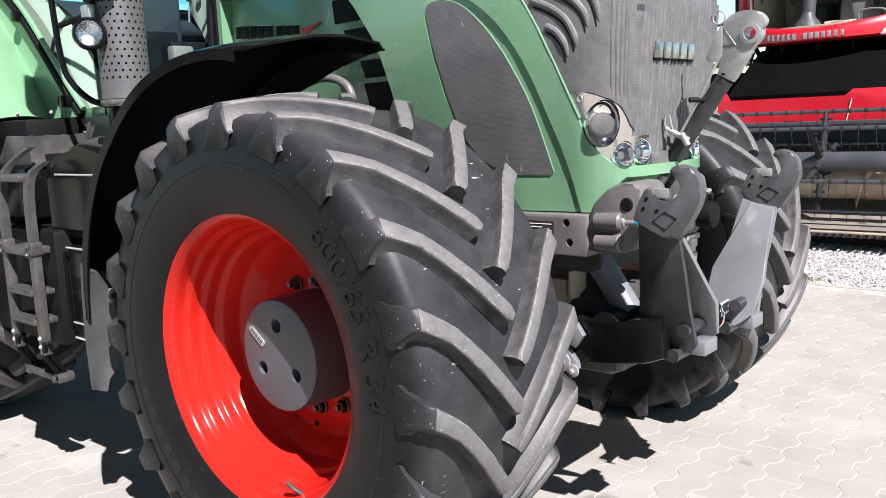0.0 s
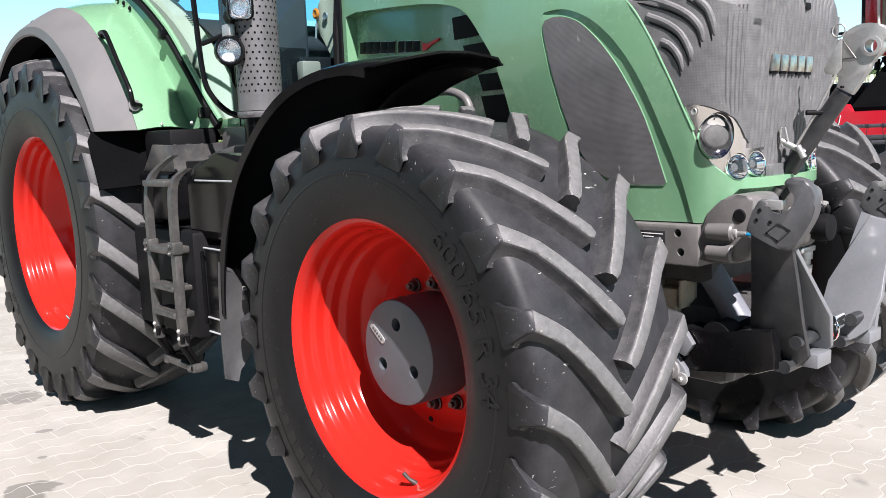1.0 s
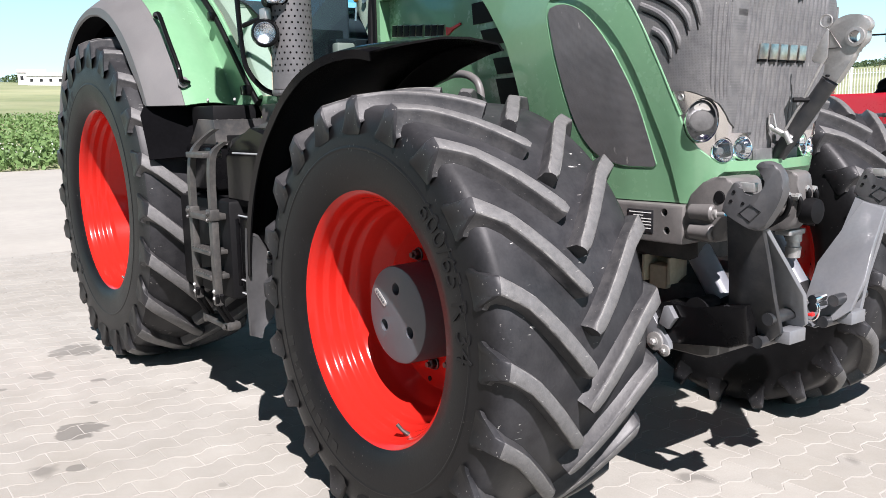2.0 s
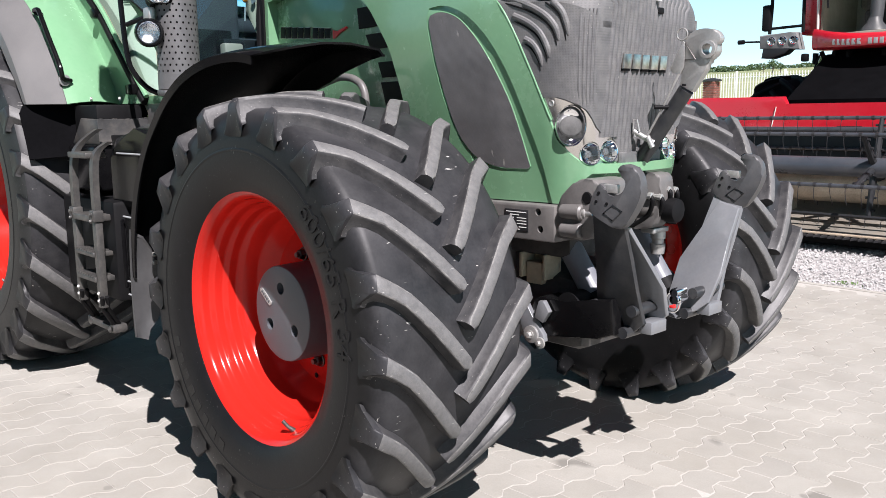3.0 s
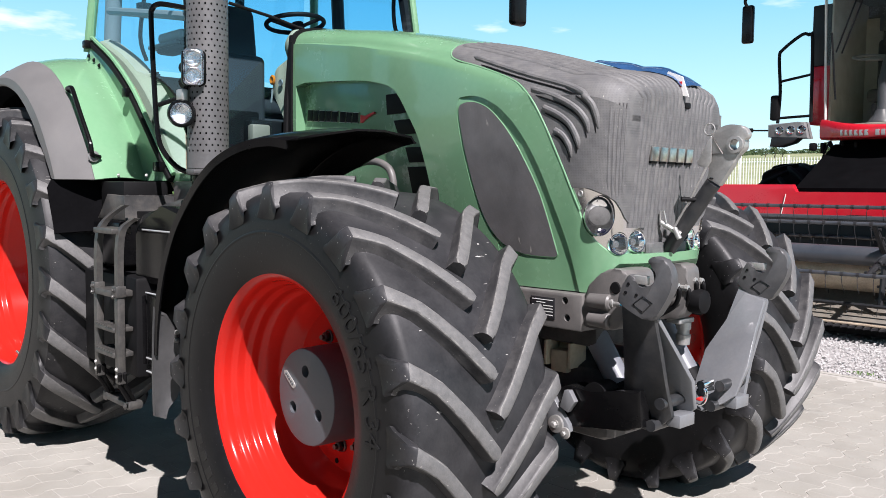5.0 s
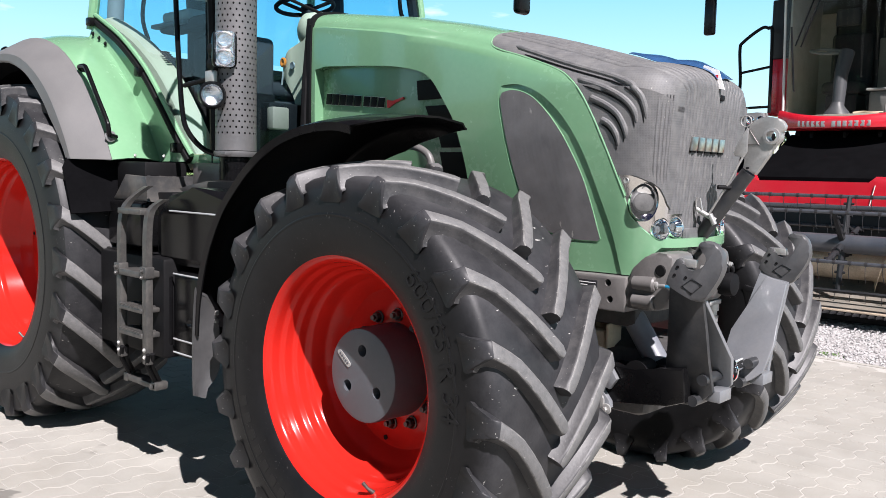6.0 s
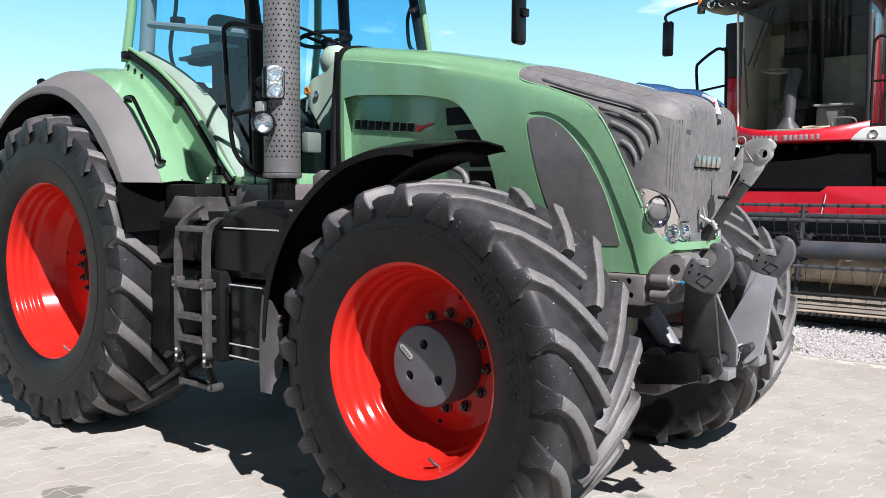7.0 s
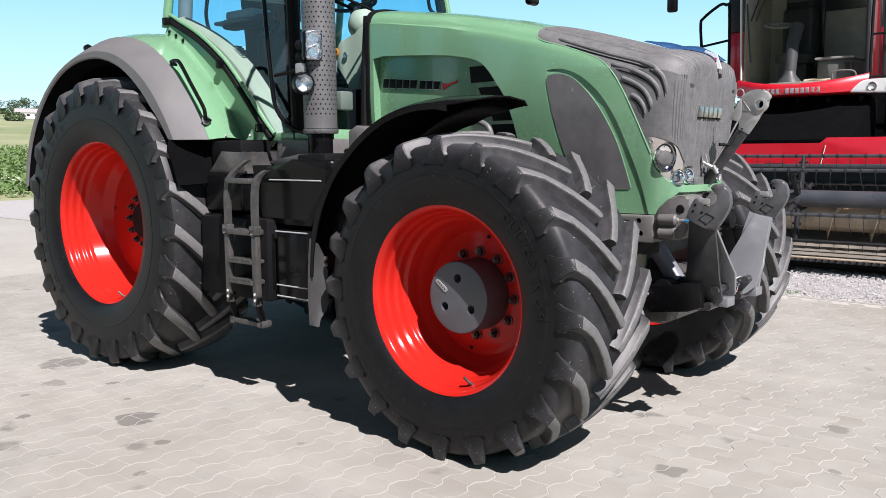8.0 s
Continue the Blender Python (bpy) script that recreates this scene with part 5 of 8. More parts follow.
for sgn in (-1, 1):
    YA = -0.065
    arm = holder("lift_arm", link, None, "lift arm with an open hook")
    top, mid, low_o, low_i = 0.418, 0.40, 0.262, 0.140
    part("hook", side_plate(smooth2(HOOK + [HOOK[0]], 3)[:-1], lambda z: YA + sgn * (top + 0.0), 0.040, 0.008), M_HOOK, arm, "cast steel hook", 40)
    diamond = [(0.985, 1.148), (1.022, 1.178), (1.060, 1.158), (1.024, 1.124)]
    bm = bmesh.new()
    add_tube(bm, [(x, YA + sgn * top + (-0.021), z) for x, z in diamond], 0.0025, 5, closed=True)
    part("cast_diamond", bm, M_ARMDARK, arm)
    for x, z in ((0.955, 1.185), (0.965, 1.215), (0.998, 1.180)):
        part("pin_hole", lathe([(-0.0225, 0), (-0.0225, 0.0055), (-0.019, 0.0055)], 10, at=(x, YA + sgn * top, z)), M_DEEP, arm)
    bm = box((0.975, YA + sgn * top - 0.012, 1.215), (1.03, YA + sgn * top + 0.012, 1.245), 0.004)
    part("latch", bm, M_ZINC, arm, "bare steel hook latch")
    # the near outer plate takes the dark enamel to paint in its shade
    part("arm_plate", side_plate(OUTER, lambda z: YA + sgn * float(np.interp(z, [0.66, 0.755, 1.125, 1.15], [low_o - 0.002, low_o, top - 0.002, top - 0.002])), 0.020), M_ARMDARK if sgn < 0 else M_STEELGREY, arm, "thick enamelled arm plate")
    part("arm_plate", side_plate(INNER, lambda z: YA + sgn * float(np.interp(z, [0.70, 0.80, 1.0, 1.12], [low_i, low_i + 0.015, lerp(low_i, mid, 0.62), top - 0.015])), 0.022), M_STEELGREY, arm, "bent inner arm plate")
    for x, z in ((1.02, 0.79), (0.985, 0.705)):
        y0, y1 = sorted((YA + sgn * (low_i - 0.01), YA + sgn * (low_o + 0.02)))
        part("cross_pin", tube([(x, y0 - 0.03, z), (x, y1 + 0.03, z)], 0.021, 16), M_ARMDARK, arm, "round cross pin")
    y0, y1 = sorted((YA + sgn * (low_i + 0.012), YA + sgn * (low_o - 0.012)))
    part("stop_block", box((1.01, y0, 0.700), (1.065, y1, 0.745), 0.003), M_STEELGREY, arm, "square stop block")
    bm = bmesh.new()
    bolt(bm, (0.880, YA + sgn * low_o - 0.011, 0.720), 0.017, 0.02)
    bolt(bm, (0.880, YA + sgn * low_o - 0.011, 0.775), 0.017, 0.02)
    part("bolt", bm, M_BOLT, arm)
    # lower link plates back to the axle
    ylk = YA + sgn * 0.30
    low = [(0.555, 0.690), (0.61, 0.785), (0.66, 0.800), (0.76, 0.780)] + ([(0.87, 0.815), (0.96, 0.83)] if sgn < 0 else [(0.96, 0.775)]) + [ (0.97, 0.70), (0.90, 0.672), (0.64, 0.640), (0.60, 0.635)]
    part("lower_link", side_plate(low, lambda z: ylk, 0.09, 0.01), M_BLACK, arm, "black lower link", 40)
    y = ylk - 0.055
    part("pivot_plate", plate([(0.532, 0.745), (0.548, 0.772), (0.578, 0.768), (0.612, 0.715), (0.668, 0.650), (0.672, 0.625), (0.645, 0.606), (0.595, 0.612), (0.562, 0.655)], y - 0.012, y + 0.012, "y", 0.003), M_STEELGREY, arm, "grey pivot plate")
    part("pivot_bolt", bolt(lathe([(0, 0.034), (-0.012, 0.034), (-0.014, 0.026), (-0.014, 0)], 20, at=(0.612, y - 0.010, 0.645)), (0.612, y - 0.022, 0.645), 0.013, 0.014), M_ZINC, arm, "bright pivot bolt")
    part("pivot_tab", plate([(0.628, 0.715), (0.650, 0.782), (0.672, 0.785), (0.700, 0.745), (0.668, 0.70)], y - 0.020, y + 0.004, "y", 0.003), M_STEELGREY, arm, "grey upper pivot tab")
    part("link_bolt", bolt(lathe([(0, 0.022), (-0.008, 0.022), (-0.010, 0.015), (-0.010, 0)], 18, at=(0.655, y - 0.012, 0.618)), (0.655, y - 0.018, 0.618), 0.010, 0.010), M_ZINC, arm, "small bright bolt")
    # lift cylinder
    ya = YA + sgn * 0.20
    dx = 0.045 if sgn > 0 else 0.0
    part("cylinder", tube([(0.640 + dx, ya, 1.00), (0.778 + dx, ya, 0.802)], 0.047, 24), M_CYL, link, "pale grey lift cylinder")
    part("cylinder_gland", tube([(0.778 + dx, ya, 0.802), (0.805 + dx, ya, 0.764)], 0.048, 24), M_DEEP, link, "black cylinder gland")
    part("cylinder_eye", tube([(0.62 + dx, ya - 0.04, 1.025), (0.62 + dx, ya + 0.04, 1.025)], 0.05, 20), M_GRIME, link)
# hitch pins with spring clips on the inner arm
bm = tube([(0.99, 0.02, 0.805), (0.99, -0.05, 0.802)], 0.017, 12)
add_tube(bm, [(0.985, 0.03, 0.775), (0.985, -0.04, 0.772)], 0.019, 12)
add_tube(bm, [(0.985 + 0.03 * math.cos(a), -0.045, 0.765 + 0.04 * math.sin(a)) for a in np.linspace(0, 6.28, 16)[:-1]], 0.003, 6, closed=True)
part("hitch_pin", bm, M_CHROME, link, "bright hitch pins with a wire clip")
part("retainer", box((0.975, -0.055, 0.742), (0.995, -0.035, 0.752), 0.002), M_REDPRINT, link, "red retainer")
part("hitch_cross_tube", tube([(0.76, -0.40, 0.775), (0.76, 0.27, 0.775)], 0.05, 20), M_DEEP, link, "black cross tube")
# top link
top = holder("top_link", tractor, None, "upright top link with a galvanised catch hook")
YT = -0.045
part("tube", tube([(0.795, YT, 1.255), (1.012, YT, 1.562)], 0.029, 20), M_ARMDARK, top, "dark grey top link tube")
part("spindle", tube([(0.765, YT, 1.21), (0.80, YT, 1.262)], 0.024, 16), M_ZINC, top)
HEAD = smooth2([(1.009, 1.733), (1.022, 1.753), (1.055, 1.769), (1.092, 1.772), (1.129, 1.762), (1.148, 1.740), (1.144, 1.722), (1.133, 1.714)], 3) + \
    smooth2([(1.136, 1.694), (1.126, 1.672), (1.104, 1.658), (1.100, 1.640), (1.076, 1.604), (1.042, 1.552)], 3) + [(0.992, 1.578), (1.004, 1.618)]
catch = cut(plate(HEAD, YT - 0.016, YT + 0.016, "y", 0.005), [lathe([(-0.1, 0), (-0.1, 0.019), (0.1, 0.019), (0.1, 0)], 24, at=(1.102, YT, 1.699))])
part("catch_head", catch, M_ZINC, top, "galvanised cast catch head", 40)
part("catch_eye", lathe([(-0.026, 0.031), (-0.028, 0.020), (0.028, 0.020), (0.026, 0.031)], 28, closed=True, at=(1.102, YT, 1.699)), M_ZINC, top, "round catch eye", 30)
for dy in (-0.020, 0.020):
    part("catch_lever", plate([(0.954, 1.638), (0.960, 1.626), (0.996, 1.616), (1.012, 1.640), (1.012, 1.728), (1.006, 1.734)], YT + dy - 0.003, YT + dy + 0.003, "y", 0.002), M_ZINC, top, "galvanised catch lever")
part("cast_rib", tube([(1.012, 1.0 * YT - 0.017, 1.728), (1.054, YT - 0.017, 1.668), (0.998, YT - 0.017, 1.668)], 0.003, 6), M_BOLT, top)
part("neck_pin", lathe([(-0.036, 0), (-0.036, 0.004), (-0.02, 0.004)], 10, at=(1.018, YT, 1.578)), M_DEEP, top)
part("release_rod", tube([(0.998, YT - 0.030, 1.618), (0.949, YT - 0.038, 1.516), (0.876, YT - 0.038, 1.392)], 0.0045, 8), M_ZINC, top, "thin release rod")
part("rod_guide", tube([(0.918, YT - 0.062, 1.501), (0.955, YT - 0.020, 1.500)], 0.009, 10), M_DEEP, top)
part("pull_ring", tube([(0.999 + 0.021 * math.cos(a), YT - 0.018, 1.758 + 0.021 * math.sin(a)) for a in np.linspace(0, 6.28, 18)[:-1]], 0.0028, 6, closed=True), M_ZINC, top, "small wire ring")
bm = tube([(0.832, YT - 0.060, 1.412), (0.900, YT - 0.030, 1.368)], 0.010, 12)
add_tube(bm, [(0.885, YT - 0.05, 1.392), (0.905, YT - 0.045, 1.352)], 0.011, 12)
part("clamp", bm, M_ZINC, top, "galvanised clamp with a cross pin")
bm = tube([(0.838, YT - 0.062, 1.39), (0.832, YT - 0.066, 1.425), (0.836, YT - 0.068, 1.455), (0.848, YT - 0.066, 1.455), (0.856, YT - 0.06, 1.41)], 0.0035, 8)
part("linch_pin", bm, M_ZINC, top, "bent linch pin")

# ---- tractor: front fenders ----
FEND = [(0.205, 1.735), (0.07, 1.742), (-0.12, 1.735), (-0.31, 1.682), (-0.465, 1.605), (-0.615, 1.493), (-0.765, 1.342), (-0.875, 1.155), (-0.940, 0.965), (-0.965, 0.800)]
FEND_EDGE = [(0.080, 1.245, 1.690), (0.005, 1.275, 1.702), (-0.11, 1.315, 1.686), (-0.25, 1.335, 1.640), (-0.37, 1.345, 1.570), (-0.49, 1.345, 1.478), (-0.61, 1.345, 1.355), (-0.715, 1.345, 1.178), (-0.775, 1.345, 0.985), (-0.795, 1.345, 0.820)]
for sgn in (-1, 1):
    f = holder("front_fender", tractor, None, "black plastic front fender over the wheel")
    path = smooth([(x, 0, z) for x, z in FEND], 5)
    edge = smooth(FEND_EDGE, 5)
    rows = []
    for i, p in enumerate(path):
        t = i / (len(path) - 1)
        a, b = path[max(i - 1, 0)], path[min(i + 1, len(path) - 1)]
        d = (b - a).normalized()
        nrm = Vector((d.z, 0, -d.x))
        e = edge[i]
        row = [(e.x - nrm.x * 0.030, YC + sgn * (e.y - 0.004), e.z - nrm.z * 0.030), (e.x, YC + sgn * e.y, e.z)]
        for u, k in ((0.05, 0.18), (0.15, 0.45), (0.30, 0.75), (0.50, 0.95), (0.75, 1.0)):
            row.append((lerp(e.x, p.x, k), YC + sgn * lerp(e.y, 0.80, u), lerp(e.z, p.z, k) + (0.006 if k > 0.9 else 0.0)))
        skirt = 0.030 + 0.085 * min(1, max(0, (t - 0.02) / 0.22))
        for v, drop in ((0.775, 0.010), (0.757, 0.030), (0.750, skirt)):
            row.append((p.x - nrm.x * drop, YC + sgn * v, p.z - nrm.z * drop))
        rows.append(row)
    part("shell", grid(rows, 0.008), M_BLACK, f, "satin black fender shell", 40)
    rows = []
    for z, xo, xi, yi in ((1.025, -0.772, -0.768, 1.325), (1.008, -0.776, -0.764, 1.295), (0.95, -0.784, -0.762, 1.262), (0.86, -0.792, -0.764, 1.236), (0.76, -0.797, -0.768, 1.230), (0.68, -0.797, -0.768, 1.232), (0.64, -0.795, -0.770, 1.248), (0.60, -0.793, -0.776, 1.282), (0.556, -0.790, -0.776, 1.294)):
        rows.append([(lerp(xo, xi, u) - 0.010 * math.sin(math.pi * u), YC + sgn * lerp(1.348, yi, u), z - 0.018 * u) for u in (0, 0.1, 0.3, 0.55, 0.8, 1)])
    part("mud_flap", grid(rows, 0.012), M_SHEET, f, "scuffed grey rubber mud flap", 40)
    bm = bmesh.new()
    for dz in (0.0, 0.035):
        add_box(bm, (-0.764, YC + sgn * 1.255 - 0.010, 0.865 + dz), (-0.748, YC + sgn * 1.255 + 0.010, 0.883 + dz), 0.003)
    part("flap_bracket", bm, M_ZINC, f)
# grey hose loop and small caps above the axle, beside the hood
part("breather_hose", tube(smooth([(-0.70, -0.46, 1.62), (-0.50, -0.53, 1.640), (-0.34, -0.59, 1.648), (-0.23, -0.60, 1.632), (-0.17, -0.60, 1.575), (-0.155, -0.60, 1.40)], 6), 0.016, 14), M_CAST, tractor, "grey curved hose")

# ---- tractor: tank, steps ----
tank = holder("fuel_tank", tractor, None, "black fuel tank box with a ladder")
bm = plate([(-1.0, 1.045), (-0.87, 1.29), (-0.80, 1.38), (-0.85, 1.432), (-1.14, 1.436), (-1.38, 1.40), (-1.475, 1.31), (-1.475, 1.045)], -1.185, -0.55, "y", 0.05)
part("tank_upper", bm, M_BLACK, tank, "black moulded tank", 15)
part("tank_lower", box((-1.290, -1.200, 0.620), (-1.01, -0.55, 1.030), 0.022, 3), M_BLACK, tank, "black moulded lower tank", 40)
# highlights along the tank's creases, put in as thin pale bars
for z, x0, x1, y in ((1.318, -1.345, -0.90, -1.186), (1.420, -1.155, -0.84, -1.152), (1.020, -1.285, -1.02, -1.200), (0.640, -1.285, -1.02, -1.200), (0.705, -1.285, -1.02, -1.200)):
    part("tank_crease", tube([(x0, y, z), (x1, y, z)], 0.0045, 10), M_EDGEGLINT, tank, "pale strip as painted glint on the tank edge")
bm = lathe([(0, 0), (-0.004, 0.02), (-0.008, 0.035), (0, 0.05)], 24, at=(-1.12, -1.203, 0.80))
for v in bm.verts:
    v.co.z = 0.80 + (v.co.z - 0.80) * 0.45
part("grip", bm, M_BLACK, tank)
part("step_box", box((-1.985, -1.185, 1.115), (-1.615, -0.65, 1.350), 0.018, 3), M_BLACK, tank, "black battery box", 40)
bm = plate([(-1.99, 1.350), (-1.925, 1.385), (-1.84, 1.485), (-1.62, 1.478), (-1.62, 1.440), (-1.60, 1.350)], -1.16, -0.62, "y", 0.006)
part("step_top", bm, M_PLATE, tank, "grey treadplate platform")
bm = plate([(-1.55, 1.42), (-1.44, 1.44), (-1.28, 1.465), (-1.10, 1.465), (-1.10, 1.44), (-1.50, 1.40)], -1.02, -0.60, "y", 0.004)
part("platform", bm, M_PLATE, tank, "treadplate entry platform")
# lozenges of the treadplate
bm = bmesh.new()
for i in range(9):
    for j in range(7):
        x, y = -1.83 + i * 0.024, -1.13 + j * 0.07
        a = 0.6 if (i + j) % 2 else -0.6
        b2 = box((-0.009, -0.003, 0), (0.009, 0.003, 0.003))
        bmesh.ops.rotate(b2, cent=(0, 0, 0), matrix=Matrix.Rotation(a, 3, "Z"), verts=b2.verts[:])
        bmesh.ops.translate(b2, vec=(x, y, 1.485 - (x + 1.84) * 0.03), verts=b2.verts[:])
        me = bpy.data.meshes.new("t")
        b2.to_mesh(me)
        b2.free()
        bm.from_mesh(me)
        bpy.data.meshes.remove(me)
tagged(part("tread_pattern", bm, M_PLATE, tank), kind="stuff")
for x0, x1 in ((-2.01, -1.80), (-1.475, -1.315)):
    part("guard_panel", box((x0, -1.205, 0.665), (x1, -1.18, 1.10 if x0 < -1.6 else 1.005), 0.010), M_BLACK, tank, "black plastic guard panel")
part("tool_box", box((-1.98, -1.235, 0.60), (-1.32, -0.70, 1.09), 0.02), M_DEEP, tank)
part("recess", box((-1.62, -1.10, 1.05), (-1.47, -0.66, 1.40), 0.006), M_DEEP, tank)
for x, z in ((-1.90, 1.045), (-1.92, 0.91), (-1.385, 0.915), (-1.37, 0.70)):
    part("panel_bolt", bolt(bmesh.new(), (x, -1.206, z), 0.007, 0.004), M_ZINC, tank)
ladder = holder("ladder", tractor, None, "grey folding entry ladder")
for x in (-1.590, -1.335):
    head = [(x + 0.055, -1.195, 1.432), (x + 0.032, -1.250, 1.388)] if x < -1.5 else [(x + 0.030, -1.240, 1.375)]
    pts = smooth(head + [(x + 0.008, -1.295, 1.325), (x, -1.31, 1.22), (x, -1.312, 1.03)], 4)
    rows = [[(p.x - 0.019, p.y - 0.010, p.z), (p.x + 0.019, p.y - 0.010, p.z), (p.x + 0.019, p.y + 0.020, p.z + 0.0), (p.x - 0.019, p.y + 0.020, p.z), (p.x - 0.019, p.y - 0.010, p.z)] for p in pts]
    part("upper_rail", grid(rows), M_ALU, ladder, "grey flat ladder rail", 30)
    part("lower_rail", box((x - 0.022, -1.325, 0.585), (x + 0.022, -1.290, 1.045), 0.004), M_ALU, ladder, "grey lower ladder rail")
    bm = box((x - 0.028, -1.335, 1.00), (x + 0.030, -1.285, 1.055), 0.006)
    bolt(bm, (x, -1.335, 1.035), 0.010, 0.008)
    bolt(bm, (x, -1.335, 1.005), 0.008, 0.008)
    part("hinge", bm, M_ALU, ladder, "worn hinge bracket")
    foot = -1.645 if x < -1.5 else -1.385
    bm = bmesh.new()
    for dy in (-0.012, 0.012):
        add_tube(bm, [(x + 0.03, -1.312 + dy, 0.640), (lerp(x + 0.03, foot, 0.35), -1.300 + dy, 0.575), (foot, -1.228 + dy, 0.470)], 0.011, 8)
    part("strap", bm, M_DEEP, ladder, "black rubber step strap")
    bm = bmesh.new()
    for z in (0.62, 0.655):
        bolt(bm, (x, -1.325, z), 0.008, 0.006)
    part("rail_bolt", bm, M_ZINC, ladder)
for z, h in ((1.318, 0.020), (1.020, 0.022), (0.845, 0.016), (0.725, 0.018)):
    part("rung", box((-1.575, -1.335, z - h), (-1.35, -1.235, z + h * 0.4), 0.005), M_ALU, ladder, "serrated grey ladder rung")
    if z < 1:
        bm = bmesh.new()
        for k in range(7):
            add_box(bm, (-1.56 + k * 0.03, -1.338, z + h * 0.4), (-1.545 + k * 0.03, -1.25, z + h * 0.4 + 0.008))
        tagged(part("rung_teeth", bm, M_ALU, ladder), kind="stuff")
bm = box((-1.665, -1.262, 0.446), (-1.355, -1.190, 0.474), 0.005)
add_box(bm, (-1.400, -1.262, 0.440), (-1.356, -1.190, 0.482), 0.008)
add_box(bm, (-1.668, -1.266, 0.440), (-1.630, -1.188, 0.486), 0.005)
bolt(bm, (-1.380, -1.268, 0.460), 0.012, 0.006)
part("bottom_rung", bm, M_ALU, ladder, "worn bottom rung on rubber straps")

# ---- tractor: exhaust ----
exhaust = holder("exhaust", tractor, None, "upright exhaust in a perforated grey shield")
EX, EY, ER = -1.178, -0.925, 0.098


def perforated(cx, cy, r, z0, z1, n, pitch, hole):
    bm = bmesh.new()
    rows = int((z1 - z0) / pitch)
    for j in range(rows):
        for i in range(n):
            i0 = i + (0.5 if j % 2 else 0)
            za, zb = z0 + j * pitch, z0 + (j + 1) * pitch

            def p(u, v):
                a = 2 * math.pi * (i0 + u) / n
                return bm.verts.new((cx + r * math.cos(a), cy + r * math.sin(a), lerp(za, zb, v)))
            edge = [p(0, 0), p(0.5, 0), p(1, 0), p(1, 0.5), p(1, 1), p(0.5, 1), p(0, 1), p(0, 0.5)]
            ring = [p(0.5 + hole * math.cos(t) * 0.9, 0.5 + hole * math.sin(t)) for t in [radians(-135 + 45 * k) for k in range(8)]]
            for k in range(8):
                bm.faces.new((edge[k], edge[(k + 1) % 8], ring[(k + 1) % 8], ring[k]))
    bmesh.ops.remove_doubles(bm, verts=bm.verts[:], dist=0.0005)
    return bm


part("shield", perforated(EX, EY, ER, 1.685, 3.10, 22, 0.0275, 0.20), M_SHIELD, exhaust, "grey perforated heat shield", 60)
part("shield_band", lathe([(1.615, ER + 0.001), (1.685, ER), (1.685, ER - 0.004), (1.615, ER - 0.003)], 40, "z", closed=True, at=(EX, EY, 0)), M_SHIELD, exhaust, "plain lower band of the shield")
part("muffler", lathe([(1.58, 0), (1.58, 0.078), (3.09, 0.078), (3.09, 0)], 28, "z", at=(EX, EY, 0)), M_DEEP, exhaust, "black muffler behind the shield")
bm = lathe([(1.585, 0.10), (1.600, 0.106), (1.612, 0.104), (1.612, 0.09)], 36, "z", at=(EX, EY, 0))
add_box(bm, (EX + 0.06, EY - 0.125, 1.590), (EX + 0.10, EY - 0.09, 1.606), 0.003)
part("clamp", bm, M_SHIELD, exhaust, "bright band clamp with a bolt")
part("pipe", lathe([(1.38, 0.075), (1.45, 0.078), (1.588, 0.078)], 28, "z", at=(EX, EY, 0)), M_BLACK, exhaust, "black lower exhaust pipe")
part("pipe_base", box((EX - 0.11, EY - 0.10, 1.33), (EX + 0.14, EY + 0.22, 1.47), 0.02), M_DEEP, exhaust)
# flap on the side of the pipe and intake duct
part("duct", plate([(-1.02, 1.40), (-1.02, 1.60), (-0.96, 1.63), (-0.80, 1.60), (-0.72, 1.50), (-0.72, 1.40)], -0.86, -0.55, "y", 0.02), M_CAST, tractor, "grey air duct beside the hood", 40)
part("under_cab_box", box((-1.62, -0.90, 1.40), (-1.10, -0.50, 1.555), 0.015), M_CAST, tractor, "grey step box under the cab")

# mirror bracket and lamps
mirror = holder("mirror_arm", tractor, None, "black tubular mirror bracket with work lamps")
part("bar", tube(smooth([(-1.235, -0.93, 1.585), (-1.33, -1.00, 1.615), (-1.400, -1.05, 1.70), (-1.432, -1.065, 1.80), (-1.465, -1.065, 2.05), (-1.50, -1.06, 2.36), (-1.49, -1.057, 2.405), (-1.455, -1.05, 2.422), (-1.386, -1.03, 2.415), (-1.16, -0.96, 2.36)], 4), 0.013, 10), M_BLACK, mirror, "bent black tube")
bm = lathe([(0.015, 0.058), (0.0, 0.066), (-0.05, 0.060), (-0.075, 0.035), (-0.08, 0)], 28, "x")
m = Matrix.Translation((-1.150, -1.075, 1.870)) @ Matrix.Rotation(radians(-32), 4, "Z")
bmesh.ops.transform(bm, matrix=m, verts=bm.verts[:])
lamp = part("work_lamp", bm, M_BLACK, mirror, "round black work lamp")
bm = lathe([(0.010, 0.060), (0.020, 0.058), (0.020, 0.050)], 28, "x")
bmesh.ops.transform(bm, matrix=m, verts=bm.verts[:])
part("bezel", bm, M_BLACK, lamp, "black lamp rim")
bm = lathe([(0.014, 0.050), (-0.005, 0.042), (-0.02, 0.018), (-0.02, 0)], 28, "x")
bmesh.ops.transform(bm, matrix=m, verts=bm.verts[:])
part("reflector", bm, M_CUT, lamp, "bright reflector")
bm = lathe([(0.014, 0.051), (0.020, 0.03), (0.022, 0)], 28, "x")
bmesh.ops.transform(bm, matrix=m, verts=bm.verts[:])
part("lens", bm, M_LENS, lamp).visible_shadow = False
bm = box((-0.075, -0.058, -0.085), (0.0, 0.058, 0.085), 0.025, 3)
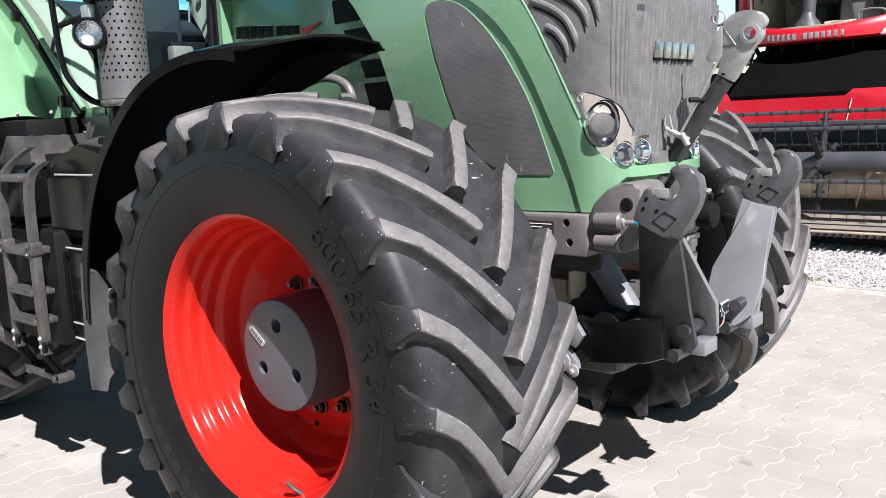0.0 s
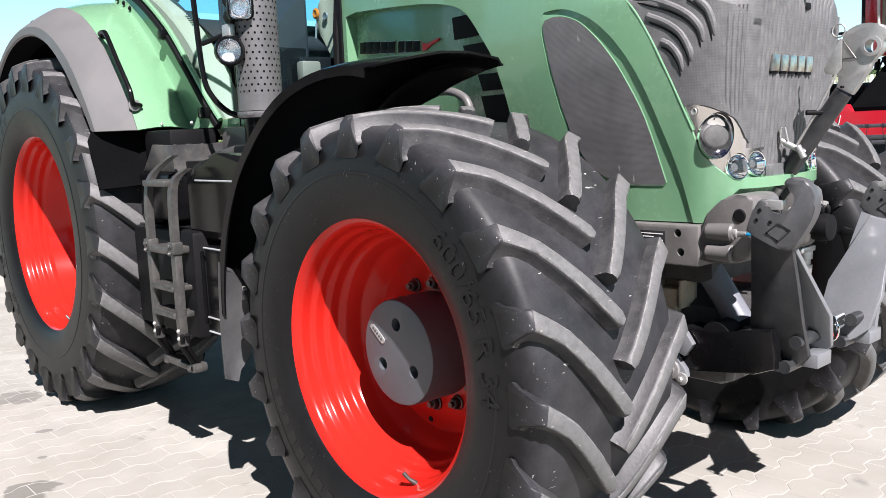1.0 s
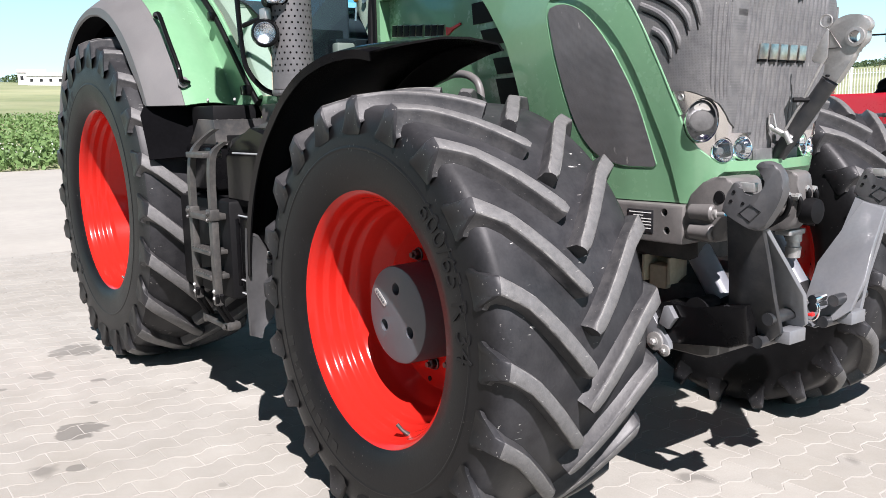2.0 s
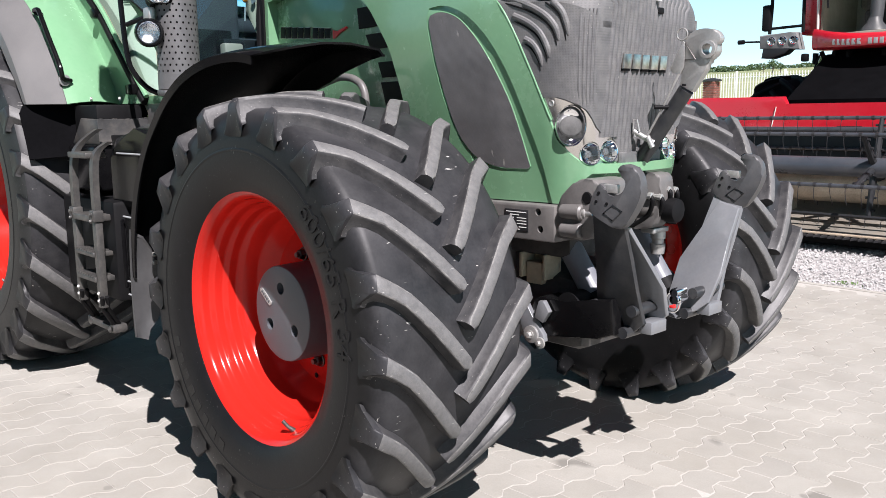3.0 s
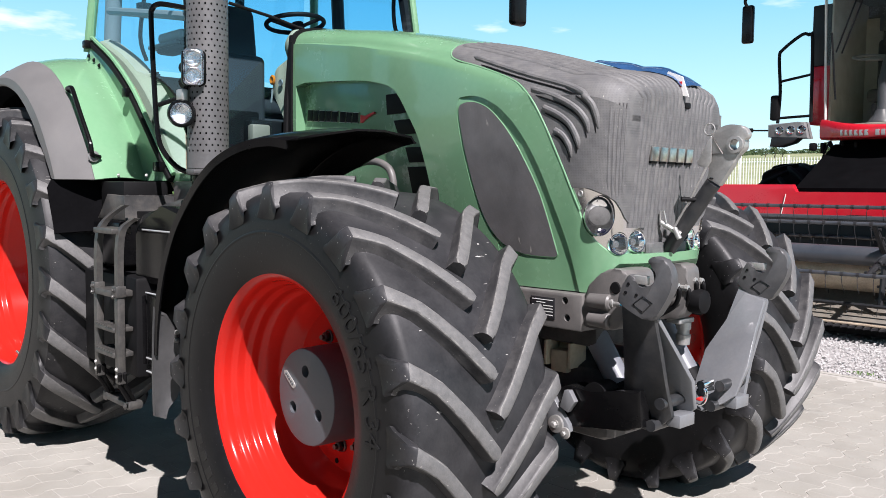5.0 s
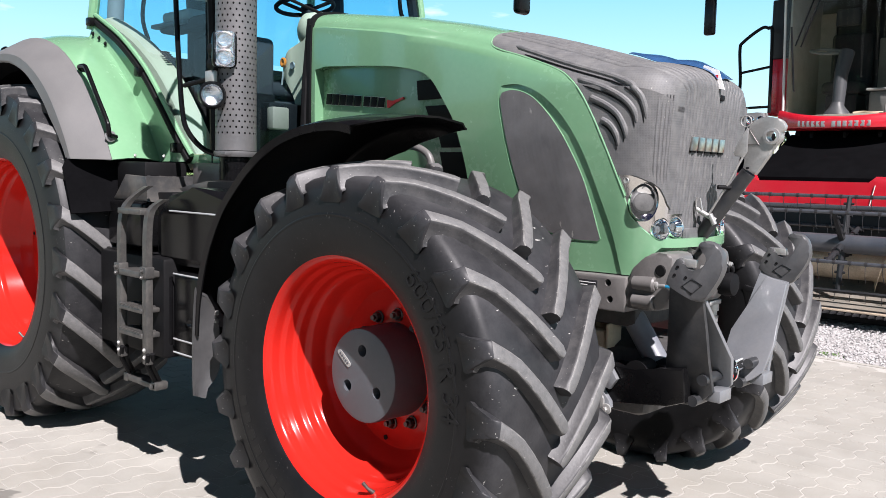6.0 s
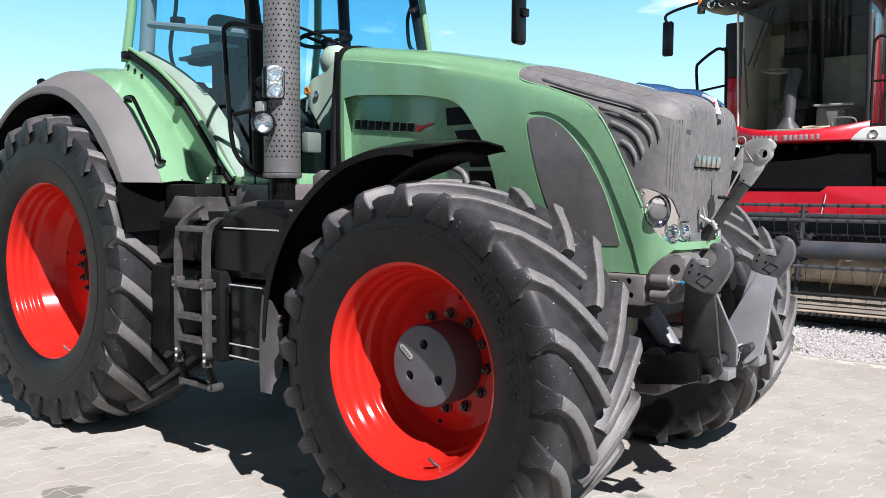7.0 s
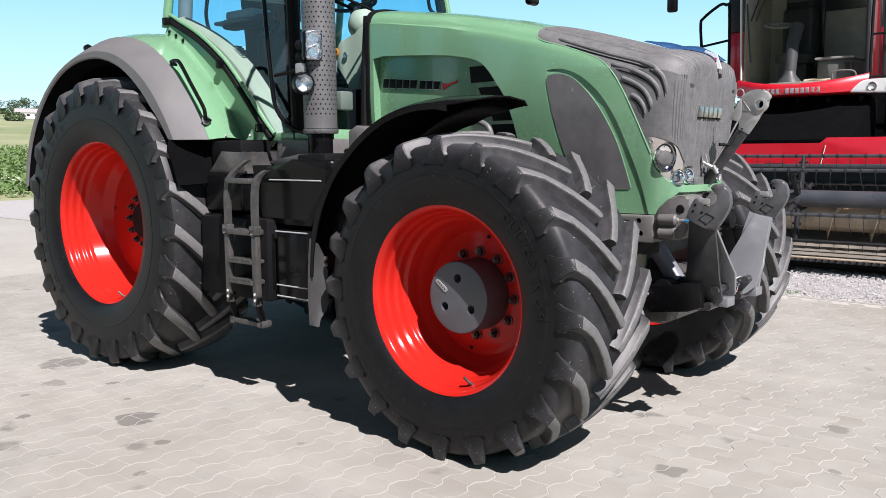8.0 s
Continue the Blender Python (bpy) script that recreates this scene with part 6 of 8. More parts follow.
m2 = Matrix.Translation((-1.105, -1.035, 2.085)) @ Matrix.Rotation(radians(-30), 4, "Z")
bmesh.ops.transform(bm, matrix=m2, verts=bm.verts[:])
duo = part("indicator_lamp", bm, M_BLACK, mirror, "black double lamp housing")
bm = box((-0.012, -0.046, -0.084), (0.006, 0.046, 0.084), 0.022, 3)
bmesh.ops.transform(bm, matrix=m2, verts=bm.verts[:])
part("lamp_face", bm, M_CUT, duo, "bright chrome lamp face")
for dz, mm in ((0.040, M_CUT), (-0.042, M_CUT)):
    bm = lathe([(0.004, 0.040), (0.016, 0.041), (0.018, 0.037), (0.010, 0.030), (0.008, 0.012), (0.008, 0)], 24, "x")
    bmesh.ops.transform(bm, matrix=m2 @ Matrix.Translation((0, 0, dz)), verts=bm.verts[:])
    part("reflector", bm, mm, duo)
    bm = lathe([(0.010, 0.038), (0.018, 0.024), (0.02, 0)], 24, "x")
    bmesh.ops.transform(bm, matrix=m2 @ Matrix.Translation((0, 0, dz)), verts=bm.verts[:])
    part("lens", bm, M_LENS, duo).visible_shadow = False
bm = lathe([(-0.005, 0), (-0.005, 0.018), (-0.01, 0.02), (-0.01, 0)], 16, "x")
bmesh.ops.transform(bm, matrix=m2 @ Matrix.Translation((0, 0, -0.042)), verts=bm.verts[:])
part("bulb", bm, M_AMBER, duo, "amber bulb")
part("lamp_bracket", box((-1.24, -1.06, 1.93), (-1.17, -1.03, 1.99), 0.008), M_ZINC, mirror)
part("lamp_stay", tube([(-1.42, -1.06, 1.93), (-1.20, -1.04, 1.955), (-1.16, -1.02, 2.08)], 0.012, 8), M_DEEP, mirror)
for dz in (2.03, 2.10):
    part("lamp_back", lathe([(0, 0), (0, 0.036), (-0.07, 0.030), (-0.08, 0)], 18, "x", at=(-1.20, -1.0, dz)), M_DEEP, mirror)
nm = holder("near_mirror", tractor, None, "black mirror above the lamps")
part("mirror_head", box((-1.19, -1.385, 2.58), (-1.11, -1.215, 2.93), 0.03, 3), M_BLACK, nm, "black mirror head")
part("mirror_stay", tube([(-1.50, -0.86, 3.0), (-1.15, -1.27, 2.90)], 0.014, 8), M_BLACK, nm)
# far mirror
fm = holder("far_mirror", tractor, None, "black mirror on a thin arm")
part("mirror_head", box((-1.13, 1.14, 2.585), (-1.06, 1.27, 2.98), 0.03, 3), M_BLACK, fm, "black mirror head")
part("mirror_bracket", box((-1.06, 1.17, 2.78), (-1.03, 1.25, 2.84), 0.01), M_BLACK, fm)
part("mirror_stay", tube([(-1.50, 0.76, 3.0), (-1.09, 1.20, 2.97)], 0.014, 8), M_BLACK, fm)


# ---- tractor: rear fenders and cab ----
def arc(deg, r):
    return (XR + r * math.cos(radians(deg)), ZR + r * math.sin(radians(deg)))


R_TOP = [(28, 1.203), (37, 1.205), (48, 1.216), (59, 1.250), (69, 1.273), (80, 1.280), (94, 1.277), (110, 1.270), (130, 1.262), (150, 1.245), (168, 1.22)]
R_CREASE = [(33, 1.065), (46, 1.089), (55, 1.115), (67, 1.144), (78, 1.168), (89, 1.178), (100, 1.183), (115, 1.190), (130, 1.195), (150, 1.19), (168, 1.17)]
R_LIP = [(35, 1.014), (50, 1.014), (62, 1.052), (74, 1.097), (85, 1.128), (96, 1.147), (113, 1.168), (129, 1.170), (150, 1.165), (168, 1.15)]
PANEL_EDGE = [(0, -1.944, 1.559), (0.13, -2.01, 1.664), (0.27, -2.094, 1.777), (0.45, -2.24, 1.932), (0.58, -2.347, 2.044), (0.72, -2.483, 2.163), (0.86, -2.624, 2.255), (1, -2.801, 2.313)]
SEAL_LINE = [(0, -1.715, 1.559), (0.13, -1.80, 1.660), (0.3, -1.95, 1.845), (0.5, -2.147, 2.042), (0.75, -2.42, 2.228), (0.9, -2.62, 2.320), (1, -2.78, 2.385)]
for sgn in (-1, 1):
    f = holder("rear_fender", tractor, None, "green rear fender with a grey plastic edge")
    grey, green, flange, well = [], [], [], []
    for i in range(33):
        t = i / 32
        row = []
        for v, k, lift in ((1.150, 0, 0.0), (1.156, 0, 0.003), (1.195, 0.28, 0.007), (1.245, 0.62, 0.007), (1.290, 0.94, 0.003), (1.300, 1.06, 0.0), (1.297, 2, 0.0), (1.287, 2, -0.010)):
            deg = lerp(30, 168, t)
            for _ in range(2):
                top, mid, low = table(deg, R_TOP), table(deg, R_CREASE), table(deg, R_LIP)
                r = (lerp(top, mid, k) if k <= 1 else lerp(mid, low, k - 1)) + lift
                deg = lerp(math.degrees(math.asin((1.560 - ZR) / r)), 168, t)
            x, z = arc(deg, r)
            row.append((x, YC + sgn * v, z))
        grey.append(row)
        # green side from the fender's edge up to the ledge beside the cab's door seal
        deg = lerp(28.1, 168, t)
        x, z = arc(deg, table(deg, R_TOP) - 0.004)
        u0 = min(1, t / 0.50)
        sx, sz = table(u0, [(a, b) for a, b, c in PANEL_EDGE]), table(u0, [(a, c) for a, b, c in PANEL_EDGE])
        if t > 0.50:
            sx, sz = lerp(-2.801, -3.75, (t - 0.5) / 0.5), lerp(2.313, 1.95, ((t - 0.5) / 0.5) ** 1.6)
        n = Vector((math.cos(radians(deg)), 0, math.sin(radians(deg))))
        row = []
        for k in range(8):
            u = k / 7
            b = 0.030 * math.sin(math.pi * u)
            row.append((lerp(x, sx, u) + n.x * b, YC + sgn * lerp(1.150, 0.856, u), lerp(z, sz, u) + n.z * b))
        green.append(row)
        if t <= 0.50:
            ex, ez = table(u0, [(a, b) for a, b, c in SEAL_LINE]), table(u0, [(a, c) for a, b, c in SEAL_LINE])
            flange.append([(lerp(sx, ex, u), YC + sgn * v, lerp(sz, ez, u)) for u, v in ((0.0, 0.858), (0.06, 0.853), (0.5, 0.846), (1, 0.838))])
        a = lerp(16, 170, t)
        well.append([(arc(a, r)[0], YC + sgn * v, arc(a, r)[1]) for v, r in ((1.335 if a < 34 else 1.285, max(1.024, table(a, R_LIP) + 0.006)), (1.20, 1.05 if a < 34 else 1.10), (1.08, 1.08 if a < 36 else 1.12), (0.70, 1.12))])
    part("grey_edge", grid(grey, 0.008), M_FENDER, f, "matt grey plastic fender edge", 26)
    part("green_panel", grid(green, 0.008), M_GREEN, f, "glossy green fender panel", 60)
    part("green_ledge", grid(flange, 0.008), M_GREEN, f, "green ledge beside the door", 40)
    part("wheel_well", grid(well, 0.01), M_FLATBLACK, f, "black inner wheel well")
    wall = [[(XR + r * math.cos(radians(a)), YC + sgn * 0.70, ZR + r * math.sin(radians(a))) for r in (0.3, 0.8, 1.12)] for a in range(10, 180, 10)]
    part("inner_wall", grid(wall, 0.01), M_DEEP, f)
    part("skirt", box((-1.96, min(YC + sgn * 0.86, YC + sgn * 1.10), 1.40), (-1.66, max(YC + sgn * 0.86, YC + sgn * 1.10), 1.552), 0.01), M_DEEP, f, "black panel under the fender")
    if sgn < 0:
        handle = smooth([(-2.30, -1.150, 2.045), (-2.285, -1.195, 2.062), (-2.20, -1.205, 2.062), (-2.155, -1.208, 2.030), (-2.055, -1.210, 1.910), (-1.940, -1.208, 1.765), (-1.925, -1.206, 1.725), (-1.932, -1.195, 1.690), (-1.955, -1.150, 1.680)], 5)
        part("grab_handle", tube(handle, 0.0125, 10), M_BLACK, f, "bent black grab handle")
        part("handle_foot", lathe([(0, 0.03), (0.006, 0.03), (0.01, 0.02), (0.01, 0)], 16, "x", at=(-1.950, -1.185, 1.682)), M_GREY, f)
        for x in (-1.90, -1.80):
            part("panel_bolt", bolt(bmesh.new(), (x, -1.07 + (x + 1.9) * 1.1, 1.585), 0.008, 0.006), M_ZINC, f)
        part("marker_lamp", lathe([(0, 0), (0, 0.024), (0.03, 0.028), (0.05, 0.02), (0.05, 0)], 18, "x", at=(-3.36, -1.19, 2.235)), M_BLACK, f)

cab = holder("cab", tractor, None, "glazed tractor cab with green pillars and tinted windows")
YL, YR = YC - 0.83, YC + 0.83
# door seal and frame, following the fender
seal = [(-2.80, YL + 0.01, 2.415), (-2.70, YL, 2.375), (-2.42, YL - 0.015, 2.245), (-2.147, YL - 0.02, 2.06), (-1.95, YL - 0.015, 1.86), (-1.80, YL, 1.675), (-1.70, YL + 0.01, 1.565)]
part("door_seal", tube(smooth(seal, 5), 0.024, 10), M_DEEP, cab, "black rubber door seal")
part("door_frame", tube(smooth([(x + 0.028, y - 0.006, z + 0.03) for x, y, z in seal], 5), 0.014, 8), M_GREEN, cab, "thin green door frame")
bm = box((-2.175, YL - 0.065, 2.030), (-2.115, YL + 0.0, 2.085), 0.010)
part("hinge", bm, M_BLACK, cab, "black door hinge")
part("hinge", box((-1.79, YL - 0.06, 1.605), (-1.735, YL + 0.0, 1.66), 0.010), M_BLACK, cab)
part("hinge", box((-2.80, YL - 0.05, 2.375), (-2.745, YL + 0.02, 2.425), 0.010), M_BLACK, cab)
for x, z in ((-2.74, 2.325), (-2.66, 2.292), (-2.58, 2.252)):
    part("frame_bolt", bolt(bmesh.new(), (x, YL - 0.026, z), 0.010, 0.008), M_DEEP, cab)
# pillars
for sgn, y in ((-1, YL), (1, YR)):
    part("rear_pillar", tube([(-2.82, y + 0.0, 2.36), (-2.755, y * 0.985, 2.70), (-2.73, y * 0.96, 3.10)], 0.032, 10), M_GREEN, cab, "green rear cab pillar")
    part("front_pillar", tube([(-1.50, y + (0.06 if sgn < 0 else -0.06), 1.55), (-1.52, y + (0.05 if sgn < 0 else -0.05), 2.40), (-1.66, y * 0.94, 3.10)], 0.042 if sgn < 0 else 0.022, 10), M_GREEN if sgn > 0 else M_DEEP, cab, "slim front cab pillar")
    part("pillar_seal", tube([(-1.545, y * 0.90, 1.60), (-1.56, y * 0.90, 2.40), (-1.70, y * 0.88, 3.08)], 0.035, 8), M_DEEP, cab, "black pillar seal")
part("middle_post", tube([(-2.42, YR - 0.01, 1.7), (-2.42, YR - 0.02, 2.5), (-2.44, YR * 0.95, 3.10)], 0.045, 10), M_CDARK, cab, "dark door post")
part("rear_post", tube([(-3.02, 0.30, 2.3), (-3.02, 0.30, 3.1)], 0.035, 8), M_CDARK, cab)
part("far_grab_rail", tube(smooth([(-1.60, YR - 0.10, 2.50), (-1.66, YR - 0.13, 2.56), (-1.68, YR - 0.13, 2.75), (-1.66, YR - 0.1, 2.86)], 4), 0.014, 8), M_BLACK, cab, "black grab rail")
# plain roof, out of view, added so that the cab's inside is shaded
part("roof", box((-3.15, YL - 0.02, 3.10), (-1.30, YR + 0.02, 3.32), 0.06), M_GREEN, cab, "unseen green roof added to shade the cab")
part("cab_floor", box((-3.0, YL + 0.10, 1.50), (-1.45, YR - 0.10, 1.60), 0.01), M_DEEP, cab, "black cab floor")
part("sill", box((-1.72, YL + 0.02, 1.545), (-1.36, YL + 0.10, 1.60), 0.006), M_GREEN, cab, "green door sill")
part("front_sill", box((-1.47, YC - 0.60, 1.50), (-1.36, YC + 0.70, 1.62), 0.008), M_GREEN, cab, "green front sill")
# glass
door = [(-2.79, 2.44), (-2.70, 2.40), (-2.42, 2.265), (-2.147, 2.085), (-1.95, 1.885), (-1.80, 1.70), (-1.70, 1.60), (-1.54, 1.60), (-1.55, 2.40), (-1.68, 3.09), (-2.74, 3.09)]
def pane(points):
    """One clear sheet of glass."""
    bm = bmesh.new()
    bm.faces.new([bm.verts.new(p) for p in points])
    return bm


for y in (YL + 0.012, YR - 0.012):
    g = part("side_window", pane([(x, y, z) for x, z in door]), M_GLASS, cab, "tinted side window")
    g.visible_shadow = False
g = part("windscreen", grid([[(-1.49, YL + 0.07, 1.62), (-1.44, YC - 0.4, 1.62), (-1.43, YC, 1.62), (-1.44, YC + 0.4, 1.62), (-1.49, YR - 0.07, 1.62)],
                             [(-1.52, YL + 0.06, 2.40), (-1.47, YC - 0.4, 2.40), (-1.46, YC, 2.40), (-1.47, YC + 0.4, 2.40), (-1.52, YR - 0.06, 2.40)],
                             [(-1.67, YL + 0.07, 3.09), (-1.62, YC - 0.4, 3.09), (-1.61, YC, 3.09), (-1.62, YC + 0.4, 3.09), (-1.67, YR - 0.07, 3.09)]]), M_GLASS, cab, "curved windscreen")
g.visible_shadow = False
g = part("rear_window", pane([(-2.86, YL + 0.06, 2.3), (-2.86, YR - 0.06, 2.3), (-2.80, YR - 0.06, 3.09), (-2.80, YL + 0.06, 3.09)]), M_GLASS, cab, "tinted rear window")
g.visible_shadow = False
part("rear_wall", box((-3.02, YL + 0.05, 1.55), (-2.95, YR - 0.05, 2.28), 0.02), M_CDARK, cab, "dark lower rear wall")
part("far_wall", box((-2.95, YR - 0.12, 1.55), (-1.50, YR - 0.06, 1.98), 0.02), M_CDARK, cab, "dark far door panel")
# trim over the fender inside the cab
trim = [[(p.x - 0.03, YL + 0.03, p.z - 0.05), (p.x + 0.02, YL + 0.05, p.z + 0.012), (p.x + 0.055, YL + 0.10, p.z + 0.030), (p.x + 0.090, YL + 0.15, p.z + 0.010), (p.x + 0.098, YL + 0.17, p.z - 0.10)] for p in smooth(seal, 3)]
part("inner_fender", grid([[(p.x + 0.094, YL + 0.165, p.z - 0.09), (p.x + 0.10, YL + 0.18, lerp(p.z, 1.6, 0.5)), (p.x + 0.10, YL + 0.18, 1.58)] for p in smooth(seal, 3)], 0.012), M_SEAT, cab, "dark inner fender wall")
part("fender_trim", grid(trim, 0.012), M_TRIM, cab, "beige trim over the inner fender")
bm = bmesh.new()
for k in range(5):
    add_box(bm, (-2.18 + k * 0.018, YL + 0.105, 2.185 - k * 0.014), (-2.17 + k * 0.018, YL + 0.16, 2.195 - k * 0.014))
part("speaker_slot", bm, M_DEEP, cab)
# dashboard, column and wheel
dash = [(-1.86, 2.07), (-1.855, 2.21), (-1.79, 2.265), (-1.66, 2.27), (-1.56, 2.385), (-1.515, 2.33), (-1.59, 2.12), (-1.64, 1.80), (-1.71, 1.62), (-1.73, 1.96)]
part("dashboard", plate(smooth2(dash + [dash[0]], 3)[:-1], -0.14, 0.24, "y", 0.02), M_BEIGE, cab, "beige dashboard console", 40)
part("instrument_pod", lathe([(-0.13, 0), (-0.125, 0.05), (-0.09, 0.095), (0.0, 0.115), (0.1, 0.10), (0.12, 0)], 28, "y", at=(-1.67, -0.02, 2.36)), M_BEIGE, cab, "rounded beige instrument pod", 50)
part("hazard_switch", lathe([(0, 0), (-0.010, 0.020), (-0.004, 0.030), (0, 0.030)], 20, at=(-1.845, -0.150, 2.175)), M_AMBER, cab, "orange hazard switch")
part("switch", lathe([(0, 0), (-0.006, 0.020), (0, 0.024)], 18, at=(-1.755, -0.150, 2.150)), M_GREY, cab)
part("ignition_key", tube([(-1.84, -0.155, 2.12), (-1.845, -0.16, 2.04)], 0.006, 6), M_ZINC, cab)
sw = Matrix.Translation((-1.86, 0.02, 2.535)) @ Matrix.Rotation(radians(-9), 4, "Y")
bm = tube([sw @ Vector((0.175 * math.cos(a), 0.175 * math.sin(a), 0)) for a in np.linspace(0, 2 * math.pi, 40)[:-1]], 0.014, 10, closed=True)
for a in (0.5, 2.6, 4.7):
    add_tube(bm, [sw @ Vector((0.02 * math.cos(a), 0.02 * math.sin(a), -0.03)), sw @ Vector((0.175 * math.cos(a), 0.175 * math.sin(a), 0))], 0.012, 8)
part("steering_wheel", bm, M_DEEP, cab, "black steering wheel")
part("steering_column", tube([(-1.84, 0.02, 2.53), (-1.74, 0.02, 2.25)], 0.04, 12), M_DEEP, cab)
part("wiper", tube([(-1.40, -0.20, 2.40), (-1.435, -0.42, 2.455), (-1.445, -0.66, 2.49)], 0.009, 8), M_DEEP, cab, "black windscreen wiper")
part("firewall", box((-1.63, -0.70, 1.60), (-1.58, -0.40, 1.95), 0.01), M_DEEP, cab, "black inner panel")
part("pedal_box", box((-1.62, -0.50, 1.60), (-1.50, -0.15, 1.90), 0.02), M_DEEP, cab)
part("reservoir", box((-1.44, -0.56, 1.745), (-1.38, -0.45, 1.865), 0.012), M_TANKWHITE, cab, "pale plastic fluid reservoir")
part("cowl_pipe", tube([(-1.40, -0.335, 1.60), (-1.385, -0.335, 2.0), (-1.40, -0.29, 2.36)], 0.026, 10), M_DEEP, cab, "black cowl edge")
# seat and armrest
part("seat_base", box((-2.62, -0.28, 1.60), (-2.15, 0.24, 2.00), 0.05), M_SEAT, cab, "dark seat base")
part("seat_cushion", box((-2.64, -0.29, 1.98), (-2.12, 0.25, 2.14), 0.06, 3), M_SEAT, cab, "dark grey seat cushion")
bm = box((-2.72, -0.27, 2.10), (-2.58, 0.23, 2.78), 0.06, 3)
bmesh.ops.rotate(bm, cent=(-2.65, 0, 2.1), matrix=Matrix.Rotation(radians(-8), 3, "Y"), verts=bm.verts[:])
part("seat_back", bm, M_SEAT, cab, "dark grey seat back")
bm = box((-2.70, -0.50, 2.375), (-2.15, -0.36, 2.45), 0.03, 3)
part("armrest", bm, M_SEAT, cab, "dark control armrest")
bm = box((-2.62, -0.52, 2.43), (-2.30, -0.34, 2.495), 0.025, 3)
part("control_pad", bm, M_PAD, cab, "pale grey control pad with a grip")
part("pad_edge", box((-2.74, -0.53, 2.405), (-2.34, -0.33, 2.432), 0.010), M_GREY, cab, "grey edge under the pad")
part("seat_console", box((-2.36, -0.46, 1.60), (-1.96, -0.12, 2.33), 0.04, 3), M_SEAT, cab, "dark console beside the seat")
part("seat_wing", box((-2.66, -0.33, 2.15), (-2.46, -0.25, 2.66), 0.04, 3), M_SEAT, cab, "dark side of the seat back")
part("pillar_trim", tube([(-2.80, -0.74, 2.30), (-2.76, -0.735, 2.72), (-2.74, -0.72, 3.09)], 0.050, 12), M_GREY, cab, "grey inner pillar trim")
part("joystick", tube(smooth([(-2.08, -0.38, 2.40), (-2.06, -0.38, 2.48), (-2.02, -0.38, 2.54), (-1.98, -0.38, 2.55)], 3), [0.02] * 3 + [0.03] * 6 + [0.02], 10), M_DEEP, cab, "black joystick")
part("monitor", box((-1.96, -0.62, 2.36), (-1.92, -0.40, 2.52), 0.012), M_DEEP, cab, "dark terminal screen")
part("monitor_arm", tube([(-2.1, -0.5, 2.3), (-1.98, -0.52, 2.42)], 0.015, 8), M_DEEP, cab)
bm = tube([(-2.60, YL + 0.05, 2.59), (-1.86, YL + 0.045, 2.465), (-1.58, YL + 0.06, 2.415)], 0.024, 8)
part("door_rail", bm, M_GREY, cab, "grey inner door rail")
part("cup_holder", lathe([(0, 0.05), (0.08, 0.05), (0.08, 0.044), (0.0, 0.044)], 18, "z", closed=True, at=(-2.66, -0.58, 2.60)), M_DEEP, cab)
part("harness", tube(smooth([(-2.75, -0.55, 3.08), (-2.72, -0.55, 2.8), (-2.80, -0.55, 2.5), (-2.82, -0.5, 2.35)], 5), 0.014, 8), M_DEEP, cab, "black cable loom")


# ---- combine harvester behind the tractor ----
combine = holder("combine_harvester", None, None)
tagged(combine, "crimson combine harvester with a wide grain header on gravel", "combine harvester")
CX = -1.21
# cab
ccab = holder("cab", combine, None, "glazed combine cab over a red nose")


def bow(u, y0, depth):
    """Bowed front line of the cab: u from -1 to 1."""
    return (CX + 0.86 * u, y0 + depth * u * u)


rows = [[(*bow(u, lerp(8.02, 7.86, k / 6), 0.32), lerp(2.365 + 0.115 * u * u, 4.12, k / 6)) for u in np.linspace(-1, 1, 17)] for k in range(7)]
g = part("windscreen", grid(rows), M_SMOKE, ccab, "large bowed smoked windscreen", 60)
g.visible_shadow = False
rows = [[(*bow(u, 7.95 + dy, 0.33), z + lift * u * u) for u in np.linspace(-1.04, 1.04, 17)] for z, dy, lift in ((2.372, 0.06, 0.115), (2.366, 0.0, 0.115), (2.345, -0.028, 0.10), (2.290, -0.040, 0.06), (2.240, -0.030, 0.03), (2.228, 0.0, 0.02), (2.228, 0.3, 0.02))]
part("nose_band", grid(rows, 0.012), M_CRED, ccab, "glossy red band under the windscreen", 40)
for k in range(14):
    if k == 6:
        continue
    x = CX - 0.545 + k * 0.066
    xm = x + 0.024
    yb = 7.912 + 0.33 * ((xm - CX) / 0.86) ** 2
    zb = 0.05 * ((xm - CX) / 0.86) ** 2
    part("plain_mark", box((x, yb - 0.014, 2.246 + zb), (x + 0.048, yb + 0.004, 2.318 + zb), 0.005), M_ZINC, ccab, "plain silver block")
for u in (-1, 1):
    x, y = bow(u, 8.0, 0.32)
    part("corner_post", tube([(x, y, 2.50), (x, y - 0.13, 4.12)], 0.016 if u < 0 else 0.024, 10), M_WALLW if u < 0 else M_CDARK, ccab, "cab corner post")
part("roof", box((CX - 1.02, 7.72, 4.13), (CX + 1.02, 9.6, 4.42), 0.10, 3), M_CDARK, ccab, "black cab roof")
part("roof_top", box((CX - 0.95, 7.80, 4.42), (CX + 0.95, 9.6, 4.52), 0.05, 2), M_CRED, ccab)
for k in range(4):
    x = CX - 1.09 + k * 0.165
    bm = lathe([(0.03, 0.06), (-0.015, 0.062), (-0.02, 0.050), (0.01, 0.03), (0.01, 0)], 20, at=(x, 7.78, 4.185))
    part("roof_lamp", bm, M_CHROME, ccab, "round roof lamp")
